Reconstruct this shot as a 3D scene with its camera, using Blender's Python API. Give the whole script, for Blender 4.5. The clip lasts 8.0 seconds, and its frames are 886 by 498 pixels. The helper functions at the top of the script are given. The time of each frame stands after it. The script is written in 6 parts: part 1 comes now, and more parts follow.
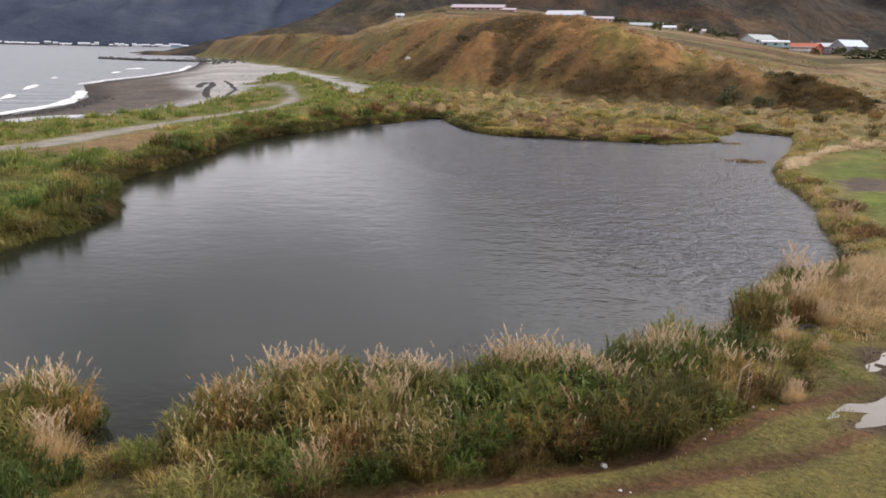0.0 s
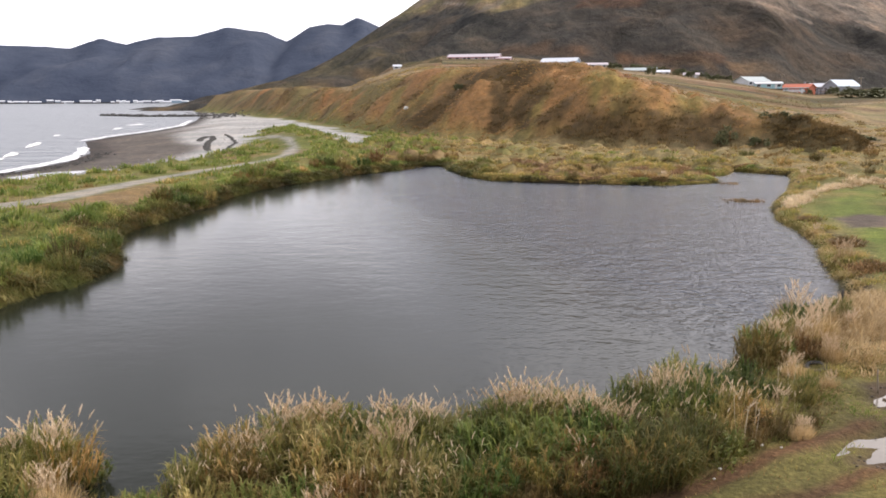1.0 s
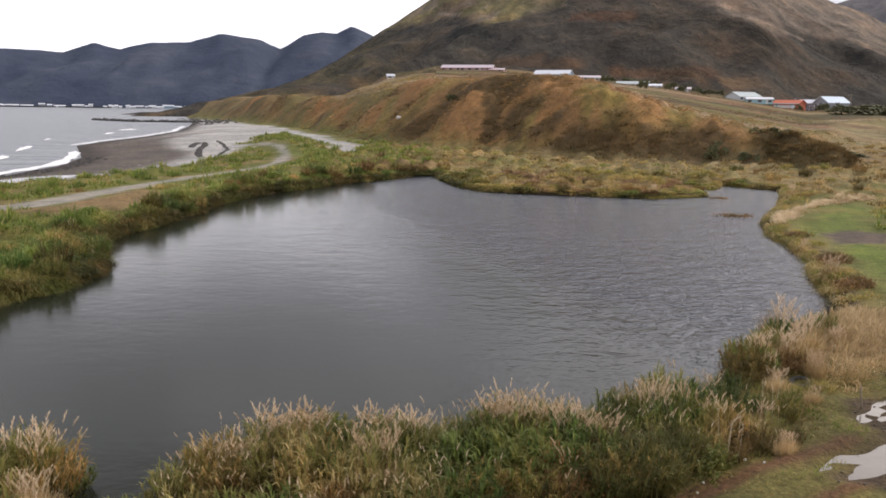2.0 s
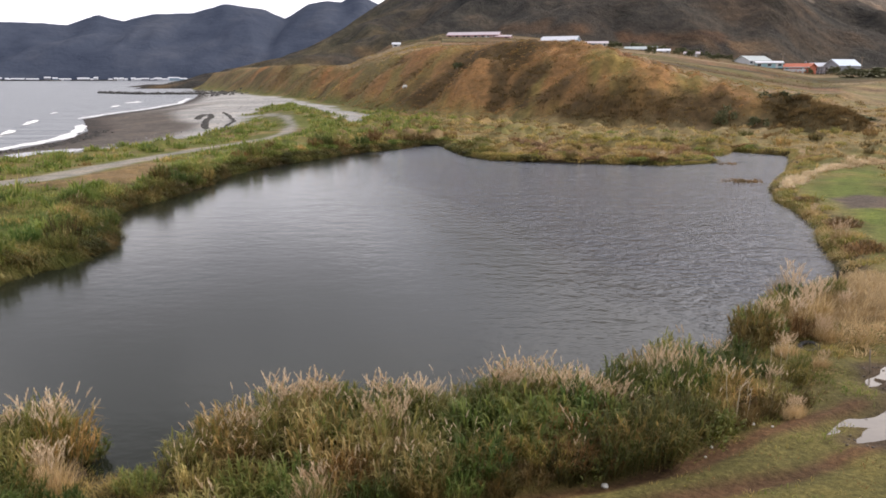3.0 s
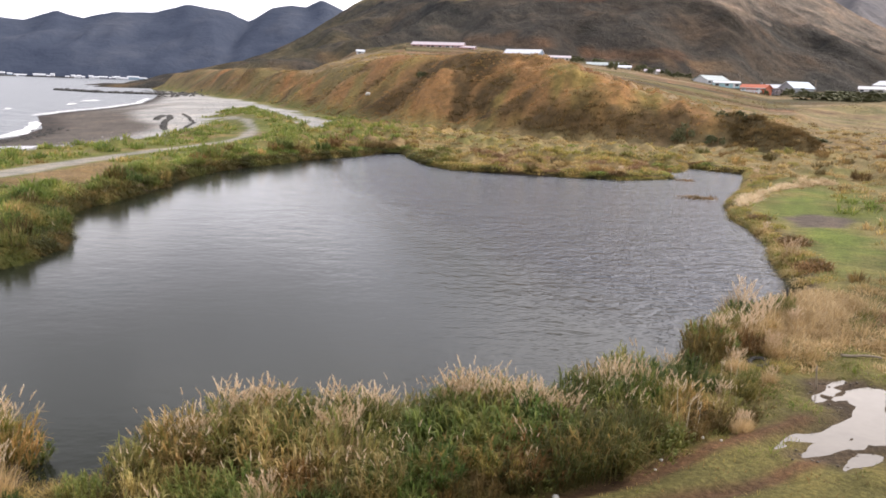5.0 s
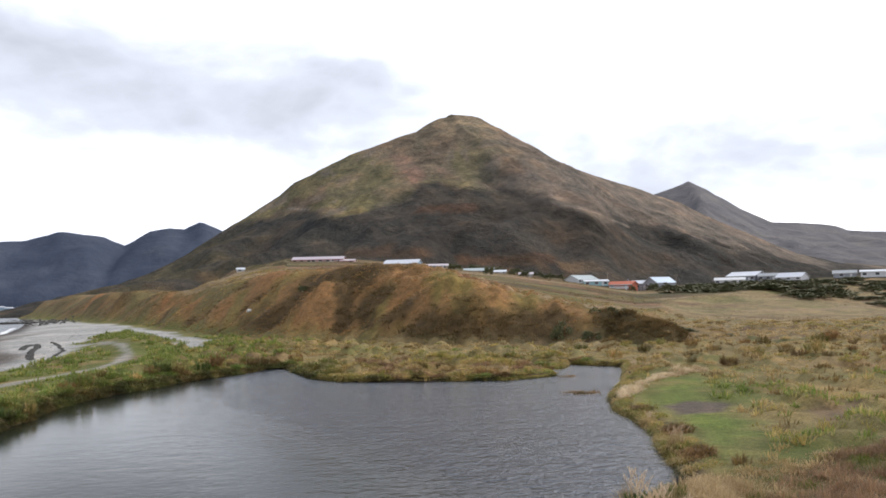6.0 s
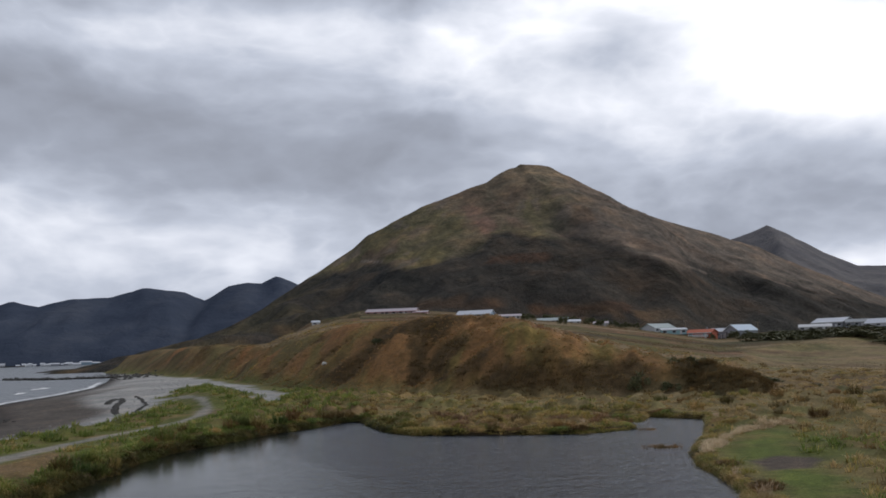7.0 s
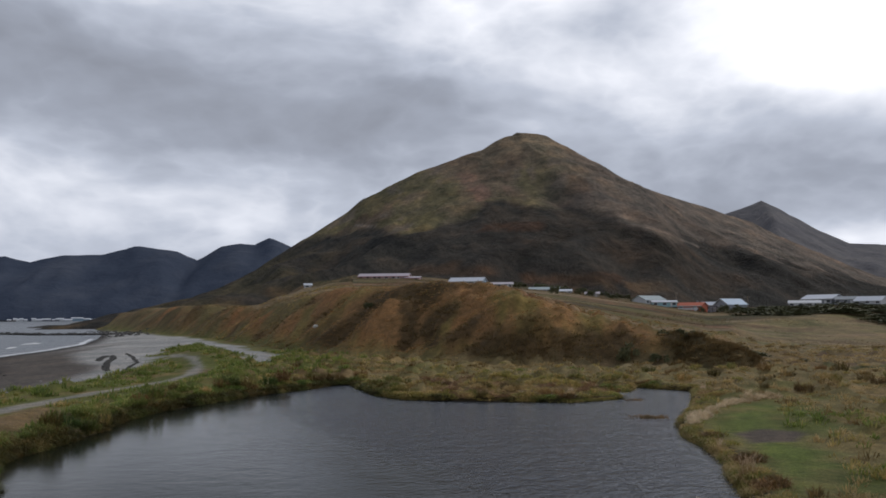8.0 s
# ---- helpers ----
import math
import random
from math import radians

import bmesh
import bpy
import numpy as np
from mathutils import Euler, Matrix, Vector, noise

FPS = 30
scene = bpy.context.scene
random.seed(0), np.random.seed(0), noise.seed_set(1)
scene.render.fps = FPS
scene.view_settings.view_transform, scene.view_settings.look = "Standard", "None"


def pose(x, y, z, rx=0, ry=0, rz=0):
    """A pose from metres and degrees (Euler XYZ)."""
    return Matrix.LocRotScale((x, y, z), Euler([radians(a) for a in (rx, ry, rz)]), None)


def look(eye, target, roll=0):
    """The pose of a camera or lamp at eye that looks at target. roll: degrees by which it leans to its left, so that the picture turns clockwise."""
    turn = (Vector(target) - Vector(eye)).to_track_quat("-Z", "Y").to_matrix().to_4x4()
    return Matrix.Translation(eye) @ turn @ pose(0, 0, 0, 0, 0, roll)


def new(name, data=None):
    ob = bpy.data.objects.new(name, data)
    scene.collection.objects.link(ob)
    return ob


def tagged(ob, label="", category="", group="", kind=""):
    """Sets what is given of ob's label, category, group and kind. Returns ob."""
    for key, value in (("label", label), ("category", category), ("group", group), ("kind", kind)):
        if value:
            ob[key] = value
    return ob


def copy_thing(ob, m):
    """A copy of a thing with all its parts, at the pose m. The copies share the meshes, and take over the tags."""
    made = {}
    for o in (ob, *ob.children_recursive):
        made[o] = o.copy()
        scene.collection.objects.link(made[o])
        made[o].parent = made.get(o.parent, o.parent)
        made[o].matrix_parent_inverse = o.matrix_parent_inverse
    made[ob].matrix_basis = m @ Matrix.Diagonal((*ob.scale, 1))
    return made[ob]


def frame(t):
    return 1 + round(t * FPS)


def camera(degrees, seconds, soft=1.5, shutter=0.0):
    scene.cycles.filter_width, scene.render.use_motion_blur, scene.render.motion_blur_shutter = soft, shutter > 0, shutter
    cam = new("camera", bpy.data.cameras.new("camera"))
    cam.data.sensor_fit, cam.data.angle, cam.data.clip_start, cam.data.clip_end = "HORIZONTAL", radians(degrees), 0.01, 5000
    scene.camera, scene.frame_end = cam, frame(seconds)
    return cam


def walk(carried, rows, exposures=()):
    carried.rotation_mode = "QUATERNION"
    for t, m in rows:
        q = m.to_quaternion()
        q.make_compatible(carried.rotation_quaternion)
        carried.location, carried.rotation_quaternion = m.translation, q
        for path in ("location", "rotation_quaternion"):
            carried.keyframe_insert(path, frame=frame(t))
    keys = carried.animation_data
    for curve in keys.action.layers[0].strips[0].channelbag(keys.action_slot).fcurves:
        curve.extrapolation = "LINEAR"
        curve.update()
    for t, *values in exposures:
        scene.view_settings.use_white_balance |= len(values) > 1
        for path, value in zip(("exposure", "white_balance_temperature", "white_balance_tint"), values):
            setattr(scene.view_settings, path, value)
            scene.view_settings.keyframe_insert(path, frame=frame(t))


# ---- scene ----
cam = camera(55.87, 8.0, soft=1.7)
PATH = [
    (0.0, pose(-0.090, 0.100, 7.020, 76.65, -1.17, 0.09)),
    (0.2, pose(-0.094, 0.088, 7.004, 76.84, 1.55, 0.00)),
    (0.5, pose(-0.100, 0.070, 6.980, 77.84, 2.14, 0.32)),
    (1.0, pose(-0.080, 0.060, 6.960, 79.89, 0.17, -0.08)),
    (1.2, pose(-0.060, 0.040, 6.970, 80.67, -0.80, -0.73)),
    (2.3, pose(-0.010, -0.010, 7.000, 80.38, -0.68, -0.29)),
    (2.5, pose(0.000, 0.000, 7.000, 79.14, 0.63, 1.06)),
    (3.0, pose(-0.010, -0.000, 6.985, 78.46, -0.01, -0.12)),
    (3.5, pose(-0.030, 0.020, 6.970, 78.71, -0.02, 0.96)),
    (4.0, pose(0.000, 0.030, 6.980, 78.57, -1.05, 1.55)),
    (4.2, pose(0.010, 0.035, 6.990, 78.60, -1.58, 0.33)),
    (5.3, pose(0.040, -0.020, 6.980, 79.86, -1.34, -5.52)),
    (5.5, pose(0.070, -0.050, 7.000, 83.14, 0.23, -8.85)),
    (5.7, pose(0.066, -0.066, 6.988, 86.96, 1.67, -8.79)),
    (5.8, pose(0.064, -0.074, 6.982, 89.67, 0.35, -10.93)),
    (5.9, pose(0.062, -0.082, 6.976, 90.79, 0.45, -10.66)),
    (6.0, pose(0.060, -0.090, 6.970, 93.40, 1.18, -10.58)),
    (6.2, pose(0.060, -0.094, 6.986, 95.88, 1.00, -10.18)),
    (6.5, pose(0.060, -0.100, 7.010, 96.44, 1.05, -10.55)),
    (6.7, pose(0.056, -0.088, 7.042, 96.74, 1.06, -8.34)),
    (7.0, pose(0.050, -0.070, 7.090, 96.98, 1.78, -5.57)),
    (7.5, pose(0.050, -0.060, 7.085, 96.15, -1.52, -8.12)),
    (8.0, pose(0.045, -0.065, 7.090, 94.67, 0.24, -6.17)),
]
walk(cam, PATH, exposures=((0.0, 0.90, 6950, 17), (0.5, 1.30, 6950, 17), (0.7, 1.28, 6950, 17), (1.2, 1.10, 6950, 17), (2.3, 0.75, 6950, 17), (2.7, 0.75, 6950, 17), (3.0, 0.93, 6950, 17), (3.5, 1.25, 6950, 17), (5.0, 1.30, 6950, 17), (5.5, 1.18, 6850, 16), (5.7, 0.95, 6750, 14), (6.0, 0.76, 6550, 12), (6.2, 0.55, 6450, 11), (6.6, 0.08, 6450, 11), (7.0, -0.38, 6300, 12), (8.0, -0.44, 6300, 12)))

# ---------- world, sun ----------
SUN_AZ, SUN_EL = 62.0, 38.0          # degrees clockwise from +y, and above the horizon


def sky():
    w = bpy.data.worlds.new("overcast_sky")
    scene.world = w
    w.use_nodes = True
    nt = w.node_tree
    nt.nodes.clear()
    N = lambda kind: nt.nodes.new(kind)
    L = nt.links.new
    out, bg = N("ShaderNodeOutputWorld"), N("ShaderNodeBackground")
    L(bg.outputs[0], out.inputs[0])
    clear = N("ShaderNodeTexSky")
    clear.sky_type, clear.sun_disc = "NISHITA", False
    clear.sun_elevation, clear.sun_rotation = radians(SUN_EL), radians(SUN_AZ)
    dim = N("ShaderNodeVectorMath")
    dim.operation = "SCALE"
    dim.inputs["Scale"].default_value = 0.15
    L(clear.outputs[0], dim.inputs[0])
    tc = N("ShaderNodeTexCoord")
    sep = N("ShaderNodeSeparateXYZ")
    L(tc.outputs["Generated"], sep.inputs[0])

    def mth(op, a, b=None, clamp=False):
        n = N("ShaderNodeMath")
        n.operation, n.use_clamp = op, clamp
        for i, v in enumerate((a, b)):
            if v is None:
                continue
            if isinstance(v, (int, float)):
                n.inputs[i].default_value = v
            else:
                L(v, n.inputs[i])
        return n.outputs[0]

    # a broken deck of cumulus: soft masses, curled at their edges
    def cloud(scale, detail, shift, rough=0.55, vec=None):
        m = N("ShaderNodeMapping")
        m.inputs["Location"].default_value, m.inputs["Scale"].default_value = shift, (1.0, 1.0, 2.1)
        L(vec or tc.outputs["Generated"], m.inputs[0])
        n = N("ShaderNodeTexNoise")
        n.inputs["Scale"].default_value = scale
        n.inputs["Detail"].default_value = detail
        n.inputs["Roughness"].default_value = rough
        L(m.outputs[0], n.inputs["Vector"])
        return n

    pull = N("ShaderNodeVectorMath")
    pull.operation = "MULTIPLY_ADD"
    L(cloud(3.2, 1.0, (2.0, 9.0, 4.0)).outputs["Color"], pull.inputs[0])
    pull.inputs[1].default_value = (0.10, 0.10, 0.05)
    L(tc.outputs["Generated"], pull.inputs[2])
    curled = pull.outputs[0]
    big = cloud(3.2, 3.0, (1.1, 4.3, 0.4), 0.42, curled).outputs["Fac"]
    mid = cloud(7.5, 6.0, (6.4, 0.6, 2.0), 0.43, curled).outputs["Fac"]
    puff = cloud(17.0, 4.0, (3.1, 8.2, 5.0), 0.45, curled).outputs["Fac"]
    billow = mth("SUBTRACT", 0.5, mth("ABSOLUTE", mth("MULTIPLY", mth("SUBTRACT", puff, 0.5), 2.2)))
    mass = mth("ADD", mth("MULTIPLY", mth("SUBTRACT", big, 0.5), 0.62), mth("MULTIPLY", mth("SUBTRACT", mid, 0.5), 0.50))
    mass = mth("ADD", mass, mth("MULTIPLY", mth("SUBTRACT", billow, 0.3), 0.11))
    # bearing and height in degrees
    az = mth("MULTIPLY", mth("ARCTAN2", sep.outputs[0], sep.outputs[1]), 57.2958)
    el = mth("MULTIPLY", mth("ARCSINE", sep.outputs[2]), 57.2958)

    def bank(cu, cv, su, sv, amount):
        """One mass of thick cloud (amount < 0) or thin bright cloud (> 0)."""
        q = mth("ADD", mth("POWER", mth("ABSOLUTE", mth("DIVIDE", mth("SUBTRACT", az, cu), su)), 2.0), mth("POWER", mth("ABSOLUTE", mth("DIVIDE", mth("SUBTRACT", el, cv), sv)), 2.0))
        return mth("MULTIPLY", mth("EXPONENT", mth("MULTIPLY", q, -1.0)), amount)

    total = None
    for row in ((-19, 13.6, 17, 3.0, -0.18), (5, 12.6, 10, 3.4, -0.14), (-12, 21.0, 16, 4.0, 0.05), (-15, 7.6, 13, 2.6, 0.11), (-4, 6.8, 4.5, 1.8, 0.12), (-22, 4.5, 16, 1.6, 0.0),
                (24, 9.2, 9, 3.0, -0.16), (34, 9.0, 8, 2.6, -0.12), (18.5, 19.0, 3.2, 2.6, -0.10), (31, 17.5, 11, 4.2, 0.42), (12, 21.5, 8, 3.0, 0.12), (38, 4.6, 9, 1.4, 0.30), (24, 25, 14, 5, 0.20), (-34, 31, 15, 8, 0.26)):
        one = bank(*row)
        total = one if total is None else mth("ADD", total, one)
    # upper sky, mostly out of view, darkened to dim land and pond
    dark_top = N("ShaderNodeMapRange")
    dark_top.interpolation_type = "SMOOTHSTEP"
    L(sep.outputs[2], dark_top.inputs[0])
    dark_top.inputs[1].default_value, dark_top.inputs[2].default_value = 0.365, 0.46
    dark_top.inputs[3].default_value, dark_top.inputs[4].default_value = 0.0, -0.28
    sunward = mth("MULTIPLY", sep.outputs[0], 0.05)
    fac = mth("ADD", mth("ADD", mth("ADD", mass, 0.56), dark_top.outputs[0]), mth("ADD", total, sunward), True)
    ramp = N("ShaderNodeValToRGB")
    L(fac, ramp.inputs[0])
    e = ramp.color_ramp.elements
    e[0].position, e[0].color = 0.25, (0.30, 0.32, 0.365, 1)
    e[1].position, e[1].color = 0.92, (1.40, 1.40, 1.42, 1)
    for p, c in ((0.45, (0.425, 0.46, 0.53, 1)), (0.60, (0.62, 0.665, 0.75, 1)), (0.74, (0.93, 0.96, 1.02, 1))):
        k = ramp.color_ramp.elements.new(p)
        k.color = c
    # a rent in the deck where blue shows
    gap = N("ShaderNodeMapRange")
    L(mth("ADD", bank(27, 22.6, 4.5, 1.5, 1.0), mth("MULTIPLY", mth("SUBTRACT", mid, 0.5), 1.6)), gap.inputs[0])
    gap.inputs[1].default_value, gap.inputs[2].default_value = 0.62, 0.95
    gap.inputs[3].default_value, gap.inputs[4].default_value = 0.0, 0.55
    mix = N("ShaderNodeMix")
    mix.data_type = "RGBA"
    L(gap.outputs[0], mix.inputs[0])
    L(ramp.outputs[0], mix.inputs[6])
    L(dim.outputs[0], mix.inputs[7])
    L(mix.outputs[2], bg.inputs[0])
    bg.inputs[1].default_value = 1.15


sky()
sun = new("sun", bpy.data.lights.new("sun", "SUN"))
sun.data.energy, sun.data.angle, sun.data.color = 1.65, radians(12), (1.0, 0.95, 0.87)
a, b = radians(SUN_AZ), radians(SUN_EL)
sun.matrix_world = look((0, 0, 60), (-math.sin(a) * math.cos(b), -math.cos(a) * math.cos(b), 60 - math.sin(b)))


# ---------- materials ----------
def mat(name, build, rough=0.85, spec=0.25, metal=0.0):
    """A node material; build(kit) returns the colour socket, or a tuple."""
    m = bpy.data.materials.new(name)
    m.use_nodes = True
    nt = m.node_tree
    bsdf = nt.nodes["Principled BSDF"]
    bsdf.inputs["Roughness"].default_value = rough
    bsdf.inputs["Specular IOR Level"].default_value = spec
    bsdf.inputs["Metallic"].default_value = metal
    kit = Kit(nt, bsdf)
    c = build(kit)
    if isinstance(c, tuple):
        bsdf.inputs["Base Color"].default_value = (*c, 1)
    else:
        nt.links.new(c, bsdf.inputs["Base Color"])
    return m


class Kit:
    def __init__(self, nt, bsdf):
        self.nt, self.bsdf = nt, bsdf
        self.place = self.node("ShaderNodeNewGeometry").outputs["Position"]

    def node(self, kind):
        return self.nt.nodes.new(kind)

    def put(self, value, socket):
        if isinstance(value, (int, float)):
            socket.default_value = value
        elif isinstance(value, tuple):
            socket.default_value = (*value, 1) if len(value) == 3 and socket.type == "RGBA" else value
        else:
            self.nt.links.new(value, socket)

    def noise(self, scale, detail=4.0, rough=0.6, stretch=(1, 1, 1), vec=None):
        m = self.node("ShaderNodeMapping")
        m.inputs["Scale"].default_value = stretch
        self.put(vec or self.place, m.inputs[0])
        n = self.node("ShaderNodeTexNoise")
        n.inputs["Scale"].default_value, n.inputs["Detail"].default_value, n.inputs["Roughness"].default_value = scale, detail, rough
        self.put(m.outputs[0], n.inputs["Vector"])
        return n.outputs["Fac"]

    def ramp(self, fac, stops):
        r = self.node("ShaderNodeValToRGB")
        self.put(fac, r.inputs[0])
        e = r.color_ramp.elements
        while len(e) < len(stops):
            e.new(0.5)
        for k, (p, c) in zip(e, stops):
            k.position, k.color = p, (*c, 1) if len(c) == 3 else c
        return r.outputs[0]

    def mix(self, fac, x, y, how="MIX"):
        n = self.node("ShaderNodeMix")
        n.data_type, n.blend_type = "RGBA", how
        self.put(fac, n.inputs[0]), self.put(x, n.inputs[6]), self.put(y, n.inputs[7])
        return n.outputs[2]

    def math(self, op, x, y=0.0, clamp=False):
        n = self.node("ShaderNodeMath")
        n.operation, n.use_clamp = op, clamp
        self.put(x, n.inputs[0]), self.put(y, n.inputs[1])
        return n.outputs[0]

    def attr(self, name, out="Color"):
        n = self.node("ShaderNodeAttribute")
        n.attribute_name = name
        return n.outputs[out]

    def island(self):
        return self.node("ShaderNodeNewGeometry").outputs["Random Per Island"]

    def chance(self):
        return self.node("ShaderNodeObjectInfo").outputs["Random"]

    def thin(self, colour, share):
        """Light shining through a leaf or blade."""
        t, m = self.node("ShaderNodeBsdfTranslucent"), self.node("ShaderNodeMixShader")
        self.put(colour, t.inputs["Color"])
        m.inputs[0].default_value = share
        out = self.nt.nodes["Material Output"]
        self.nt.links.new(self.bsdf.outputs[0], m.inputs[1])
        self.nt.links.new(t.outputs[0], m.inputs[2])
        self.nt.links.new(m.outputs[0], out.inputs["Surface"])

    def bump(self, height, strength, distance):
        n = self.node("ShaderNodeBump")
        n.inputs["Strength"].default_value, n.inputs["Distance"].default_value = strength, distance
        self.put(height, n.inputs["Height"])
        self.nt.links.new(n.outputs[0], self.bsdf.inputs["Normal"])


def grey(v):
    return (v, v, v)


def ground_cover(k):
    base = k.attr("cover")
    fine = k.noise(9.0, 6.0, 0.7)
    mid = k.noise(0.9, 5.0, 0.65)
    far = k.noise(0.11, 6.0, 0.7)
    c = k.mix(0.75, base, k.ramp(fine, [(0.3, grey(0.35)), (0.52, grey(0.98)), (0.72, grey(1.75))]), "MULTIPLY")
    c = k.mix(0.8, c, k.ramp(mid, [(0.3, (0.55, 0.58, 0.55)), (0.5, grey(1.0)), (0.7, (1.45, 1.36, 1.25))]), "MULTIPLY")
    c = k.mix(0.7, c, k.ramp(far, [(0.32, (0.6, 0.66, 0.6)), (0.5, grey(1.0)), (0.68, (1.4, 1.28, 1.15))]), "MULTIPLY")
    k.bump(k.math("ADD", k.math("MULTIPLY", fine, 0.35), mid), 0.6, 0.25)
    return c


M_GROUND = mat("ground_cover", ground_cover, 0.95, 0.12)


def mountain_cover(k):
    base = k.attr("cover")
    patch = k.noise(0.022, 9.0, 0.70, (1.0, 0.42, 1.0))
    c = k.mix(1.0, base, k.ramp(patch, [(0.34, (0.52, 0.56, 0.55)), (0.46, grey(0.90)), (0.55, (1.15, 1.1, 1.04)), (0.65, (1.6, 1.45, 1.28))]), "MULTIPLY")
    fine = k.noise(0.11, 7.0, 0.76, (1.0, 0.42, 1.0))
    c = k.mix(0.75, c, k.ramp(fine, [(0.34, grey(0.58)), (0.5, grey(1.0)), (0.66, (1.48, 1.42, 1.34))]), "MULTIPLY")
    rust = k.math("MULTIPLY", k.ramp(k.noise(0.009, 6.0, 0.62, (1.0, 0.45, 1.3)), [(0.52, grey(0.0)), (0.62, grey(1.0))]), 0.18)
    c = k.mix(rust, c, k.mix(1.0, c, (1.35, 0.92, 0.66), "MULTIPLY"))
    k.bump(k.math("ADD", patch, k.math("MULTIPLY", fine, 0.35)), 1.0, 18.0)
    return c


M_MOUNTAIN = mat("mountain_heath", mountain_cover, 0.97, 0.08)


# distant haze is put into the peak's lightened grey base colour
def peak_haze(k):
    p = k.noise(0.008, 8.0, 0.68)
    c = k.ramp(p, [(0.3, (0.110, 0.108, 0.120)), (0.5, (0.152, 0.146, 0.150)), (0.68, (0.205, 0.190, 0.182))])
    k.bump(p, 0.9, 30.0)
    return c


M_PEAK = mat("bare_peak", peak_haze, 0.97, 0.08)


# haze over the bay is mixed into this blue-grey base colour
def far_haze_cover(k):
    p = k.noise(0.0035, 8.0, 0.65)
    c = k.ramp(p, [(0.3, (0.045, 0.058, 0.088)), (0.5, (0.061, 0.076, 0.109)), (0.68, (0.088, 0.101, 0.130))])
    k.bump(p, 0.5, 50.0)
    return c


M_FAR = mat("distant_mountain", far_haze_cover, 0.98, 0.05)


def pond_water(k):
    # wind ripples, stronger over the open far side, and smooth water in the lee of the banks
    xyz = k.node("ShaderNodeSeparateXYZ")
    k.put(k.place, xyz.inputs[0])
    open_side = k.math("ADD", k.math("ADD", k.math("MULTIPLY", xyz.outputs[0], 0.030), k.math("MULTIPLY", xyz.outputs[1], 0.0085)), k.math("MULTIPLY", k.noise(0.06, 3.0, 0.5, (1, 0.5, 1)), 0.9))
    patch = k.ramp(open_side, [(0.50, grey(0.05)), (0.84, grey(0.22)), (1.10, grey(1.0))])
    rip = k.noise(2.3, 2.5, 0.6, (0.85, 1.0, 1.0))
    small = k.noise(6.0, 2.0, 0.6)
    swell = k.noise(0.7, 2.0, 0.5, (0.7, 1.0, 1.0))
    h = k.math("MULTIPLY", k.math("ADD", k.math("ADD", rip, k.math("MULTIPLY", small, 0.30)), k.math("MULTIPLY", swell, 1.1)), patch)
    k.bump(h, 0.85, 0.17)
    k.put(k.math("ADD", k.math("MULTIPLY", patch, 0.38), 0.12), k.bsdf.inputs["Specular IOR Level"])
    k.put(k.math("ADD", k.math("MULTIPLY", patch, 0.03), 0.14), k.bsdf.inputs["Roughness"])
    k.bsdf.inputs["IOR"].default_value = 1.333
    # brightness of the sky on the ruffled water, put into its base colour
    return k.mix(patch, k.mix(k.noise(0.10, 4.0), (0.010, 0.0125, 0.006), (0.018, 0.021, 0.012)), k.mix(k.noise(0.12, 4.0), (0.024, 0.029, 0.038), (0.042, 0.050, 0.064)))


M_POND = mat("pond_water", pond_water, 0.05, 0.21)


def sea_water(k):
    wave = k.noise(0.10, 6.0, 0.62, (0.5, 1.6, 1.0))
    k.bump(wave, 0.8, 2.6)
    k.bsdf.inputs["IOR"].default_value = 1.333
    return k.mix(wave, (0.085, 0.10, 0.11), (0.145, 0.16, 0.17))


M_SEA = mat("sea_water", sea_water, 0.30, 0.5)
M_FOAM = mat("sea_foam", lambda k: k.mix(k.noise(1.3, 6.0), (0.62, 0.64, 0.66), (0.92, 0.93, 0.93)), 0.7)
M_PUDDLE = mat("silty_puddle", lambda k: (k.bump(k.noise(6.0, 2.0), 0.10, 0.02), k.mix(k.noise(1.6, 5.0), (0.11, 0.095, 0.078), (0.19, 0.165, 0.138)))[1], 0.14, 0.16)


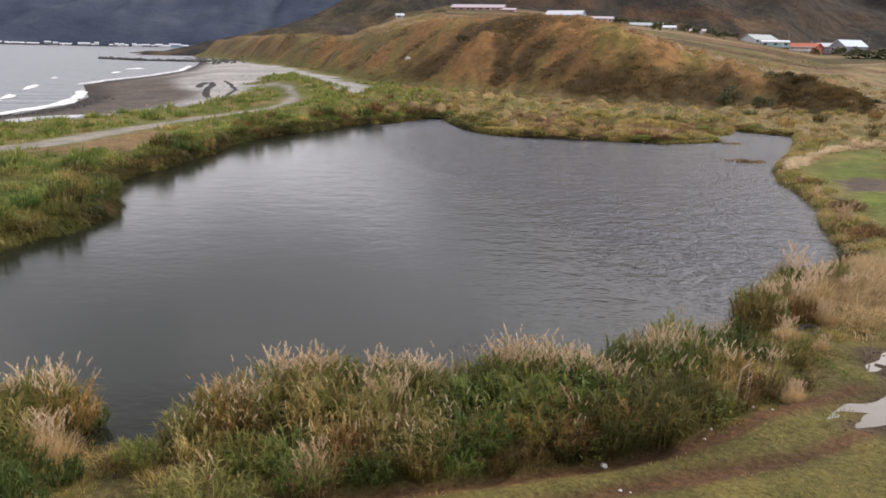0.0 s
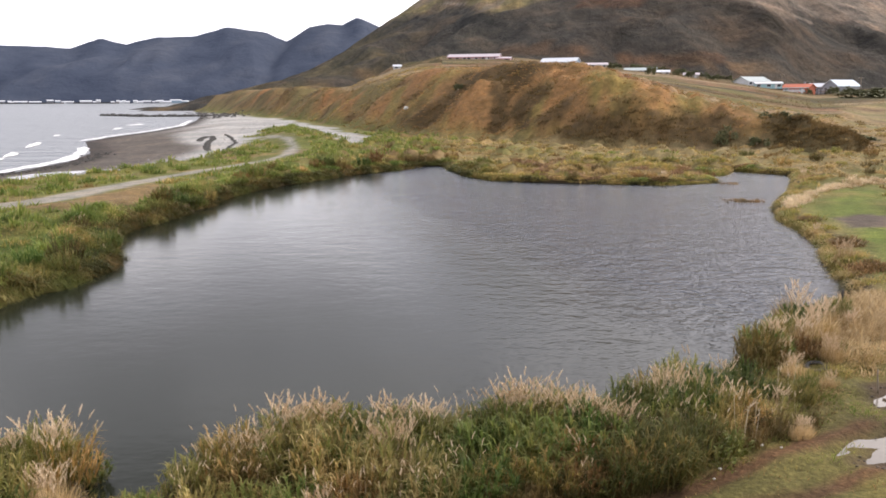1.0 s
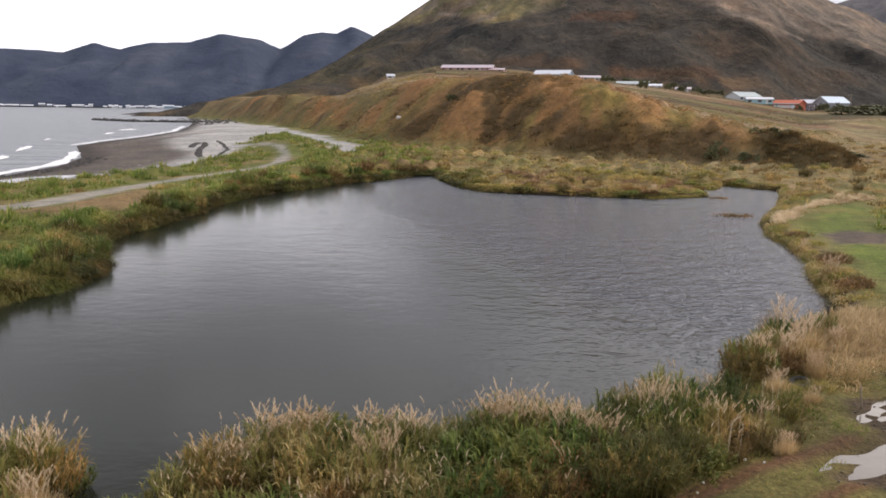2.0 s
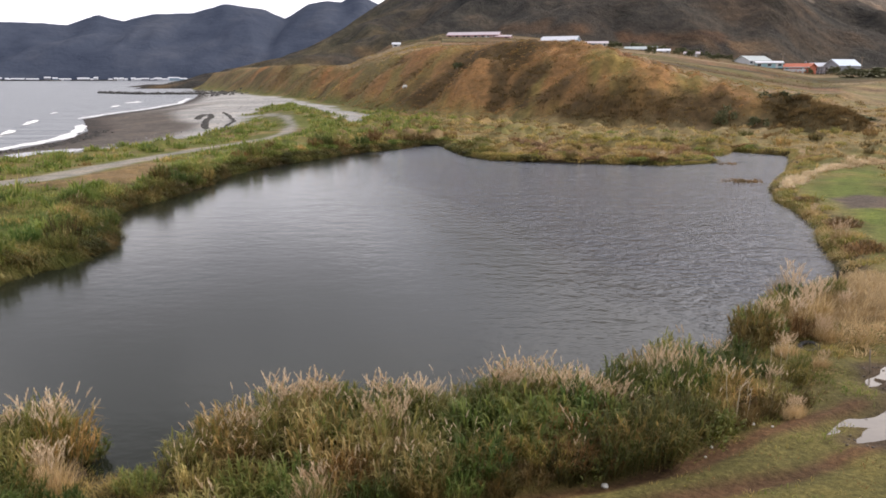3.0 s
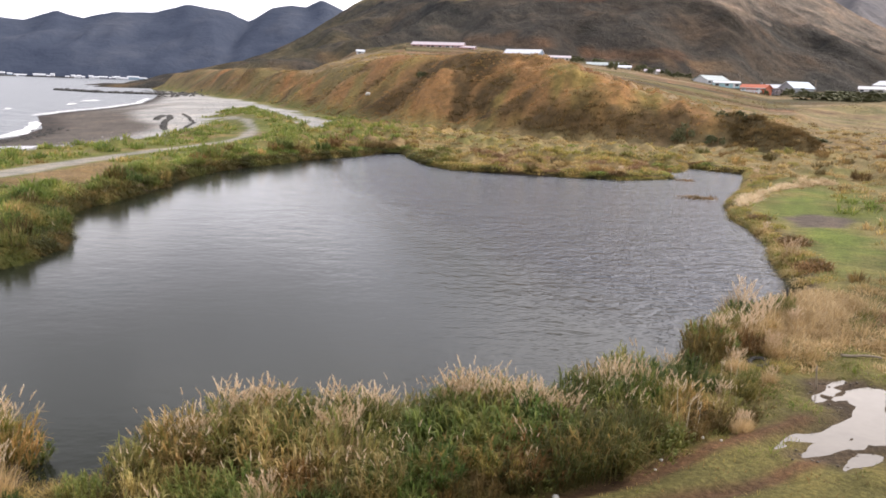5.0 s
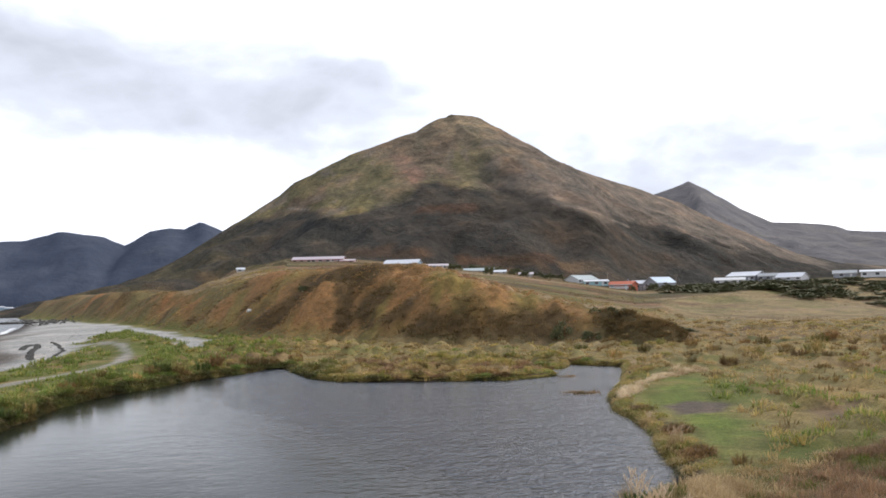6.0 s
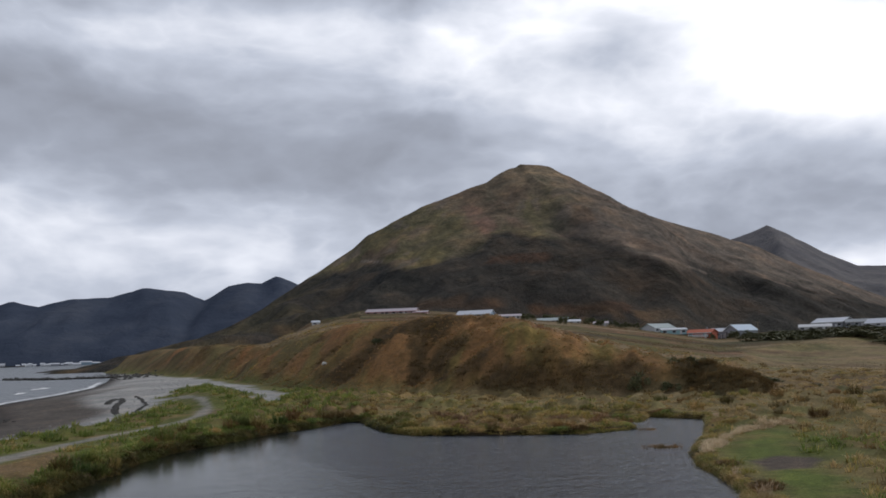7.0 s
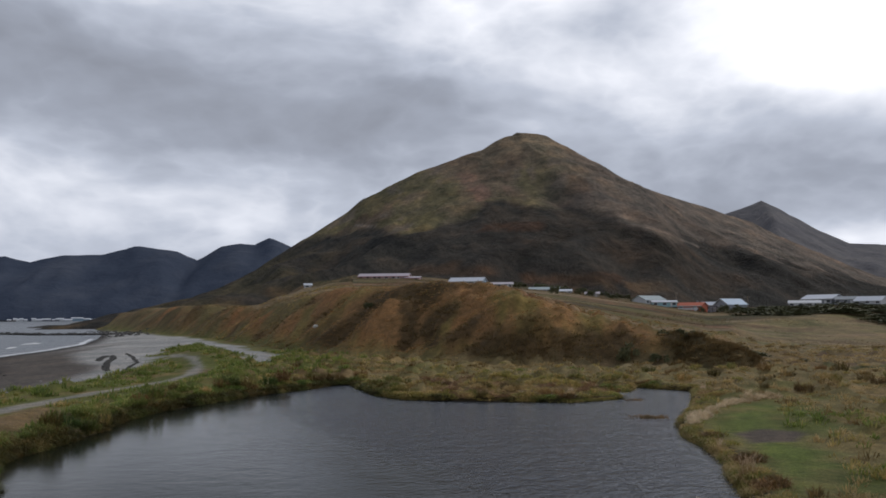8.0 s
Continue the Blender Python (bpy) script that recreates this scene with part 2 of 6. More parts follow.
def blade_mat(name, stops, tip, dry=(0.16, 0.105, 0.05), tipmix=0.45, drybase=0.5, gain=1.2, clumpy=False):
    """Grass: one colour a blade, dead at its foot, where some kinds are painted darker for depth of shade, paler at its
    tip, in drifts over the ground.
    """
    def build(k):
        drift = k.math("MULTIPLY", k.math("SUBTRACT", k.noise(0.5, 3.0), 0.5), 1.9)
        own = k.math("ADD", k.math("MULTIPLY", k.island(), 0.5), 0.25)
        c = k.ramp(k.math("ADD", own, drift, True), stops)
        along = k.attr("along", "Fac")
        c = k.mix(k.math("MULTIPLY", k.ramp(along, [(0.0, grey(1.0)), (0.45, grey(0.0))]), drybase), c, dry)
        c = k.mix(k.math("MULTIPLY", k.ramp(along, [(0.55, grey(0.0)), (1.0, grey(1.0))]), tipmix), c, tip)
        v = k.math("ADD", k.math("MULTIPLY", k.chance(), 0.85 if clumpy else 0.5), 0.68 if clumpy else 0.75)
        comb = k.node("ShaderNodeCombineXYZ")
        for i in range(3):
            k.put(v, comb.inputs[i])
        c = k.mix(0.9 if clumpy else 0.6, c, comb.outputs[0], "MULTIPLY")
        if clumpy:
            # one clump greener, the next browner
            hue = k.math("FRACT", k.math("MULTIPLY", k.chance(), 7.13))
            c = k.mix(1.0, c, k.ramp(hue, [(0.0, (0.84, 1.0, 0.88)), (0.4, (0.96, 1.04, 0.96)), (0.7, (1.08, 1.0, 0.95)), (1.0, (1.20, 1.04, 0.98))]), "MULTIPLY")
        c = k.mix(1.0, c, grey(gain), "MULTIPLY")
        k.thin(c, 0.42)
        return c
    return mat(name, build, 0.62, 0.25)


M_GREEN = blade_mat("lush_grass", [(0.0, (0.046, 0.078, 0.016)), (0.4, (0.092, 0.130, 0.026)), (0.7, (0.165, 0.185, 0.044)), (1.0, (0.34, 0.27, 0.11))],
                    (0.20, 0.215, 0.070), (0.13, 0.095, 0.044), gain=1.7)
M_GOLD = blade_mat("golden_grass", [(0.0, (0.13, 0.095, 0.03)), (0.35, (0.27, 0.185, 0.085)), (0.7, (0.43, 0.315, 0.165)), (1.0, (0.62, 0.49, 0.30))],
                   (0.57, 0.45, 0.28), (0.16, 0.10, 0.05), gain=1.35)
M_BROWN = blade_mat("withered_grass", [(0.0, (0.060, 0.048, 0.018)), (0.4, (0.15, 0.09, 0.035)), (0.75, (0.26, 0.15, 0.062)), (1.0, (0.38, 0.26, 0.12))],
                    (0.29, 0.19, 0.09), (0.10, 0.06, 0.032), gain=1.4)
M_MIXED = blade_mat("mixed_sedge", [(0.0, (0.05, 0.058, 0.015)), (0.42, (0.106, 0.102, 0.028)), (0.66, (0.165, 0.126, 0.046)), (0.88, (0.25, 0.172, 0.078)), (1.0, (0.40, 0.30, 0.15))],
                    (0.225, 0.190, 0.080), (0.12, 0.08, 0.038), 0.45, 0.5, 1.6, True)
M_MEADOW = blade_mat("meadow_grass", [(0.0, (0.105, 0.120, 0.025)), (0.4, (0.18, 0.165, 0.042)), (0.7, (0.29, 0.215, 0.075)), (1.0, (0.44, 0.32, 0.145))],
                     (0.34, 0.26, 0.125), gain=1.65)
M_STRAW = blade_mat("straw_flat", [(0.0, (0.15, 0.118, 0.045)), (0.5, (0.25, 0.180, 0.075)), (1.0, (0.40, 0.30, 0.155))], (0.34, 0.255, 0.125), (0.19, 0.135, 0.07), 0.45, 0.5, 1.6)
M_BLEACHED = blade_mat("bleached_grass", [(0.0, (0.36, 0.27, 0.155)), (0.5, (0.50, 0.40, 0.26)), (1.0, (0.64, 0.54, 0.38))], (0.64, 0.54, 0.38), (0.28, 0.205, 0.115), 0.45, 0.5, 1.3)
M_LAWN = blade_mat("short_turf", [(0.0, (0.080, 0.105, 0.016)), (0.5, (0.135, 0.158, 0.026)), (0.8, (0.20, 0.165, 0.05)), (1.0, (0.28, 0.20, 0.09))],
                   (0.19, 0.18, 0.055), (0.10, 0.075, 0.035), 0.4, 0.5, 1.1)
M_RANK = blade_mat("rank_green_leaf", [(0.0, (0.034, 0.058, 0.016)), (0.45, (0.066, 0.098, 0.026)), (0.75, (0.115, 0.135, 0.038)), (1.0, (0.24, 0.205, 0.080))],
                   (0.15, 0.170, 0.060), (0.15, 0.095, 0.042), 0.4, 0.5, 1.4, True)
M_RUST = blade_mat("rusty_weed", [(0.0, (0.055, 0.045, 0.018)), (0.35, (0.13, 0.084, 0.034)), (0.7, (0.205, 0.128, 0.054)), (0.9, (0.14, 0.122, 0.040)), (1.0, (0.34, 0.24, 0.12))],
                   (0.30, 0.185, 0.072), (0.13, 0.085, 0.042), 0.4, 0.5, 1.05, True)
M_WEED = blade_mat("dark_weed", [(0.0, (0.028, 0.036, 0.012)), (0.5, (0.058, 0.060, 0.019)), (0.8, (0.115, 0.085, 0.030)), (1.0, (0.22, 0.145, 0.058))],
                   (0.095, 0.085, 0.032), (0.065, 0.045, 0.022), 0.35, 0.5, 1.5, True)
M_SWARD = blade_mat("bright_lawn", [(0.0, (0.075, 0.110, 0.018)), (0.5, (0.118, 0.152, 0.028)), (0.8, (0.175, 0.165, 0.045)), (1.0, (0.25, 0.205, 0.075))], (0.155, 0.175, 0.042), (0.11, 0.088, 0.034), 0.4, 0.4)
M_RUSSET = blade_mat("russet_weed", [(0.0, (0.11, 0.070, 0.040)), (0.5, (0.23, 0.140, 0.080)), (0.85, (0.33, 0.215, 0.125)), (1.0, (0.46, 0.33, 0.19))], (0.34, 0.23, 0.135), (0.14, 0.085, 0.045), 0.4, 0.5)
M_SILT = mat("wet_mud", lambda k: k.mix(k.noise(14.0, 4.0), (0.045, 0.034, 0.024), (0.10, 0.075, 0.05)), 0.6, 0.3)
M_PLUME = mat("seed_plume", lambda k: k.ramp(k.math("ADD", k.math("MULTIPLY", k.island(), 0.6), k.math("MULTIPLY", k.chance(), 0.4)),
                                             [(0.0, (0.49, 0.36, 0.22)), (0.5, (0.69, 0.54, 0.37)), (1.0, (0.86, 0.73, 0.56))]), 0.8, 0.1)
M_LEAF = mat("broad_leaf", lambda k: k.mix(k.attr("along", "Fac"), k.ramp(k.island(), [(0.0, (0.09, 0.11, 0.024)), (0.6, (0.17, 0.19, 0.04)), (1.0, (0.33, 0.28, 0.08))]),
                                           (0.17, 0.19, 0.05)), 0.5, 0.3)
M_BUSH = mat("heath_bush_leaf", lambda k: k.ramp(k.math("ADD", k.math("MULTIPLY", k.island(), 0.7), k.math("MULTIPLY", k.chance(), 0.3)),
                                                 [(0.0, (0.090, 0.104, 0.052)), (0.6, (0.130, 0.136, 0.068)), (1.0, (0.185, 0.168, 0.085))]), 0.7, 0.2)
M_SLOPE = blade_mat("hillside_growth", [(0.0, (0.150, 0.130, 0.042)), (0.3, (0.205, 0.148, 0.050)), (0.5, (0.262, 0.134, 0.056)), (0.75, (0.295, 0.165, 0.070)), (1.0, (0.37, 0.25, 0.115))],
                    (0.315, 0.21, 0.084), (0.19, 0.125, 0.05), 0.4, 0.3, 1.4)
M_TERRACE = blade_mat("terrace_growth", [(0.0, (0.125, 0.105, 0.045)), (0.5, (0.19, 0.135, 0.066)), (1.0, (0.27, 0.19, 0.105))], (0.23, 0.165, 0.085), (0.15, 0.105, 0.055), 0.4, 0.3, 1.05)
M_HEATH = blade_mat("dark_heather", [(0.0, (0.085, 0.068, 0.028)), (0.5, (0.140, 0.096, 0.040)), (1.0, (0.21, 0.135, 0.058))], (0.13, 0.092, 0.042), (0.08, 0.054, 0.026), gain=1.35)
M_STALK = mat("dry_stalk", lambda k: k.mix(k.noise(12.0), (0.42, 0.34, 0.22), (0.66, 0.57, 0.42)), 0.7)
M_ROCK = mat("shore_rock", lambda k: (k.bump(k.noise(3.0, 6.0), 0.6, 0.1), k.mix(k.noise(2.2, 6.0), (0.035, 0.035, 0.035), (0.10, 0.095, 0.085)))[1], 0.8)
M_PALE = mat("pale_stone", lambda k: (k.bump(k.noise(9.0, 5.0), 0.5, 0.03), k.mix(k.noise(7.0, 5.0), (0.55, 0.53, 0.48), (0.78, 0.76, 0.70)))[1], 0.8)
M_SHINGLE = mat("grey_shingle", lambda k: k.mix(k.noise(2.0, 5.0), (0.20, 0.20, 0.195), (0.40, 0.395, 0.38)), 0.85)
M_WOOD = mat("weathered_driftwood", lambda k: (k.bump(k.noise(9.0, 6.0, 0.6, (1, 6, 6)), 0.5, 0.02), k.mix(k.noise(5.0, 6.0, 0.7, (1, 6, 6)), (0.16, 0.125, 0.09), (0.34, 0.285, 0.21)))[1], 0.85)
M_RUBBER = mat("worn_rubber", lambda k: (k.bump(k.noise(30.0, 4.0), 0.4, 0.01), k.mix(k.noise(8.0, 5.0), (0.03, 0.03, 0.031), (0.11, 0.105, 0.095)))[1], 0.75)


def paint(name, x, y, rough=0.6):
    """Weathered boards or sheet: streaked paint."""
    return mat(name, lambda k: (k.bump(k.noise(2.5, 3.0, 0.5, (3.0, 3.0, 0.1)), 0.25, 0.05),
                                k.mix(k.noise(0.9, 6.0, 0.7, (1.5, 1.5, 0.35)), x, y))[1], rough)


P_WHITE = paint("white_paint", (0.52, 0.53, 0.54), (0.72, 0.73, 0.74))
P_PINK = paint("faded_pink_paint", (0.36, 0.24, 0.23), (0.50, 0.38, 0.37))
P_BLUE = paint("pale_blue_paint", (0.22, 0.31, 0.38), (0.35, 0.45, 0.53))
P_GREY = paint("grey_paint", (0.19, 0.20, 0.22), (0.32, 0.33, 0.35))
P_ORANGE = paint("orange_red_paint", (0.42, 0.105, 0.055), (0.58, 0.18, 0.10))
P_TURQ = paint("turquoise_paint", (0.25, 0.43, 0.46), (0.40, 0.60, 0.62))
P_TAN = paint("tan_paint", (0.34, 0.30, 0.24), (0.48, 0.44, 0.37))
R_METAL = paint("pale_sheet_roof", (0.50, 0.53, 0.58), (0.74, 0.77, 0.82), 0.4)
R_PINK = paint("pinkish_sheet_roof", (0.40, 0.34, 0.37), (0.62, 0.55, 0.59), 0.45)
R_BLUE = paint("light_blue_roof", (0.40, 0.52, 0.64), (0.62, 0.73, 0.84), 0.4)
P_REDTRIM = paint("dull_red_trim", (0.30, 0.12, 0.11), (0.44, 0.21, 0.19))
R_GREY = paint("grey_sheet_roof", (0.22, 0.24, 0.26), (0.36, 0.38, 0.40), 0.45)
R_GREEN = paint("grey_green_roof", (0.30, 0.36, 0.36), (0.50, 0.56, 0.56), 0.45)
M_PANE = mat("window_glass", lambda k: k.mix(k.noise(0.8), (0.02, 0.025, 0.03), (0.05, 0.055, 0.06)), 0.08, 0.5)
M_TRIM = paint("trim_paint", (0.55, 0.55, 0.54), (0.75, 0.75, 0.74))


# ---------- tools ----------
def fbm(x, y, scale, octaves=4, seed=0, gain=0.5):
    """Smooth value noise in -1..1 on arrays."""
    total, amp, norm = np.zeros_like(x, dtype=float), 1.0, 0.0
    for o in range(octaves):
        u, v = x / scale * 2 ** o + 17.3 * o + seed * 7.7, y / scale * 2 ** o + 9.1 * o - seed * 3.3
        i, j = np.floor(u), np.floor(v)
        fu, fv = u - i, v - j
        fu, fv = fu * fu * (3 - 2 * fu), fv * fv * (3 - 2 * fv)

        def h(p, q):
            s = np.sin(p * 127.1 + q * 311.7 + seed * 74.7 + o * 13.1) * 43758.5453
            return (s - np.floor(s)) * 2 - 1
        n = (h(i, j) * (1 - fu) + h(i + 1, j) * fu) * (1 - fv) + (h(i, j + 1) * (1 - fu) + h(i + 1, j + 1) * fu) * fv
        total, norm, amp = total + n * amp, norm + amp, amp * gain
    return total / norm


def step(a, b, x):
    t = np.clip((x - a) / (b - a), 0, 1)
    return t * t * (3 - 2 * t)


def to_line(x, y, line):
    """Distance to an open line of corners, the share of the nearest segment, its index, and the side (+ right of travel)."""
    best, seg, share, side = np.full(x.shape, 1e12), np.zeros(x.shape, int), np.zeros(x.shape), np.ones(x.shape)
    for i in range(len(line) - 1):
        (ax, ay), (bx, by) = line[i][:2], line[i + 1][:2]
        dx, dy = bx - ax, by - ay
        t = np.clip(((x - ax) * dx + (y - ay) * dy) / (dx * dx + dy * dy), 0, 1)
        d = (x - ax - t * dx) ** 2 + (y - ay - t * dy) ** 2
        near = d < best
        best = np.where(near, d, best)
        seg, share = np.where(near, i, seg), np.where(near, t, share)
        side = np.where(near, np.sign((x - ax) * dy - (y - ay) * dx), side)
    return np.sqrt(best), seg, share, side


def inside(x, y, ring):
    odd = np.zeros(x.shape, bool)
    for (ax, ay), (bx, by) in zip(ring, ring[1:] + ring[:1]):
        cross = ((ay > y) != (by > y)) & (x < (bx - ax) * (y - ay) / (by - ay + 1e-12) + ax)
        odd ^= cross
    return odd


def reach(x, y, ring):
    """Signed distance to a closed outline, negative within."""
    d = to_line(x, y, ring + ring[:1])[0]
    return np.where(inside(x, y, ring), -d, d)


def arrays_mesh(name, verts, faces, material, smooth=True, floats=None, colours=None):
    """A mesh from arrays of corners and of triangles or quads."""
    me = bpy.data.meshes.new(name)
    k = faces.shape[1]
    me.vertices.add(len(verts))
    me.vertices.foreach_set("co", np.asarray(verts, np.float32).ravel())
    me.loops.add(faces.size)
    me.loops.foreach_set("vertex_index", np.asarray(faces, np.int32).ravel())
    me.polygons.add(len(faces))
    me.polygons.foreach_set("loop_start", np.arange(0, faces.size, k, dtype=np.int32))
    me.polygons.foreach_set("use_smooth", np.full(len(faces), smooth))
    if floats is not None:
        at = me.attributes.new("along", "FLOAT", "POINT")
        at.data.foreach_set("value", np.asarray(floats, np.float32))
    if colours is not None:
        at = me.attributes.new("cover", "FLOAT_COLOR", "POINT")
        at.data.foreach_set("color", np.asarray(colours, np.float32).ravel())
    me.materials.append(material)
    me.update(calc_edges=True)
    me.validate()
    return me


def grid_mesh(name, xs, ys, height, material, colour=None):
    X, Y = np.meshgrid(xs, ys)
    Z = height(X, Y)
    nx, ny = len(xs), len(ys)
    idx = np.arange(nx * ny).reshape(ny, nx)
    quads = np.stack([idx[:-1, :-1], idx[:-1, 1:], idx[1:, 1:], idx[1:, :-1]], -1).reshape(-1, 4)
    cols = None
    if colour is not None:
        cols = np.concatenate([colour(X, Y, Z).reshape(-1, 3), np.ones((nx * ny, 1))], 1)
    return arrays_mesh(name, np.stack([X, Y, Z], -1).reshape(-1, 3), quads, material, True, None, cols)


def spaced(*pieces):
    """Grid lines: (from, to, spacing), joined."""
    out = []
    for a, b, s in pieces:
        out += list(np.linspace(a, b, max(2, int(round(abs(b - a) / s)) + 1))[:-1])
    return out


def growing(a, b, s, rate):
    out, x, sign = [], a, 1 if b > a else -1
    while sign * (b - x) > 0:
        out.append(x)
        x += sign * s
        s *= 1 + rate
    return out + [b]


def part(name, bm, material, parent, label=""):
    me = bpy.data.meshes.new(name)
    bm.to_mesh(me)
    bm.free()
    me.materials.append(material)
    ob = new(name, me)
    ob.parent = parent
    return tagged(ob, label)


def box(bm, x0, x1, y0, y1, z0, z1):
    vs = [bm.verts.new(p) for p in ((x0, y0, z0), (x1, y0, z0), (x1, y1, z0), (x0, y1, z0), (x0, y0, z1), (x1, y0, z1), (x1, y1, z1), (x0, y1, z1))]
    for f in ((3, 2, 1, 0), (4, 5, 6, 7), (0, 1, 5, 4), (1, 2, 6, 5), (2, 3, 7, 6), (3, 0, 4, 7)):
        bm.faces.new([vs[i] for i in f])


# ---------- plan of the land (metres; the pond lies at z = 0) ----------
POND = [(-15.8, 27.7), (-15.5, 29.6), (-14.6, 31.0), (-14.3, 34.0), (-14.6, 36.5), (-17.4, 42.5), (-17.3, 45.4), (-16.6, 49.0), (-15.8, 54.3),
        (-15.9, 61.0), (-14.8, 65.9), (-12.2, 71.9), (-9.0, 78.5), (-5.1, 83.6), (-2.1, 89.2), (0.0, 90.0), (2.0, 78.0), (4.5, 73.2), (9.1, 71.0),
        (18.0, 68.6), (22.9, 70.6), (25.5, 77.0), (28.3, 82.5), (32.3, 76.5), (29.0, 68.5), (26.3, 62.7), (21.6, 53.5), (19.8, 48.0), (19.4, 44.5),
        (18.0, 38.6), (16.5, 34.8), (15.3, 30.6), (13.9, 27.7), (11.2, 25.4), (9.0, 23.6), (7.9, 21.4), (6.6, 19.0), (4.6, 18.6), (3.2, 16.6),
        (1.2, 17.0), (-1.0, 15.6), (-2.9, 15.9), (-4.4, 15.1), (-5.2, 13.5), (-6.0, 13.4), (-7.0, 15.0), (-9.5, 14.9), (-13.0, 15.5), (-17.0, 20.0)]
COAST = [(-190.0, -700.0), (-85.0, -60.0), (-62.0, 20.0), (-52.0, 70.0), (-46.5, 91.0), (-47.4, 106.0), (-52.0, 124.0), (-68.0, 160.0), (-71.0, 182.0), (-73.0, 213.0),
         (-80.0, 262.0), (-96.0, 330.0), (-128.0, 450.0), (-168.0, 578.0), (-178.0, 606.0), (-168.0, 640.0), (-125.0, 720.0), (-70.0, 900.0), (-40.0, 1300.0), (-20.0, 2000.0), (-400.0, 3050.0)]
# foot of the bluff, with the height of its crest above the foot
BLUFF = [(-260.0, 760.0, 7.0), (-190.0, 640.0, 8.0), (-172.0, 605.0, 11.0), (-118.0, 470.0, 11.2), (-84.0, 385.0, 10.2), (-48.0, 280.0, 8.2), (-28.0, 222.0, 8.8), (-12.0, 165.0, 10.6),
         (-2.0, 142.0, 14.0), (6.0, 136.0, 13.6), (17.0, 116.0, 10.6), (26.0, 109.0, 8.4), (36.0, 104.5, 6.0), (43.0, 103.5, 4.0), (47.0, 102.0, 3.6), (52.0, 103.0, 1.6), (62.0, 118.0, 0.5), (130.0, 190.0, 0.5),
         (400.0, 330.0, 0.5)]
TRAIL = [(-40.0, 36.0), (-28.0, 50.4), (-25.5, 53.0), (-24.8, 60.0), (-23.8, 69.0), (-22.0, 79.0), (-19.4, 88.0), (-18.4, 99.0), (-20.6, 117.0), (-29.5, 141.7)]
GRAVEL = [(-62.0, 40.0), (-38.0, 68.0), (-34.0, 75.0), (-31.5, 80.0), (-29.0, 90.0), (-28.4, 105.0), (-28.0, 123.0), (-35.5, 160.0), (-37.0, 178.0), (-22.5, 168.0), (-16.5, 132.0), (-13.0, 121.0), (-13.5, 150.0), (-26.0, 200.0),
          (-60.0, 300.0), (-120.0, 460.0), (-185.0, 620.0), (-260.0, 620.0), (-160.0, 100.0)]
RUTS = [[(-6.0, 11.0), (-1.2, 11.6), (1.1, 12.2), (2.7, 12.7), (4.2, 13.4), (5.5, 14.3), (7.2, 15.4), (8.6, 16.2)],
        [(-2.0, 10.4), (2.0, 11.6), (3.9, 12.3), (6.0, 13.1), (8.2, 14.4), (11.0, 16.0), (15.0, 18.5)]]
PUDDLE = [(9.8, 18.6), (10.7, 18.7), (11.3, 18.3), (11.1, 17.5), (11.0, 16.8), (11.4, 16.2), (11.0, 15.4), (9.9, 14.8), (8.8, 14.4), (8.2, 14.1),
          (7.4, 14.4), (8.2, 15.1), (9.2, 16.2), (9.6, 16.7), (9.5, 17.7)]
MUD = [(20.8, 42.6), (21.7, 46.0), (24.2, 47.8), (26.1, 46.5), (23.7, 43.1)]
MUD_FAR = [(26.0, 37.3), (27.9, 41.2), (33.0, 44.0), (28.7, 37.7)]
LAWN = [(15.8, 30.5), (17.8, 35.5), (20.5, 43.0), (21.9, 49.6), (24.6, 54.6), (28.0, 59.0), (30.6, 61.2), (31.6, 60.0), (28.6, 54.0), (26.0, 48.5), (23.6, 42.0), (22.0, 36.0), (19.0, 31.5)]
DRY = [(-26.0, 49.0), (-23.6, 52.0), (-23.2, 58.0), (-22.3, 64.5), (-19.5, 60.0), (-18.2, 52.0), (-18.6, 47.5), (-21.5, 46.0)]
PLATEAU = ((-0.30, 10.0), (-0.20, 11.4), (-0.13, 11.0), (-0.105, 11.0), (-0.055, 20.0), (0.0, 25.6), (0.07, 25.4), (0.163, 22.0), (0.267, 17.8), (0.347, 13.4), (0.44, 8.4), (0.49, 9.6), (0.60, 11.0), (1.2, 14.0))


CHANNEL = [(15.2, 99.4), (16.7, 98.5), (19.1, 95.4), (21.4, 93.4), (22.7, 90.7), (23.5, 85.3), (24.4, 78.0), (25.2, 71.0)]


def knolls(x, y, gap, seed):
    """Rounded hummocks about gap apart: the distance from the nearest one's middle in half gaps, and a chance value for each."""
    u, v = np.asarray(x, float) / gap, np.asarray(y, float) / gap
    i0, j0 = np.floor(u), np.floor(v)
    best, luck = np.full(u.shape, 1e9), np.zeros(u.shape)

    def h(p, q, k):
        w = np.sin(p * 127.1 + q * 311.7 + k * 74.7 + seed * 19.3) * 43758.5453
        return w - np.floor(w)
    for a in (-1, 0, 1):
        for c in (-1, 0, 1):
            p, q = i0 + a, j0 + c
            d = (p + 0.15 + 0.7 * h(p, q, 1) - u) ** 2 + (q + 0.15 + 0.7 * h(p, q, 2) - v) ** 2
            near = d < best
            best, luck = np.where(near, d, best), np.where(near, h(p, q, 3), luck)
    return np.sqrt(best) * 2, luck


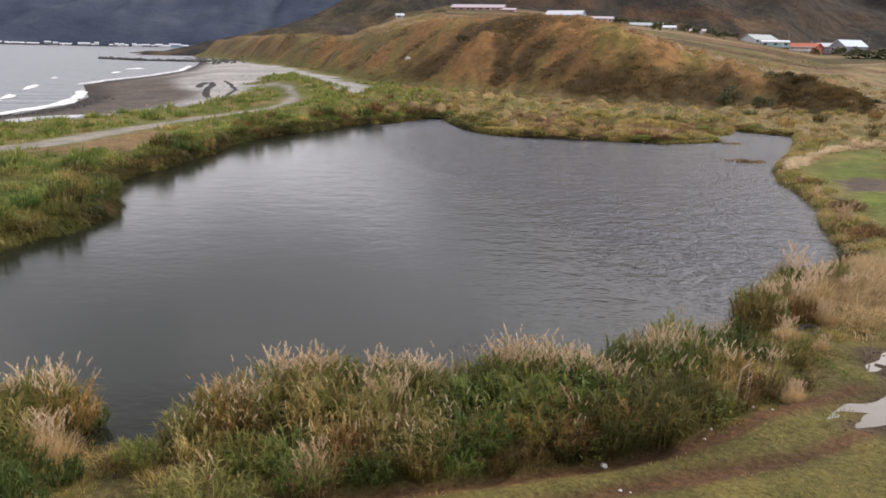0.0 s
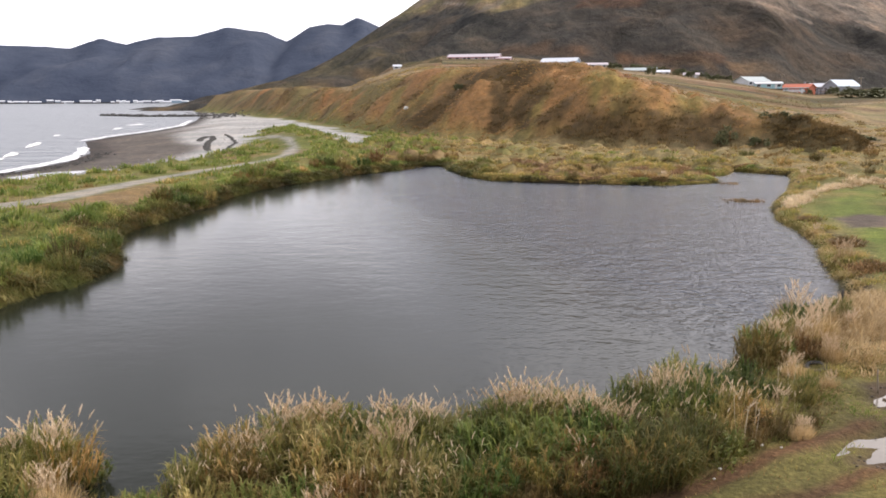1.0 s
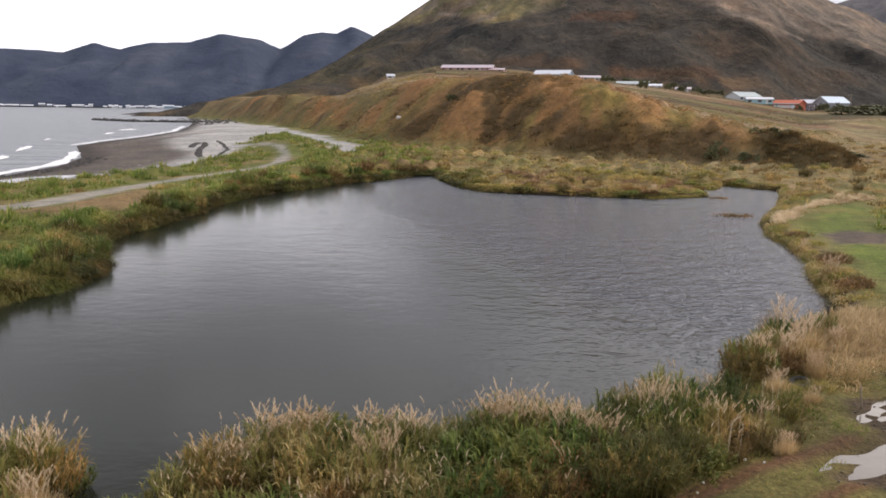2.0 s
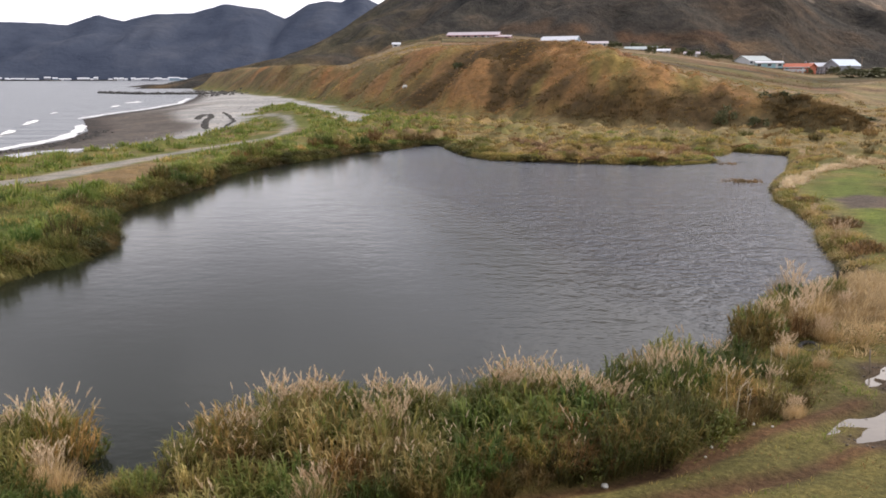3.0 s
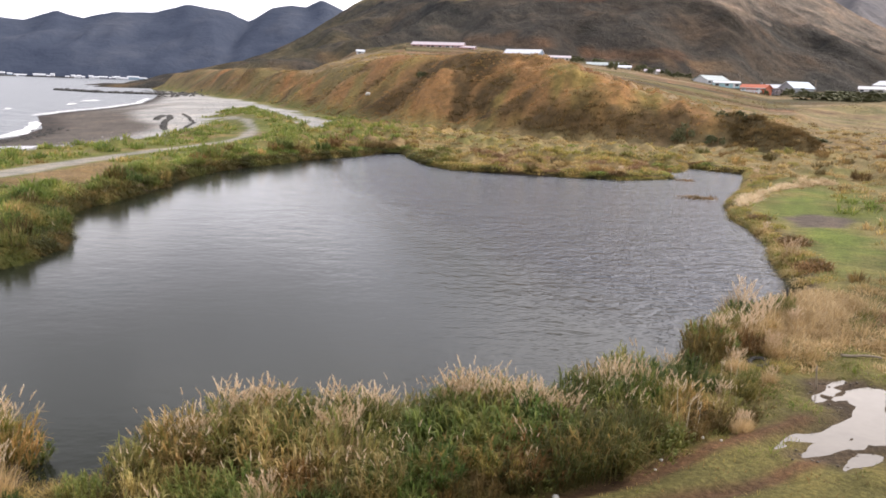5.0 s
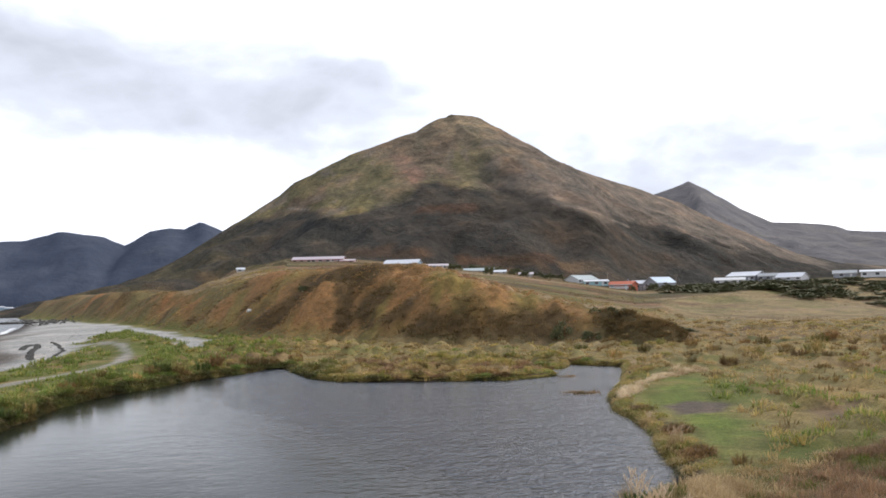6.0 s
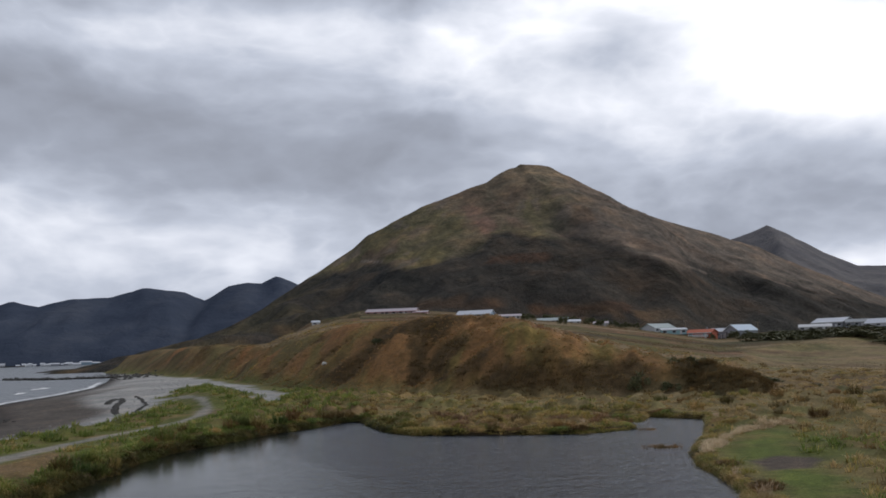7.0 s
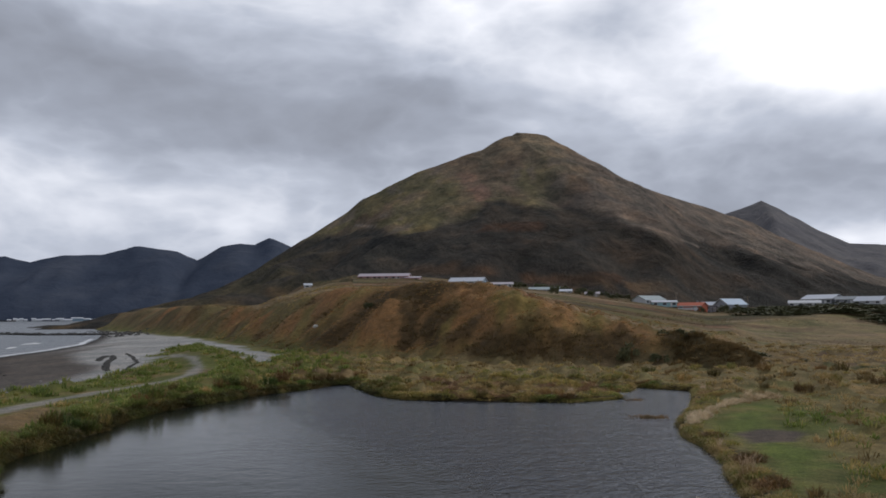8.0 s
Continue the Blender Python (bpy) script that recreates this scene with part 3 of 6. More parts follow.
def bluff(x, y):
    """How far in from the foot of the bluff, the height of its crest, and the width of its slope."""
    db, _, _, sd = to_line(x, y, BLUFF)
    top, total = np.zeros(x.shape), np.zeros(x.shape)
    for (ax, ay, ah), (bx, by, bh) in zip(BLUFF, BLUFF[1:]):
        dx, dy = bx - ax, by - ay
        t = np.clip(((x - ax) * dx + (y - ay) * dy) / (dx * dx + dy * dy), 0, 1)
        wt = 1 / (((x - ax - t * dx) ** 2 + (y - ay - t * dy) ** 2) + 30.0) ** 1.5
        top, total = top + wt * (ah * (1 - t) + bh * t), total + wt
    hc = top / total
    up = np.where(sd < 0, db, -db) + fbm(x, y, 26.0, 4, 5) * 3.2 * np.clip(hc / 5, 0, 1)
    return up, hc, hc / 0.52 + 0.5 + 60.0 * step(2.4, 0.8, hc)


# gullies that run slantwise down the face of the bluff
GULLIES = ([(5.0, 168.0), (2.5, 161.5), (-2.5, 156.0)], [(-8.0, 201.0), (-14.0, 212.0), (-25.0, 227.0)], [(-3.0, 182.0), (-9.0, 184.0), (-15.0, 180.0)], [(10.0, 158.0), (10.5, 147.0), (9.0, 139.0)],
           [(-26.0, 262.0), (-34.0, 262.0), (-42.0, 258.0)], [(-46.0, 318.0), (-58.0, 312.0)], [(-150.0, 590.0), (-160.0, 570.0)])


def land(x, y):
    """Height of the ground."""
    r = np.hypot(x, y)
    dp = reach(x, y, POND)
    wob = fbm(x, y, 3.0, 3, 1)
    plain = 0.42 + 0.10 * fbm(x, y, 14.0, 3, 2) + 0.05 * wob
    # berm between the pond and the beach
    dc, _, _, side = to_line(x, y, COAST)
    dc = dc * np.where(side == 0, 1, side)
    berm = np.exp(-((dc - 27.0) / 11.0) ** 2) * 0.55
    shore = -0.62 + np.clip(dc, -60, 400) * 0.045
    h = np.minimum(plain + berm, shore + 0.25 * np.maximum(0, 1 - np.abs(dc - 16) / 9))
    h = np.where(dc < 0, np.maximum(-6.0, -0.62 + dc * 0.06), h)
    # hummocks of the rough meadow
    hd, luck = knolls(x, y, 2.6, 32)
    rough = step(0.2, 1.6, dp) * step(24, 32, y) * step(190, 130, y) * step(2.0, 8.0, to_line(x, y, TRAIL)[0]) * step(0.5, 2.5, reach(x, y, GRAVEL)) * step(0.5, 4.0, reach(x, y, LAWN)) * step(0.3, 2.0, reach(x, y, MUD)) * (x < 140)
    h = h + rough * (0.10 + (0.62 + 0.35 * step(40, 80, y)) * luck ** 1.5) * np.clip(1 - (hd / 1.05) ** 2, 0, 1) * np.where(dc < 0, 0, 1)
    h = h + 1.1 * np.exp(-(to_line(x, y, [(-30.5, 166.0), (-21.5, 124.0)])[0] / 4.5) ** 2)
    # the bluff and the terrace on it
    up, hc, w = bluff(x, y)
    rise = np.clip(up / w, 0, 1)
    _, seg, share, _ = to_line(x, y, BLUFF)
    legs = np.array([math.hypot(q[0] - p[0], q[1] - p[1]) for p, q in zip(BLUFF, BLUFF[1:])])
    slant = np.concatenate([[0], np.cumsum(legs)])[seg] + share * legs[seg] - 0.95 * up
    relief = np.sin(rise * math.pi) * np.minimum(hc / 8, 1) * (fbm(x, y, 9.0, 4, 6) * 1.9 + (0.42 - np.abs(fbm(slant, up * 0.3, 12.0, 3, 7))) * 2.6)
    rise = np.sin(rise * math.pi / 2) ** 1.25
    s = x / np.maximum(y, 40.0)
    hp = np.interp(s, [p[0] for p in PLATEAU], [p[1] for p in PLATEAU])
    hp = np.where(s < -0.1, np.maximum(hp, hc * 0.95), hp)
    g = np.clip((r - 135.0) / 265.0, 0, 1.1)
    relief = relief + step(4, 14, up) * step(190, 300, y) * (x < 0) * (fbm(x, y, 20.0, 3, 19) * 3.2 - 0.3)
    terrace = (hc * (1 - np.minimum(g, 1)) + hp * g) * rise + relief + step(5, 40, up) * fbm(x, y, 40.0, 3, 8) * 0.35
    h = np.where((up > 0) & (dc > 0), np.maximum(h, 0.45) + np.maximum(terrace, 0.0), h)
    for line in GULLIES:
        h -= 1.0 * np.exp(-((to_line(x, y, line)[0] + 1.5 * fbm(x, y, 6.0, 3, 20)) / 3.4) ** 2) * step(0.5, 4.0, up)
    # a heather-grown mound in front of the bluff's low end
    mound = 1 - ((x - 47.3) / 6.3) ** 2 - ((y - 104.8) / 4.6) ** 2 + 0.22 * fbm(x, y, 2.6, 3, 17)
    h = np.maximum(h, np.where(mound > 0, 0.2 + 3.5 * np.clip(mound, 0, 1) ** 0.75, -9.0))
    # the rise on which the viewer stands
    h += 4.4 * (1 - step(1.5, 10.5, np.hypot(x * 0.55, y - 1.0))) * (y < 14)
    # wheel ruts and the puddle
    for rut in RUTS:
        h -= 0.11 * np.exp(-(to_line(x, y, rut)[0] / 0.24) ** 2)
    dq = reach(x, y, PUDDLE) + 0.42 * fbm(x, y, 0.9, 4, 9, 0.65)
    flat = step(2.4, 0.7, dq)
    h = h * (1 - flat) + (0.36 + 0.045 * fbm(x, y, 0.5, 4, 10, 0.8) + 0.16 * fbm(0.83 * x + 0.55 * y, 3.0 * (0.83 * y - 0.55 * x), 1.0, 4, 14) + 0.05) * flat
    h -= 0.13 * step(0.75, -0.75, dq)
    h -= 0.05 * step(0.5, -0.5, reach(x, y, MUD))
    # the creek that feeds the pond from behind the spit
    h -= 0.85 * np.exp(-((to_line(x, y, CHANNEL)[0] + 0.3 * wob) / 1.35) ** 2) * (y > 60)
    # pond bed and banks
    bank = step(-0.5, 0.55, dp + 0.22 * wob)
    h = np.where(dp < 3.0, h * bank + (1 - bank) * np.maximum(-1.2, -0.25 + dp * 0.3), h)
    return h


# tan band along the terrace's edge, placed to fit the camera's view
TAN_BAND = [(41.0, 150.0), (59.3, 153.6), (77.9, 175.3), (99.1, 197.0), (118.0, 204.0), (150.0, 214.0), (200.0, 240.0)]
HOLLOWS = ((14.2, 139.0, 3.4), (16.8, 128.0, 3.6), (19.4, 115.6, 5.2), (22.6, 113.2, 5.0), (25.0, 110.6, 4.4), (28.4, 110.4, 3.8), (31.6, 109.4, 4.4), (35.2, 107.4, 4.2), (47.3, 104.8, 7.4))


def hollow(x, y):
    """Where dark heather fills the hollows and gullies of the bluff."""
    m = np.zeros(x.shape)
    for line in GULLIES:
        m = np.maximum(m, 0.85 - to_line(x, y, line)[0] / 3.6)
    for cx, cy, r in HOLLOWS:
        m = np.maximum(m, 1.3 - np.hypot(x - cx, (y - cy) * 0.8) / r)
    return m + 0.5 * fbm(x, y, 5.0, 3, 18) - 0.1


def mixc(c, new_c, w):
    return c * (1 - w[..., None]) + np.array(new_c) * w[..., None]


def cover(x, y, z):
    """Colour of what grows or lies on the ground."""
    n1, n2, n3 = fbm(x, y, 7.0, 4, 11), fbm(x, y, 22.0, 4, 12), fbm(x, y, 2.2, 3, 13)
    dc, _, _, side = to_line(x, y, COAST)
    dc = dc * side
    c = np.zeros(x.shape + (3,)) + np.array((0.190, 0.155, 0.066))
    c = mixc(c, (0.115, 0.130, 0.034), step(0.05, 0.5, n1 + 0.15 * n3))
    c = mixc(c, (0.25, 0.175, 0.078), step(0.0, 0.45, n2 + 0.35 * n3) * step(20, 45, y))
    c = mixc(c, (0.20, 0.120, 0.066), step(0.15, 0.5, -n2 + 0.3 * n3) * step(30, 70, y) * 0.8)
    c = mixc(c, (0.110, 0.135, 0.032), step(-4, -14, x) * step(-0.4, 0.2, n3) * 0.8)
    c = mixc(c, (0.20, 0.135, 0.075), step(1.0, -0.8, reach(x, y, DRY) + 1.2 * n3) * 0.85)
    # the drier inland flat: streaks of brown, straw and green
    inland = step(80, 120, y + 0.25 * np.abs(x)) * step(10, 45, x + 0.2 * (y - 100))
    k1, k2 = fbm(x * 0.35, y, 11.0, 4, 26), fbm(x * 0.3, y, 6.0, 4, 27)
    dry = np.zeros(x.shape + (3,)) + np.array((0.180, 0.134, 0.076))
    dry = mixc(dry, (0.132, 0.086, 0.054), step(0.05, 0.4, k1))
    dry = mixc(dry, (0.112, 0.112, 0.045), step(0.05, 0.4, -k1 + 0.4 * k2))
    dry = mixc(dry, (0.27, 0.21, 0.125), step(0.25, 0.5, k2))
    c = c * (1 - inland[..., None]) + dry * inland[..., None]
    c = mixc(c, (0.285, 0.225, 0.110), step(58, 70, y) * step(-8, 4, x) * step(-0.5, 0.3, n3 + 0.4 * n1) * 0.55)
    # lawn and bare mud
    c = mixc(c, (0.118, 0.152, 0.034), step(1.2, -1.8, reach(x, y, LAWN) + 1.5 * n3 + 1.5 * n1))
    c = mixc(c, (0.10, 0.082, 0.068), step(0.4, -0.4, reach(x, y, MUD) + 0.5 * n3))
    c = mixc(c, (0.12, 0.085, 0.06), step(0.8, -0.8, reach(x, y, MUD_FAR) + 0.8 * n3) * 0.8)
    # the near track, and the pond's muddy rim, darkened to paint the shade under its bank
    near = (1 - step(24, 32, y))
    c = mixc(c, (0.115, 0.104, 0.034), near * step(-6, -2, x) * 0.8)
    c = mixc(c, (0.090, 0.062, 0.036), near * step(0.0, 0.5, n1 + 0.5 * n3) * 0.7)
    c = mixc(c, (0.060, 0.045, 0.026), step(1.1, 0.3, reach(x, y, POND)))
    for rut in RUTS:
        d = to_line(x, y, rut)[0] + 0.16 * n3
        c = mixc(c, (0.115, 0.066, 0.036), step(0.36, 0.08, d))
    c = mixc(c, (0.075, 0.054, 0.036), step(0.45, -0.1, reach(x, y, PUDDLE) + 0.5 * n3))
    # bluff and terrace
    up, hc, w = bluff(x, y)
    on = step(0.5, 3.5, up) * step(1.0, 2.4, hc)
    slope = np.zeros(x.shape + (3,)) + np.array((0.265, 0.150, 0.066))
    s1, s2 = fbm(x + 0.25 * y, y * 0.45, 13.0, 4, 15), fbm(x - 0.2 * y, y * 0.4, 6.0, 4, 16)
    slope = mixc(slope, (0.275, 0.145, 0.064), step(-0.1, 0.4, -x / 60.0 + s1))
    slope = mixc(slope, (0.205, 0.172, 0.055), step(-0.1, 0.4, s2 + 0.3 * s1) * 0.75)
    slope = mixc(slope, (0.165, 0.155, 0.048), step(5.0, 0.5, up + 3.0 * s2) * 0.6)
    slope = mixc(slope, (0.165, 0.135, 0.062), step(170, 240, y) * step(-0.6, 0.1, s2) * 0.85)
    slope = mixc(slope, (0.088, 0.056, 0.024), step(0.25, 0.6, -s1 + 0.5 * s2))
    slope = mixc(slope, (0.112, 0.074, 0.036), step(0.1, 0.7, hollow(x, y)))
    c = c * (1 - on[..., None]) + slope * on[..., None]
    top = step(0.75, 1.15, up / w) * step(0.5, 3.5, up)
    tan = np.zeros(x.shape + (3,)) + np.array((0.185, 0.130, 0.062))
    tan = mixc(tan, (0.215, 0.115, 0.070), step(-0.15, 0.35, fbm(x, y, 30.0, 3, 21) + 0.4 * n3))
    tan = mixc(tan, (0.120, 0.108, 0.038), step(0.0, 0.4, fbm(x, y * 0.6, 18.0, 3, 22) + 0.3 * n3))
    tan = mixc(tan, (0.080, 0.058, 0.030), step(0.05, 0.45, fbm(x * 0.5, y, 14.0, 4, 24)) * 0.8)
    tan = mixc(tan, (0.060, 0.058, 0.024), step(0.1, 0.5, fbm(x, y, 45.0, 4, 23) + (np.hypot(x, y) - 330) / 300.0))
    band = fbm(x * 0.30, y, 16.0, 4, 28) + 0.25 * n3
    tan = mixc(tan, (0.250, 0.190, 0.115), step(0.1, 0.35, band))
    tan = mixc(tan, (0.070, 0.058, 0.032), step(0.12, 0.35, -band) * step(150, 240, y))
    c = c * (1 - top[..., None]) + tan * top[..., None]
    far_head = step(300, 420, y) * step(0.5, 3.0, up)
    c = mixc(c, (0.125, 0.088, 0.046), far_head * step(-0.3, 0.3, n1 + 0.5 * n2) * 0.8)
    c = mixc(c, (0.106, 0.070, 0.034), step(0.1, 0.9, hollow(x, y)) * step(0.3, 2.5, up) * 0.85)
    c = mixc(c, (0.105, 0.078, 0.038), step(1.1, 0.8, np.hypot((x - 47.3) / 6.3, (y - 104.8) / 4.6) + 0.15 * n3))
    c = mixc(c, (0.245, 0.178, 0.112), step(2.6, 0.8, to_line(x, y, TAN_BAND)[0] + 1.4 * n3 + 1.2 * n1) * 0.8)
    # beach and trail
    stones = step(1.0, -1.0, reach(x, y, GRAVEL) + 3.4 * n1 + 0.8 * n3)
    g = np.zeros(x.shape + (3,)) + np.array((0.33, 0.33, 0.325))
    g = mixc(g, (0.41, 0.405, 0.395), step(-0.1, 0.3, n2))
    g = mixc(g, (0.120, 0.104, 0.092), step(16.5, 12.0, dc + 3.0 * n2) * step(280, 160, y))
    g = mixc(g, (0.055, 0.048, 0.044), step(6.0, 1.0, dc))
    low = stones * step(0.0, 1.0, 2.6 - z)
    c = c * (1 - low[..., None]) + g * low[..., None]
    d = to_line(x, y, TRAIL)[0] + 0.6 * n3 + 0.8 * n1
    wide = np.interp(y, (40, 56, 70, 85, 100, 140), (2.1, 1.9, 1.3, 1.0, 1.1, 0.8))
    c = mixc(c, (0.30, 0.285, 0.265), step(-0.1, 0.7, wide * (1.0 + 0.5 * n1) - d) * (0.85 + 0.15 * n3))
    return c


xs = growing(-260, -4700, 4, 0.09)[::-1] + spaced((-260, -60, 2.6), (-60, -30, 1.0), (-30, -12, 0.5), (-12, 16, 0.22), (16, 36, 0.5), (36, 100, 1.2), (100, 330, 3.0))[1:] + growing(330, 4700, 4, 0.09)
ys = growing(-12, -700, 2, 0.12)[::-1] + spaced((-12, 8, 0.8), (8, 25, 0.2), (25, 62, 0.45), (62, 150, 0.9), (150, 300, 2.0), (300, 470, 4.0))[1:] + growing(470, 4800, 5, 0.09)
ground = new("ground", grid_mesh("ground", np.array(xs), np.array(ys), land, M_GROUND, cover))
tagged(ground, "grassy coastal flat with a rust-brown bluff and grey gravel beach", "ground", kind="structure")


def water_sheet(name, ring, z, material, label):
    bm = bmesh.new()
    bm.faces.new([bm.verts.new((x, y, z)) for x, y in ring])
    bmesh.ops.triangulate(bm, faces=bm.faces[:])
    me = bpy.data.meshes.new(name)
    bm.to_mesh(me)
    bm.free()
    me.materials.append(material)
    return tagged(new(name, me), label, "water", kind="structure")


def grown(ring, d):
    """An outline moved outwards by d."""
    out = []
    area = sum(a[0] * b[1] - b[0] * a[1] for a, b in zip(ring, ring[1:] + ring[:1]))
    sgn = 1 if area > 0 else -1
    for i, p in enumerate(ring):
        a, b = Vector(ring[i - 1]), Vector(ring[(i + 1) % len(ring)])
        t = (b - a).normalized()
        out.append((p[0] + sgn * t.y * d, p[1] - sgn * t.x * d))
    return out


pond = water_sheet("pond", grown(POND, 0.45), 0.0, M_POND, "calm grey pond rippled by wind between grassy banks")
water_sheet("creek", [(x - 1.2, y - 0.9) for x, y in CHANNEL] + [(x + 1.2, y + 0.9) for x, y in CHANNEL[::-1]], 0.012, M_POND, "narrow creek winding through the meadow to the pond")
sea = water_sheet("sea", [(-4600, -690), (-60, -690), (-30, 60), (-30, 3100), (-4600, 3100)], -0.62, M_SEA, "pale grey sea with small breaking waves")
puddle = water_sheet("puddle", grown(PUDDLE, 0.5), 0.325, M_PUDDLE, "shallow muddy puddle in a wheel track")


# ---------- mountains ----------
def ridge(name, label, profile, dist, front, back, wide, step_x, step_y, material, base=0.0, rough=1.0, seed=31, power=1.3, colour=None, ribs=0.0, fan=None):
    """A range whose crest runs across at y = dist; profile gives its crest as bearing and height angle in degrees;
    fan: the bearings between which its heights turn to follow sight lines, fitting the camera's view."""
    px = np.array([dist * math.tan(radians(a)) for a, _ in profile])
    pz = np.array([7 + dist / math.cos(radians(a)) * math.tan(radians(e)) for a, e in profile])

    def height(x, y):
        warp = fbm(x, y, 420.0 * rough, 3, seed) * 60 * rough
        u = np.where(y < dist, (dist - y) / front, (y - dist) / back)
        fade = np.clip(u * 4, 0, 1)
        along = x + warp * fade
        if fan:
            along = along + (x * dist / np.maximum(y, 300.0) - x) * step(fan[0], fan[1], np.degrees(np.arctan2(x, y)))
        crest = np.interp(along, px, pz)
        body = np.clip(1 - u, 0, 1) ** power
        spur = 1 - np.abs(fbm(x + warp, y * 0.35, 150.0 * rough, 4, seed + 1))
        rel = (spur - 0.72) * 46 * rough * np.clip(crest / 150, 0, 1) * np.clip(u * 2.5 - 0.1, 0, 1) * np.clip((1 - u) * 3, 0, 1)
        rel += fbm(x, y, 55.0 * rough, 4, seed + 2) * 5.0 * rough * np.clip(u * 4, 0.1, 1) * np.clip(crest / 80, 0, 1)
        rel += fbm(x, y, 24.0 * rough, 3, seed + 5) * 1.7 * rough * np.clip(crest / 80, 0, 1)
        if ribs:
            # ribs and gullies that run down from the summit, and knobs of rock along the crest
            cx = px[np.argmax(pz)]
            turn, out = np.arctan2(x - cx, dist + 250.0 - y), np.hypot(x - cx, dist + 250.0 - y)
            rib = 0.5 - np.abs(fbm(turn * 900.0 + 0.25 * warp, out * 0.22, 85.0, 4, seed + 7))
            rel += ribs * rib * np.clip(u * 3.0, 0, 1) * np.clip((1 - u) * 2.2, 0, 1) * np.clip(crest / 120, 0, 1)
            rel += 0.14 * ribs * np.maximum(0, fbm(x, y, 30.0, 4, seed + 8)) * np.clip(1 - u * 5, 0, 1) * np.clip(crest / 120, 0, 1)
        return base + (crest - base) * body + rel - 12 * (u > 0.995)
    ax = np.arange(wide[0], wide[1] + step_x, step_x)
    ay = np.concatenate([np.linspace(dist - front, dist, int(front / step_y) + 1), np.linspace(dist, dist + back, max(3, int(back / step_y / 3)))[1:]])
    ob = new(name, grid_mesh(name, ax, ay, height, material, colour))
    return tagged(ob, label, "mountain", kind="structure")


# upper edge of the dark heath and the cloud shade painted with it, as bearing and height angle in degrees
HEATH_SHADE = ((-20, 3.0), (-9, 4.0), (-3, 5.4), (0.7, 5.9), (4.1, 5.95), (6.4, 6.35), (8.4, 6.85), (9.3, 8.0), (11.2, 8.05), (13, 7.5), (14.7, 7.6), (17, 7.1), (18.7, 6.4), (21.1, 5.7), (22.5, 5.15), (25.4, 4.5), (27.3, 3.9), (29.0, 3.1), (31.4, 2.3), (35, 1.6), (48, 1.0))


def mountain_tint(x, y, z):
    """Dark heath below with cloud shade painted in, olive turf and tan scree above lightened as in sun, with scars of
    bare ground.
    """
    az, el = np.degrees(np.arctan2(x, y)), np.degrees(np.arctan2(z - 7, np.hypot(x, y)))
    n1, n2, n3 = fbm(x, y * 0.4, 150.0, 5, 91, 0.6), fbm(x, y * 0.4, 60.0, 4, 92, 0.6), fbm(x, y * 0.4, 26.0, 3, 93, 0.6)
    over = el - np.interp(az, [p[0] for p in HEATH_SHADE], [p[1] for p in HEATH_SHADE]) + 0.9 * n1 + 0.55 * n2
    low = np.zeros(x.shape + (3,)) + np.array((0.062, 0.058, 0.051))
    low = mixc(low, (0.088, 0.070, 0.052), step(0.05, 0.45, n1 + 0.4 * n3) * 0.7)
    low = mixc(low, (0.046, 0.046, 0.042), step(0.1, 0.4, -n2))
    low = mixc(low, (0.150, 0.108, 0.068), step(3.2, 1.6, el + 1.2 * n2) * step(-0.1, 0.35, n3 + 0.5 * n1) * step(24, 18, az))
    low = mixc(low, (0.092, 0.084, 0.050), step(2, -6, az) * step(-0.2, 0.3, n2 + 0.4 * n3) * 0.7)
    high = np.zeros(x.shape + (3,)) + np.array((0.222, 0.180, 0.125))
    high = mixc(high, (0.178, 0.158, 0.088), step(-0.1, 0.35, n1 + 0.3 * n2 + 0.015 * (9 - az)))
    high = mixc(high, (0.190, 0.142, 0.100), step(0.05, 0.4, -n2 + 0.3 * n3) * 0.8)
    # right flank greyed: haze put into its colour
    high = mixc(high, (0.192, 0.163, 0.140), step(12.5, 18.5, az + 4.0 * n1) * 0.85)
    high = mixc(high, (0.225, 0.188, 0.150), step(0.25, 0.55, n3 + 0.3 * n2) * 0.7)
    high = mixc(high, (0.255, 0.210, 0.145), step(10.6, 12.0, el + 0.6 * n2) * 0.7)
    c = low * (1 - step(-0.30, 0.42, over)[..., None]) + high * step(-0.30, 0.42, over)[..., None]
    for cu, cv, su, sv, tint, w in ((3.8, 6.55, 2.6, 0.42, (0.205, 0.180, 0.092), 0.8), (8.1, 9.5, 0.7, 0.5, (0.26, 0.175, 0.130), 0.9), (8.8, 8.5, 0.7, 0.6, (0.29, 0.190, 0.145), 0.9), (10.7, 8.8, 0.6, 0.3, (0.25, 0.175, 0.130), 0.8),
                                    (10.7, 6.2, 2.4, 0.4, (0.120, 0.070, 0.045), 0.8), (15.2, 9.0, 1.8, 0.7, (0.16, 0.112, 0.075), 0.6), (6.5, 3.2, 3.0, 0.5, (0.110, 0.072, 0.046), 0.7), (15.6, 2.6, 3.4, 0.45, (0.120, 0.075, 0.047), 0.8)):
        d = np.sqrt(((az - cu) / su) ** 2 + ((el - cv) / sv) ** 2) + 1.0 * n3 + 0.7 * n2
        c = mixc(c, tint, step(1.0, 0.35, d) * w)
    # pale streaks that slant down across the heath
    for u0, v0, u1, v1 in ((20.1, 5.95, 21.4, 5.45), (22.2, 5.05, 23.1, 4.6), (18.0, 6.9, 18.7, 6.6), (0.3, 6.3, 1.5, 6.2)):
        t = np.clip((az - u0) / (u1 - u0), 0, 1)
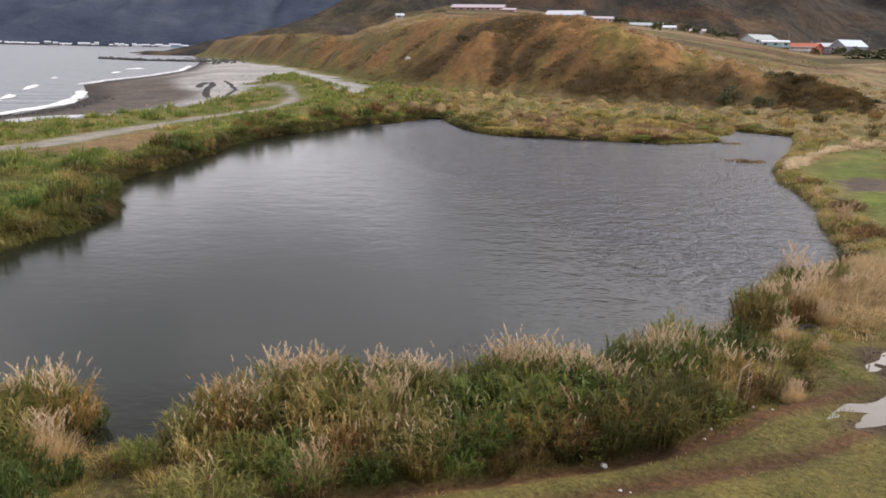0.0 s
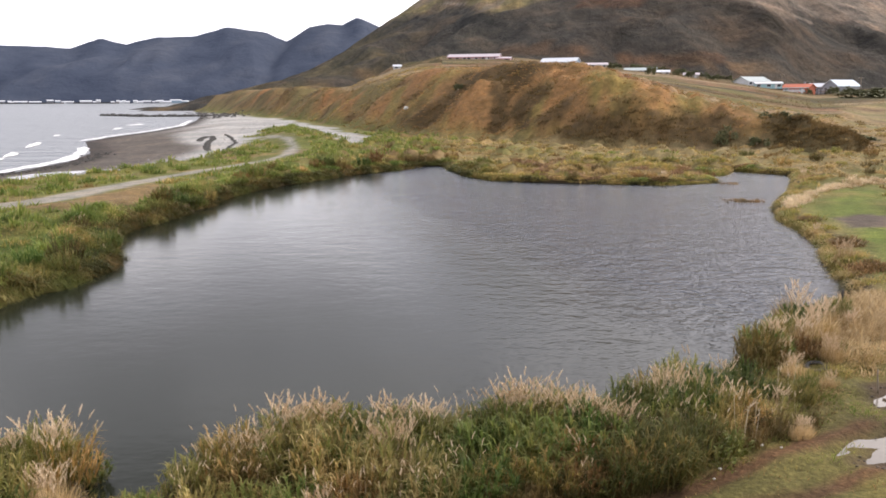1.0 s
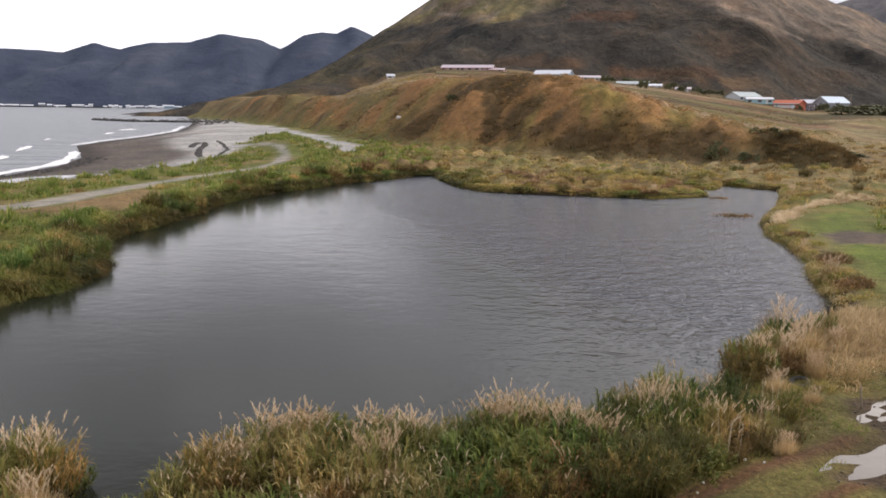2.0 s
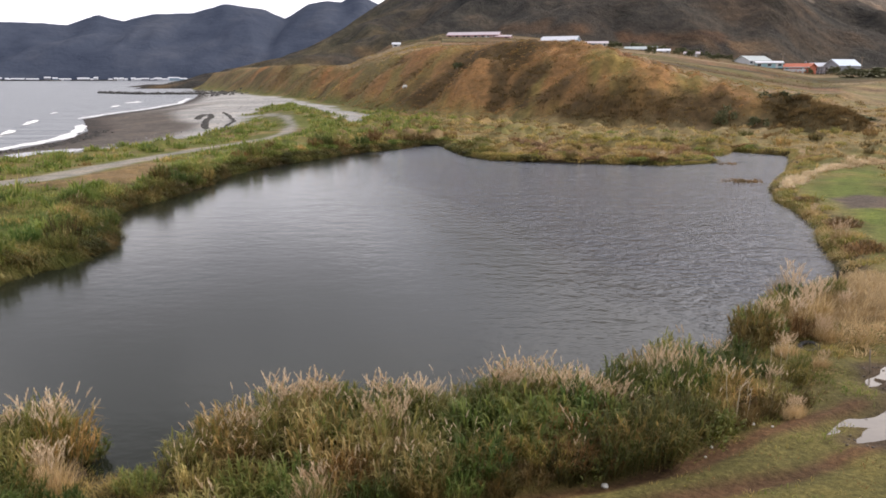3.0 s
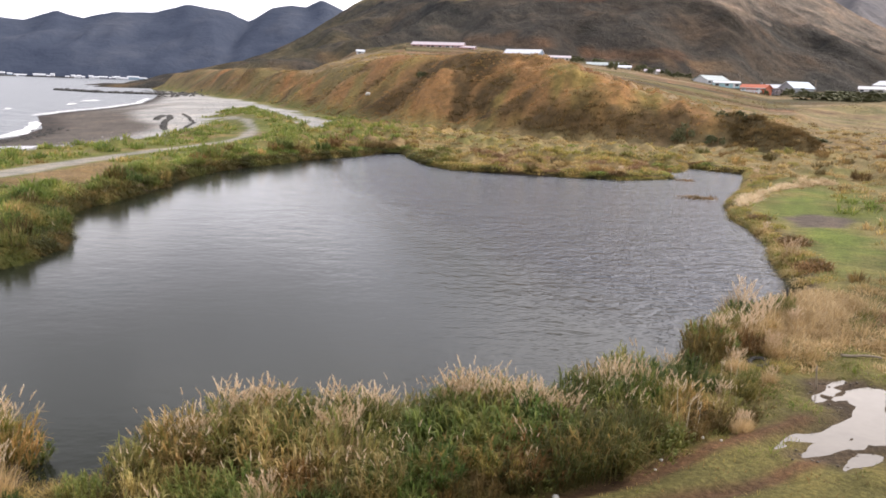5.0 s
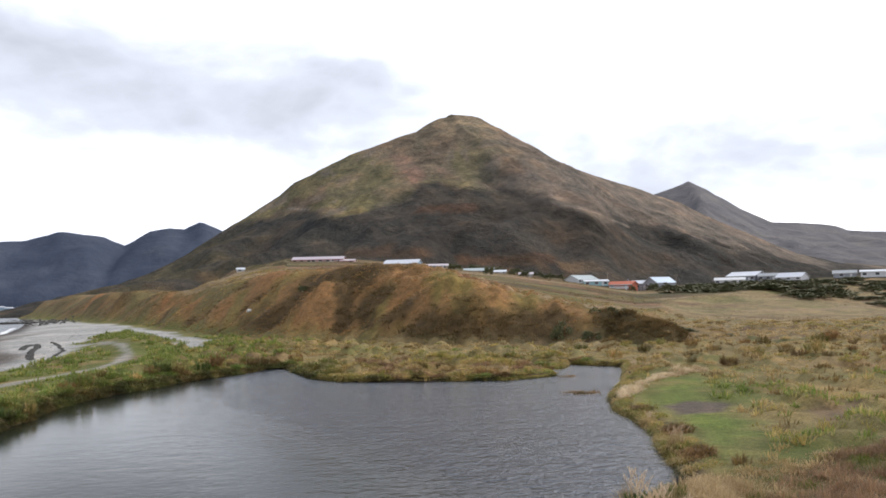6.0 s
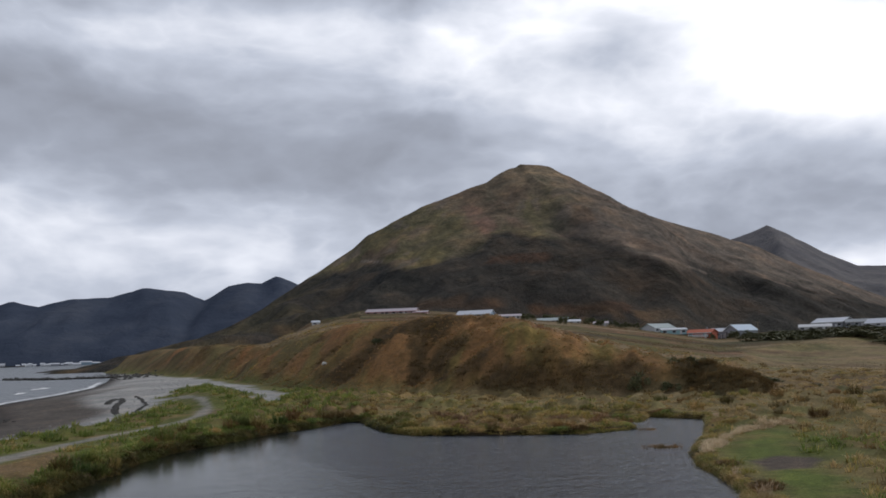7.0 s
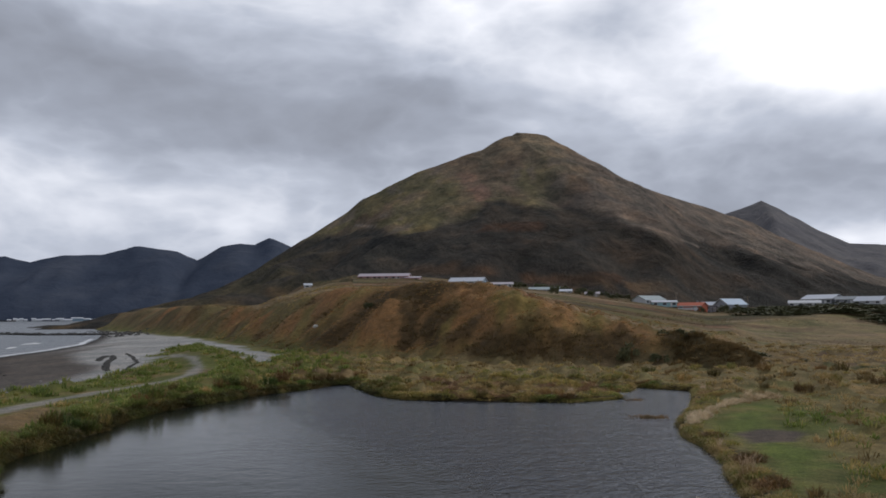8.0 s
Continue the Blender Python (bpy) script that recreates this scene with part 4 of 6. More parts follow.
        d = np.hypot(az - (u0 + t * (u1 - u0)), (el - (v0 + t * (v1 - v0))) * 1.6) + 0.10 * n3
        c = mixc(c, (0.30, 0.25, 0.205), step(0.20, 0.06, d) * 0.85)
    return c


ridge("mountain", "broad heath-covered mountain, cloud shade painted dark below, tan above",
      ((-24, -1.2), (-12.6, -1.2), (-11.4, -0.2), (-9.66, 1.45), (-6.57, 3.14), (-4.08, 4.82), (-2.5, 5.8), (-0.4, 7.15), (0.6, 8.02), (1.88, 8.62), (2.9, 9.2), (4.4, 9.9), (6.1, 10.47), (7.6, 11.0), (8.9, 11.38), (9.9, 12.02), (10.6, 12.3), (11.1, 12.38),
       (11.3, 12.58), (12.0, 12.5), (12.7, 12.42), (13.4, 12.22), (15.2, 11.2), (17.0, 10.2), (18.6, 9.2), (19.8, 8.6), (22.0, 7.72), (23.6, 7.2), (25.1, 6.55), (26.6, 6.0), (28.3, 5.0), (30.4, 4.0), (32.2, 3.05), (33.6, 2.4), (36.0, 1.7), (40.0, 1.3), (48.0, 1.0)),
      1615.0, 1150.0, 500.0, (-560, 1750), 5.0, 7.0, M_MOUNTAIN, -14.0, colour=mountain_tint, ribs=12.0, fan=(19.0, 25.0))
ridge("mountain_right", "pointed peak behind the main mountain, greyed by painted haze",
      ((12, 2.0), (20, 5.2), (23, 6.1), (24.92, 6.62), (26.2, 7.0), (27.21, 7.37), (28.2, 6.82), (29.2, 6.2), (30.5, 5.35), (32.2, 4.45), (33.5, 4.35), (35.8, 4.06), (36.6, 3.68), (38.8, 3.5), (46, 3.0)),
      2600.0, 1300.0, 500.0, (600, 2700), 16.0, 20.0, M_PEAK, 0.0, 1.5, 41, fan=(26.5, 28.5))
ridge("mountain_far", "dark mountain range across the bay, blue-grey with painted haze",
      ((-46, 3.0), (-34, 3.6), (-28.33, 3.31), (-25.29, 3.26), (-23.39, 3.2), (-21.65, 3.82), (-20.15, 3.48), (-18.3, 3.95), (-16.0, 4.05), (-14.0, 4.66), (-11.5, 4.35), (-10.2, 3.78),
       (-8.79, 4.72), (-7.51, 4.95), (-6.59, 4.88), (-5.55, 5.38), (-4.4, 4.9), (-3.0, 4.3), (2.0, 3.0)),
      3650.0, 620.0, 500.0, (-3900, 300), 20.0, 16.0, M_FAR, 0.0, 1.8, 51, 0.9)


# ---------- grass ----------
def heights(px, py):
    return land(np.asarray(px, float), np.asarray(py, float))


def blades(rng, base, length, width, lean, az, segs=2, droop=0.0):
    """Bent, tapering blades from arrays; returns corners, triangles and the share along the blade."""
    n = len(base)
    d = np.stack([np.cos(az), np.sin(az), np.zeros(n)], 1)
    face = az + math.pi / 2 + rng.normal(0, 0.5, n)
    side = np.stack([np.cos(face), np.sin(face), np.zeros(n)], 1)
    rows, along = [], []
    for k in range(segs + 1):
        s = k / segs
        z = length * (s * np.sqrt(np.clip(1 - (lean * s) ** 2 * 0.75, 0.1, 1)) - droop * s ** 3)
        p = base + d * (length * lean * s ** 1.8)[:, None]
        p = p + np.stack([np.zeros(n), np.zeros(n), z], 1)
        if k < segs:
            w = (width * 0.5 * (1 - s ** 1.6 * 0.75))[:, None]
            rows += [p - side * w, p + side * w]
            along += [np.full(n, s)] * 2
        else:
            rows.append(p)
            along.append(np.full(n, s))
    m = len(rows)
    verts = np.stack(rows, 1).reshape(-1, 3)
    tri = []
    for k in range(segs - 1):
        a = 2 * k
        tri += [(a, a + 1, a + 3), (a, a + 3, a + 2)]
    tri.append((2 * segs - 2, 2 * segs - 1, 2 * segs))
    faces = (np.arange(n)[:, None, None] * m + np.array(tri)[None]).reshape(-1, 3)
    return verts, faces, np.stack(along, 1).ravel()


def joined(pieces):
    v, f, a, o = [], [], [], 0
    for x, y, z in pieces:
        v.append(x), f.append(y + o), a.append(z)
        o += len(x)
    return np.concatenate(v), np.concatenate(f), np.concatenate(a)


WIND = 0.25


def tuft_blades(rng, n, tall, spread, width, lean, segs=3):
    r, a = spread * np.sqrt(rng.random(n)), rng.random(n) * 2 * math.pi
    base = np.stack([r * np.cos(a), r * np.sin(a), np.full(n, -0.04)], 1)
    out = np.arctan2(np.sin(a) * 0.7 + rng.normal(0, 0.8, n), np.cos(a) * 0.7 + WIND + rng.normal(0, 0.8, n))
    size = tall * rng.uniform(0.35, 1.1, n) * (1 - 0.25 * (r / spread) ** 2)
    bend = np.clip(lean * rng.uniform(0.25, 1.3, n) * (0.4 + r / spread), 0, 1.05)
    return blades(rng, base, size, width * rng.uniform(0.6, 1.3, n), bend, out, segs, 0.12)


def bushy(rng, n, tall, spread, width, upright=0.2):
    """A rounded clump: stems that carry arching leaves from foot to top, and some upright blades."""
    m = max(12, n // 13)
    r, a = spread * np.sqrt(rng.random(m)), rng.random(m) * 2 * math.pi
    foot = np.stack([r * np.cos(a), r * np.sin(a), np.full(m, -0.03)], 1)
    high = tall * rng.uniform(0.62, 1.0, m) * (1 - 0.5 * (r / spread) ** 2)
    lean = 0.12 + 0.22 * r / spread
    k = rng.integers(0, m, n)
    u = rng.random(n) ** 0.75
    at = foot[k] + np.stack([np.cos(a[k]) * lean[k] * u * high[k], np.sin(a[k]) * lean[k] * u * high[k], u * high[k] * 0.93], 1)
    az = np.arctan2(np.sin(a[k]) * 0.5 + rng.normal(0, 0.8, n), np.cos(a[k]) * 0.5 + 0.5 * WIND + rng.normal(0, 0.8, n))
    long = rng.uniform(0.20, 0.44, n) * (0.5 + 0.5 * tall) * (1.15 - 0.45 * u)
    v, f, al = blades(rng, at, long, width * rng.uniform(0.7, 1.4, n), rng.uniform(0.35, 0.95, n), az, 2, 0.22)
    al = np.repeat(u, 5) * 0.6 + 0.4 * al
    q = int(n * upright)
    r2, a2 = spread * 0.9 * np.sqrt(rng.random(q)), rng.random(q) * 2 * math.pi
    base = np.stack([r2 * np.cos(a2), r2 * np.sin(a2), np.full(q, -0.04)], 1)
    tall_ones = blades(rng, base, tall * rng.uniform(0.55, 1.05, q) * (1 - 0.4 * (r2 / spread) ** 2), width * rng.uniform(0.5, 0.9, q), rng.uniform(0.05, 0.4, q), a2 + rng.normal(0, 0.8, q), 2, 0.05)
    return joined([(v, f, al), tall_ones])


def plume_heads(rng, n, tall, spread, foot=None, big=1.0):
    """Nodding seed heads on thin stems, round the origin or from the given feet."""
    r, a = spread * np.sqrt(rng.random(n)), rng.random(n) * 2 * math.pi
    if foot is None:
        foot = np.stack([r * np.cos(a) * 0.6, r * np.sin(a) * 0.6, np.zeros(n)], 1)
    az = rng.uniform(0, 2 * math.pi, n)
    size = tall * rng.uniform(0.72, 1.08, n)
    lean = rng.uniform(0.10, 0.42, n)
    stem = blades(rng, foot, size, np.full(n, 0.005), lean, az, 2)
    tip = foot + np.stack([np.cos(az) * size * lean, np.sin(az) * size * lean, size * np.sqrt(1 - lean ** 2 * 0.75)], 1)
    per = 18
    t = np.tile(np.linspace(0, 1, per), n)
    d = np.stack([np.cos(az) * 0.55, np.sin(az) * 0.55, np.full(n, 0.85)], 1)
    long = np.repeat(big * rng.uniform(0.15, 0.26, n), per)
    base = np.repeat(tip, per, 0) - np.repeat(d, per, 0) * (long * (1 - t))[:, None]
    spike = blades(rng, base, long * 0.36 * (1.2 - 0.75 * t), np.full(n * per, 0.019 * big), rng.uniform(0.25, 0.6, n * per), np.repeat(az, per) + rng.normal(0, 1.4, n * per), 1)
    return joined([stem, spike])


def leafy(rng, n, tall, spread):
    """A herb: stems with broad leaves."""
    r, a = spread * np.sqrt(rng.random(n)), rng.random(n) * 2 * math.pi
    z = tall * rng.random(n) ** 0.7 * (1 - 0.45 * (r / spread) ** 2)
    base = np.stack([r * np.cos(a), r * np.sin(a), z], 1)
    leaf = blades(rng, base, rng.uniform(0.08, 0.17, n), rng.uniform(0.035, 0.07, n), rng.uniform(0.4, 0.95, n), a + rng.normal(0, 0.8, n), 3, 0.2)
    k = n // 5
    foot = np.stack([r[:k] * np.cos(a[:k]) * 0.5, r[:k] * np.sin(a[:k]) * 0.5, np.full(k, -0.03)], 1)
    stems = blades(rng, foot, z[:k] + 0.1, np.full(k, 0.014), np.full(k, 0.25), a[:k], 2)
    return joined([leaf, stems])


def tussock(name, label, seed, leaf_mat, n, tall, spread, width, lean, plumes=0, plume_tall=1.3, herb=False):
    """One grass clump to copy: blades, and seed heads where it has them."""
    rng = np.random.default_rng(seed)
    top = tagged(new(name), label, "grass clump", "tussocks by the pond")
    v, f, a = leafy(rng, n // 2, tall, spread) if herb else bushy(rng, n, tall, spread, width, lean) if lean < 0.45 else tuft_blades(rng, n, tall, spread, width, lean)
    ob = new("foliage", arrays_mesh("foliage", v, f, leaf_mat, True, a))
    ob.parent = top
    if plumes:
        v, f, a = plume_heads(rng, plumes, plume_tall, spread)
        ob = new("plume", arrays_mesh("seed_heads", v, f, M_PLUME, True, a))
        ob.parent = top
        tagged(ob, "pale feathery seed heads")
    return top


KINDS = {}
for i in range(3):
    KINDS.setdefault("plumed", []).append(tussock("grass_tussock", "rounded green and straw tussock with pale plumes by the water", 100 + i, M_MIXED, 760, 1.10, 0.56, 0.020, 0.06, (60, 44, 24)[i], 1.10))
    KINDS.setdefault("mixed", []).append(tussock("grass_tussock", "rounded olive and straw leafy tussock on the bank", 180 + i, M_MIXED, 780, 1.0, 0.58, 0.022, 0.05, 3 * (i == 2), 1.0))
    KINDS.setdefault("lush", []).append(tussock("grass_tussock", "lush dark green leafy clump on the bank", 110 + i, M_RANK, 800, 1.02, 0.58, 0.027, 0.04))
    KINDS.setdefault("golden", []).append(tussock("grass_tussock", "dry golden grass tussock with nodding seed heads", 120 + i, M_GOLD, 440, 0.92, 0.46, 0.013, 0.5, 40, 1.0))
    KINDS.setdefault("brown", []).append(tussock("grass_tussock", "withered rust-brown weedy clump on the bank", 130 + i, M_RUST, 760, 0.95, 0.56, 0.021, 0.08, 4 * (i == 1), 1.02))
    KINDS.setdefault("dark", []).append(tussock("weed_clump", "tall dark olive weeds in a dense clump beside the track", 170 + i, M_WEED, 820, 1.15, 0.55, 0.021, 0.2))
    KINDS.setdefault("herb", []).append(tussock("leafy_herb", "loose yellow-green leafy weed among the bank grasses", 140 + i, M_LEAF, 150, 0.50, 0.42, 0.0, 0.0, 0, 1.0, True))
    KINDS.setdefault("low", []).append(tussock("grass_tussock", "low straw-coloured grass clump beside the track", 150 + i, M_MEADOW, 240, 0.42, 0.40, 0.014, 0.8))
    KINDS.setdefault("russet", []).append(tussock("grass_tussock", "reddish-brown dead weeds in a dense clump", 160 + i, M_RUST, 420, 0.72, 0.5, 0.018, 0.35))
used = set()


def plant(kind, x, y, size, turn):
    i = random.randrange(3)
    src = KINDS[kind][i]
    z = float(heights([x], [y])[0]) - 0.03
    m = pose(x, y, z, random.uniform(-5, 5), random.uniform(-5, 5), turn) @ Matrix.Diagonal((size, size, size * random.uniform(0.9, 1.1), 1))
    if (kind, i) not in used:
        used.add((kind, i))
        src.matrix_world = m
        return src
    ob = copy_thing(src, m)
    ob.matrix_basis = m
    return ob


random.seed(11)
# clumps that stand out, as (kind, x, y, size)
for kind, x, y, size in (("golden", -1.2, 14.2, 1.1), ("golden", -0.85, 14.0, 0.95), ("golden", -2.0, 11.9, 0.8), ("golden", -6.4, 12.6, 0.8), ("golden", -3.4, 14.1, 0.85),
                         ("plumed", 1.2, 15.6, 1.1), ("plumed", 1.6, 15.9, 1.1), ("plumed", 2.2, 15.6, 1.05), ("plumed", 2.7, 15.4, 1.0), ("plumed", 3.3, 15.1, 0.9), ("plumed", -2.4, 15.2, 1.1), ("plumed", -3.1, 15.0, 1.05), ("plumed", -3.9, 13.9, 0.9),
                         ("plumed", -1.1, 15.1, 1.05), ("plumed", -0.4, 15.0, 0.95), ("plumed", 4.7, 16.6, 1.0), ("plumed", 5.3, 16.5, 1.0), ("plumed", 5.9, 16.3, 0.95), ("plumed", -7.2, 13.9, 1.05), ("plumed", -6.9, 14.0, 1.0), ("plumed", -7.9, 13.7, 0.95),
                         ("lush", 2.4, 14.6, 1.05), ("lush", 2.0, 14.2, 1.0), ("lush", 2.9, 14.4, 1.0), ("lush", 1.6, 13.7, 0.9), ("lush", 0.6, 13.0, 0.8), ("lush", -0.2, 12.8, 0.75), ("lush", -4.9, 12.5, 0.62), ("low", -5.4, 12.2, 0.8), ("lush", -5.9, 11.9, 0.5), ("low", -4.3, 11.9, 0.9), ("golden", -6.9, 13.1, 0.7), ("mixed", -7.6, 13.1, 0.8), ("low", -5.3, 12.6, 0.8), ("low", -6.3, 11.8, 1.0), ("low", -6.8, 12.0, 1.1),
                         ("dark", 3.2, 13.5, 1.0), ("dark", 3.7, 13.8, 1.05), ("dark", 4.1, 14.2, 1.05), ("dark", 2.8, 13.2, 0.8), ("dark", 4.5, 14.7, 0.9), ("brown", 2.2, 13.2, 0.75), ("brown", 6.4, 15.8, 0.75), ("mixed", 6.8, 16.4, 0.7), ("golden", 7.1, 17.0, 0.6), ("mixed", 7.5, 17.4, 0.65), ("golden", 8.3, 19.2, 0.6), ("golden", 8.9, 18.6, 0.45), ("mixed", 8.2, 18.3, 0.5),
                         ("herb", 5.0, 14.5, 0.9), ("herb", 5.3, 14.7, 0.9), ("herb", 4.9, 14.2, 0.7), ("herb", 2.4, 12.9, 0.7), ("golden", 6.9, 15.5, 0.45), ("golden", 7.1, 15.7, 0.4),
                         ("lush", 8.2, 20.9, 1.05), ("dark", 8.0, 20.5, 0.95), ("golden", 8.7, 21.4, 0.85), ("mixed", 9.3, 22.3, 0.85), ("lush", 10.3, 23.5, 0.85), ("brown", 7.8, 20.0, 0.9), ("golden", 8.55, 20.35, 0.6), ("golden", 9.75, 20.45, 0.7), ("low", 8.9, 19.45, 0.7), ("low", 9.5, 19.55, 0.8), ("brown", 9.2, 20.75, 0.7), ("golden", 9.6, 21.6, 1.1), ("golden", 10.3, 22.4, 1.1),
                         ("dark", -0.3, 12.25, 0.55), ("lush", 0.3, 12.35, 0.5), ("dark", 0.9, 12.5, 0.5), ("brown", 1.5, 12.7, 0.5), ("lush", -1.1, 12.1, 0.6), ("lush", -1.8, 12.1, 0.55), ("dark", 2.1, 12.95, 0.55), ("lush", -2.6, 12.3, 0.6)):
    plant(kind, x, y, size, random.uniform(-60, 60))


def scatter(rng, count, x0, x1, y0, y1, gap):
    """Random spots at least gap apart."""
    cells, out = {}, []
    for x, y in zip(rng.uniform(x0, x1, count), rng.uniform(y0, y1, count)):
        i, j = int(x // gap), int(y // gap)
        if any((x - p) ** 2 + (y - q) ** 2 < gap * gap for a in (-1, 0, 1) for b in (-1, 0, 1) for p, q in cells.get((i + a, j + b), ())):
            continue
        cells.setdefault((i, j), []).append((x, y))
        out.append((x, y))
    return np.array(out)


rng = np.random.default_rng(5)
spots = scatter(rng, 12000, -11.0, 12.0, 10.3, 24.5, 0.72)
sx, sy = spots.T
dp = reach(sx, sy, POND)
dr = np.minimum(to_line(sx, sy, RUTS[0])[0], to_line(sx, sy, RUTS[1])[0])
dpud = reach(sx, sy, PUDDLE)
n1, n2 = fbm(sx, sy, 2.4, 3, 61), fbm(sx, sy, 5.0, 3, 62)
behind = np.array([to_line(np.array([p]), np.array([q]), RUTS[0])[3][0] for p, q in spots])
for (x, y), d, r, w, a, b, side in zip(spots, dp, dr, dpud, n1, n2, behind):
    if d < 0.02 or math.hypot(x - 8.9, y - 19.5) < 1.0 or r < (0.3 if x < 3.4 else 0.5) or w < 0.8 or side > 0 and x > -3 and y < 15.4 + 0.9 * max(x - 7.5, 0):
        continue
    if -6.7 < x < -4.5 and (d < 0.35 or y > 13.3):
        continue
    if x < -9.5 and y < 11.5:
        continue
    if -7.2 < x < -4.3:
        kind, size = ("low" if a > -0.15 else "lush"), 0.62
    elif x < 8.6 and y < 19.5 or x < -3:
        if d < 1.0:
            kind, size = ("mixed" if b > -0.12 else "plumed", 0.8) if a > 0.05 else ("lush", 0.74) if a > -0.22 else ("mixed" if b > 0 else "brown", 0.8)
        elif d < 3.8 or x < -3.2:
            kind = ("mixed" if x < -3.2 and b > -0.2 else "lush") if a > 0.08 else ("mixed" if b > 0.05 else "brown") if a > -0.12 else "mixed" if b > -0.1 else "dark" if a > -0.3 else "golden"
            size = 0.86 if x > -3 else 0.78
        else:
            kind, size = ("brown" if a > -0.05 else "lush"), 0.66
        if r < (0.6 if x < 3.4 else 0.95):
            kind, size = ("low" if a > 0.1 else "lush" if b > 0.1 else "brown"), 0.5
    elif x > 8 and d < 2.2 and y < 24.5:
        kind = "golden" if a > -0.22 else "mixed" if b > -0.1 else "lush"
        size = 0.85 if d < 1.3 else 0.6
    else:
        continue
    if x > 6.8 and y > 16.6 and y < 20.2:
        if math.hypot(x - 9.0, y - 19.2) < 1.7 or a > 0.25:
            continue
        kind, size = ("low" if a > 0.0 else "golden" if b > 0 else "mixed"), 0.5
    plant(kind, x + random.uniform(-0.1, 0.1), y + random.uniform(-0.1, 0.1), size * random.uniform(0.72, 1.32) * (1 + 0.3 * b), random.uniform(0, 360) if kind != "plumed" else random.uniform(-50, 50))


# rounded clumps along the far banks, over the spit and among the rough flat beyond
rng = np.random.default_rng(47)
AREAS = (((-22.0, -12.0, 24.0, 60.0), 1.05, 34, (0.05, 2.2), ("lush", "mixed", "lush", "dark", "brown")), ((-16.0, 1.0, 60.0, 92.0), 1.3, 26, (0.1, 2.6), ("mixed", "lush", "brown", "brown")),
         ((0.0, 26.0, 68.0, 86.0), 0.95, 36, (0.2, 9.0), ("low", "mixed", "russet", "low", "brown")), ((15.0, 30.0, 29.0, 70.0), 1.0, 34, (0.1, 1.2), ("low", "low", "low", "golden")),
         ((27.0, 78.0, 64.0, 100.0), 1.35, 90, (0.4, 60.0), ("low", "mixed", "low", "russet", "low", "brown")))
for (x0, x1, y0, y1), size, count, (d0, d1), kinds in AREAS:
    made = 0
    for x, y in scatter(rng, 2500, x0, x1, y0, y1, 1.25 * size):
        d = float(reach(np.array([x]), np.array([y]), POND)[0])
        if not d0 < d < d1 or made >= count or float(reach(np.array([x]), np.array([y]), LAWN)[0]) < 0.4 or float(reach(np.array([x]), np.array([y]), DRY)[0]) < 0.5:
            continue
        plant(kinds[rng.integers(len(kinds))], x, y, size * rng.uniform(0.6, 1.15), rng.uniform(0, 360))
        made += 1


def sward(name, label, seed, px, py, per, tall, width, lean, spread, material, segs=2, droop=0.1):
    """Many clumps of blades in one mesh: px, py clump feet; tall, width per clump."""
    rng = np.random.default_rng(seed)
    n = len(px)
    k = np.repeat(np.arange(n), per)
    r, a = np.sqrt(rng.random(n * per)), rng.random(n * per) * 2 * math.pi
    sp = np.broadcast_to(spread, (n,))[k]
    bx, by = px[k] + sp * r * np.cos(a), py[k] + sp * r * np.sin(a)
    base = np.stack([bx, by, heights(px, py)[k] - 0.06], 1)
    out = np.arctan2(np.sin(a) + rng.normal(0, 0.4, n * per), np.cos(a) + WIND + rng.normal(0, 0.4, n * per))
    size = np.broadcast_to(tall, (n,))[k] * rng.uniform(0.5, 1.1, n * per) * (1.1 - 0.45 * r ** 2)
    v, f, al = blades(rng, base, size, np.broadcast_to(width, (n,))[k] * rng.uniform(0.6, 1.4, n * per), np.clip(lean * rng.uniform(0.3, 1.3, n * per) * (0.35 + r), 0, 1), out, segs, droop)
    return tagged(new(name, arrays_mesh(name, v, f, material, True, al)), label, "grass", kind="stuff")


def clear_of(px, py, trail=2.2):
    """Where meadow grows: off the water, the gravel, the trail and the mud."""
    ok = (reach(px, py, POND) > -0.15) & (to_line(px, py, TRAIL)[0] > trail) & (reach(px, py, GRAVEL) + 3.4 * fbm(px, py, 7.0, 4, 11) > 0.4)
    ok &= reach(px, py, DRY) + 1.5 * fbm(px, py, 2.0, 3, 80) > 0.2
    return ok & (reach(px, py, MUD) > 0.2) & (reach(px, py, PUDDLE) > 0.5) & (heights(px, py) > 0.0)


# undergrowth that fills the near bank
rng = np.random.default_rng(21)
px, py = rng.uniform(-13, 8.5, 9000), rng.uniform(10.0, 21, 9000)
d, a1, a2 = reach(px, py, POND), fbm(px, py, 1.7, 3, 69), fbm(px, py, 4.0, 2, 74)
dr, _, _, side = to_line(px, py, RUTS[0])
keep = (d > -0.10) & ((side < 0) | (px < -3)) & (dr + 0.2 * a1 > np.where(py > 16.5, 0.55, np.where(px < 3.4, 0.10, 0.32))) & (np.hypot(px - 8.9, py - 19.5) > 1.1) & (rng.random(9000) < 0.6)
px, py, d, a1, a2, dr = px[keep], py[keep], d[keep], a1[keep], a2[keep], dr[keep]
tall = (0.27 + 0.22 * a2 + 0.1 * a1) * np.clip(dr / 0.9, 0.35, 1) * np.where((px > -6.9) & (px < -4.4), 0.8, 1.15)
for where, material, label in ((a1 > 0.12, M_RANK, "dark green undergrowth on the near bank"), ((a1 <= 0.12) & (a1 > -0.14), M_MIXED, "green and straw undergrowth on the near bank"), (a1 <= -0.14, M_RUST, "rust-brown undergrowth on the near bank")):
    sward("undergrowth", label, 170 + len(material.name), px[where], py[where], 20, tall[where], 0.019, 0.9, 0.34, material, 2)

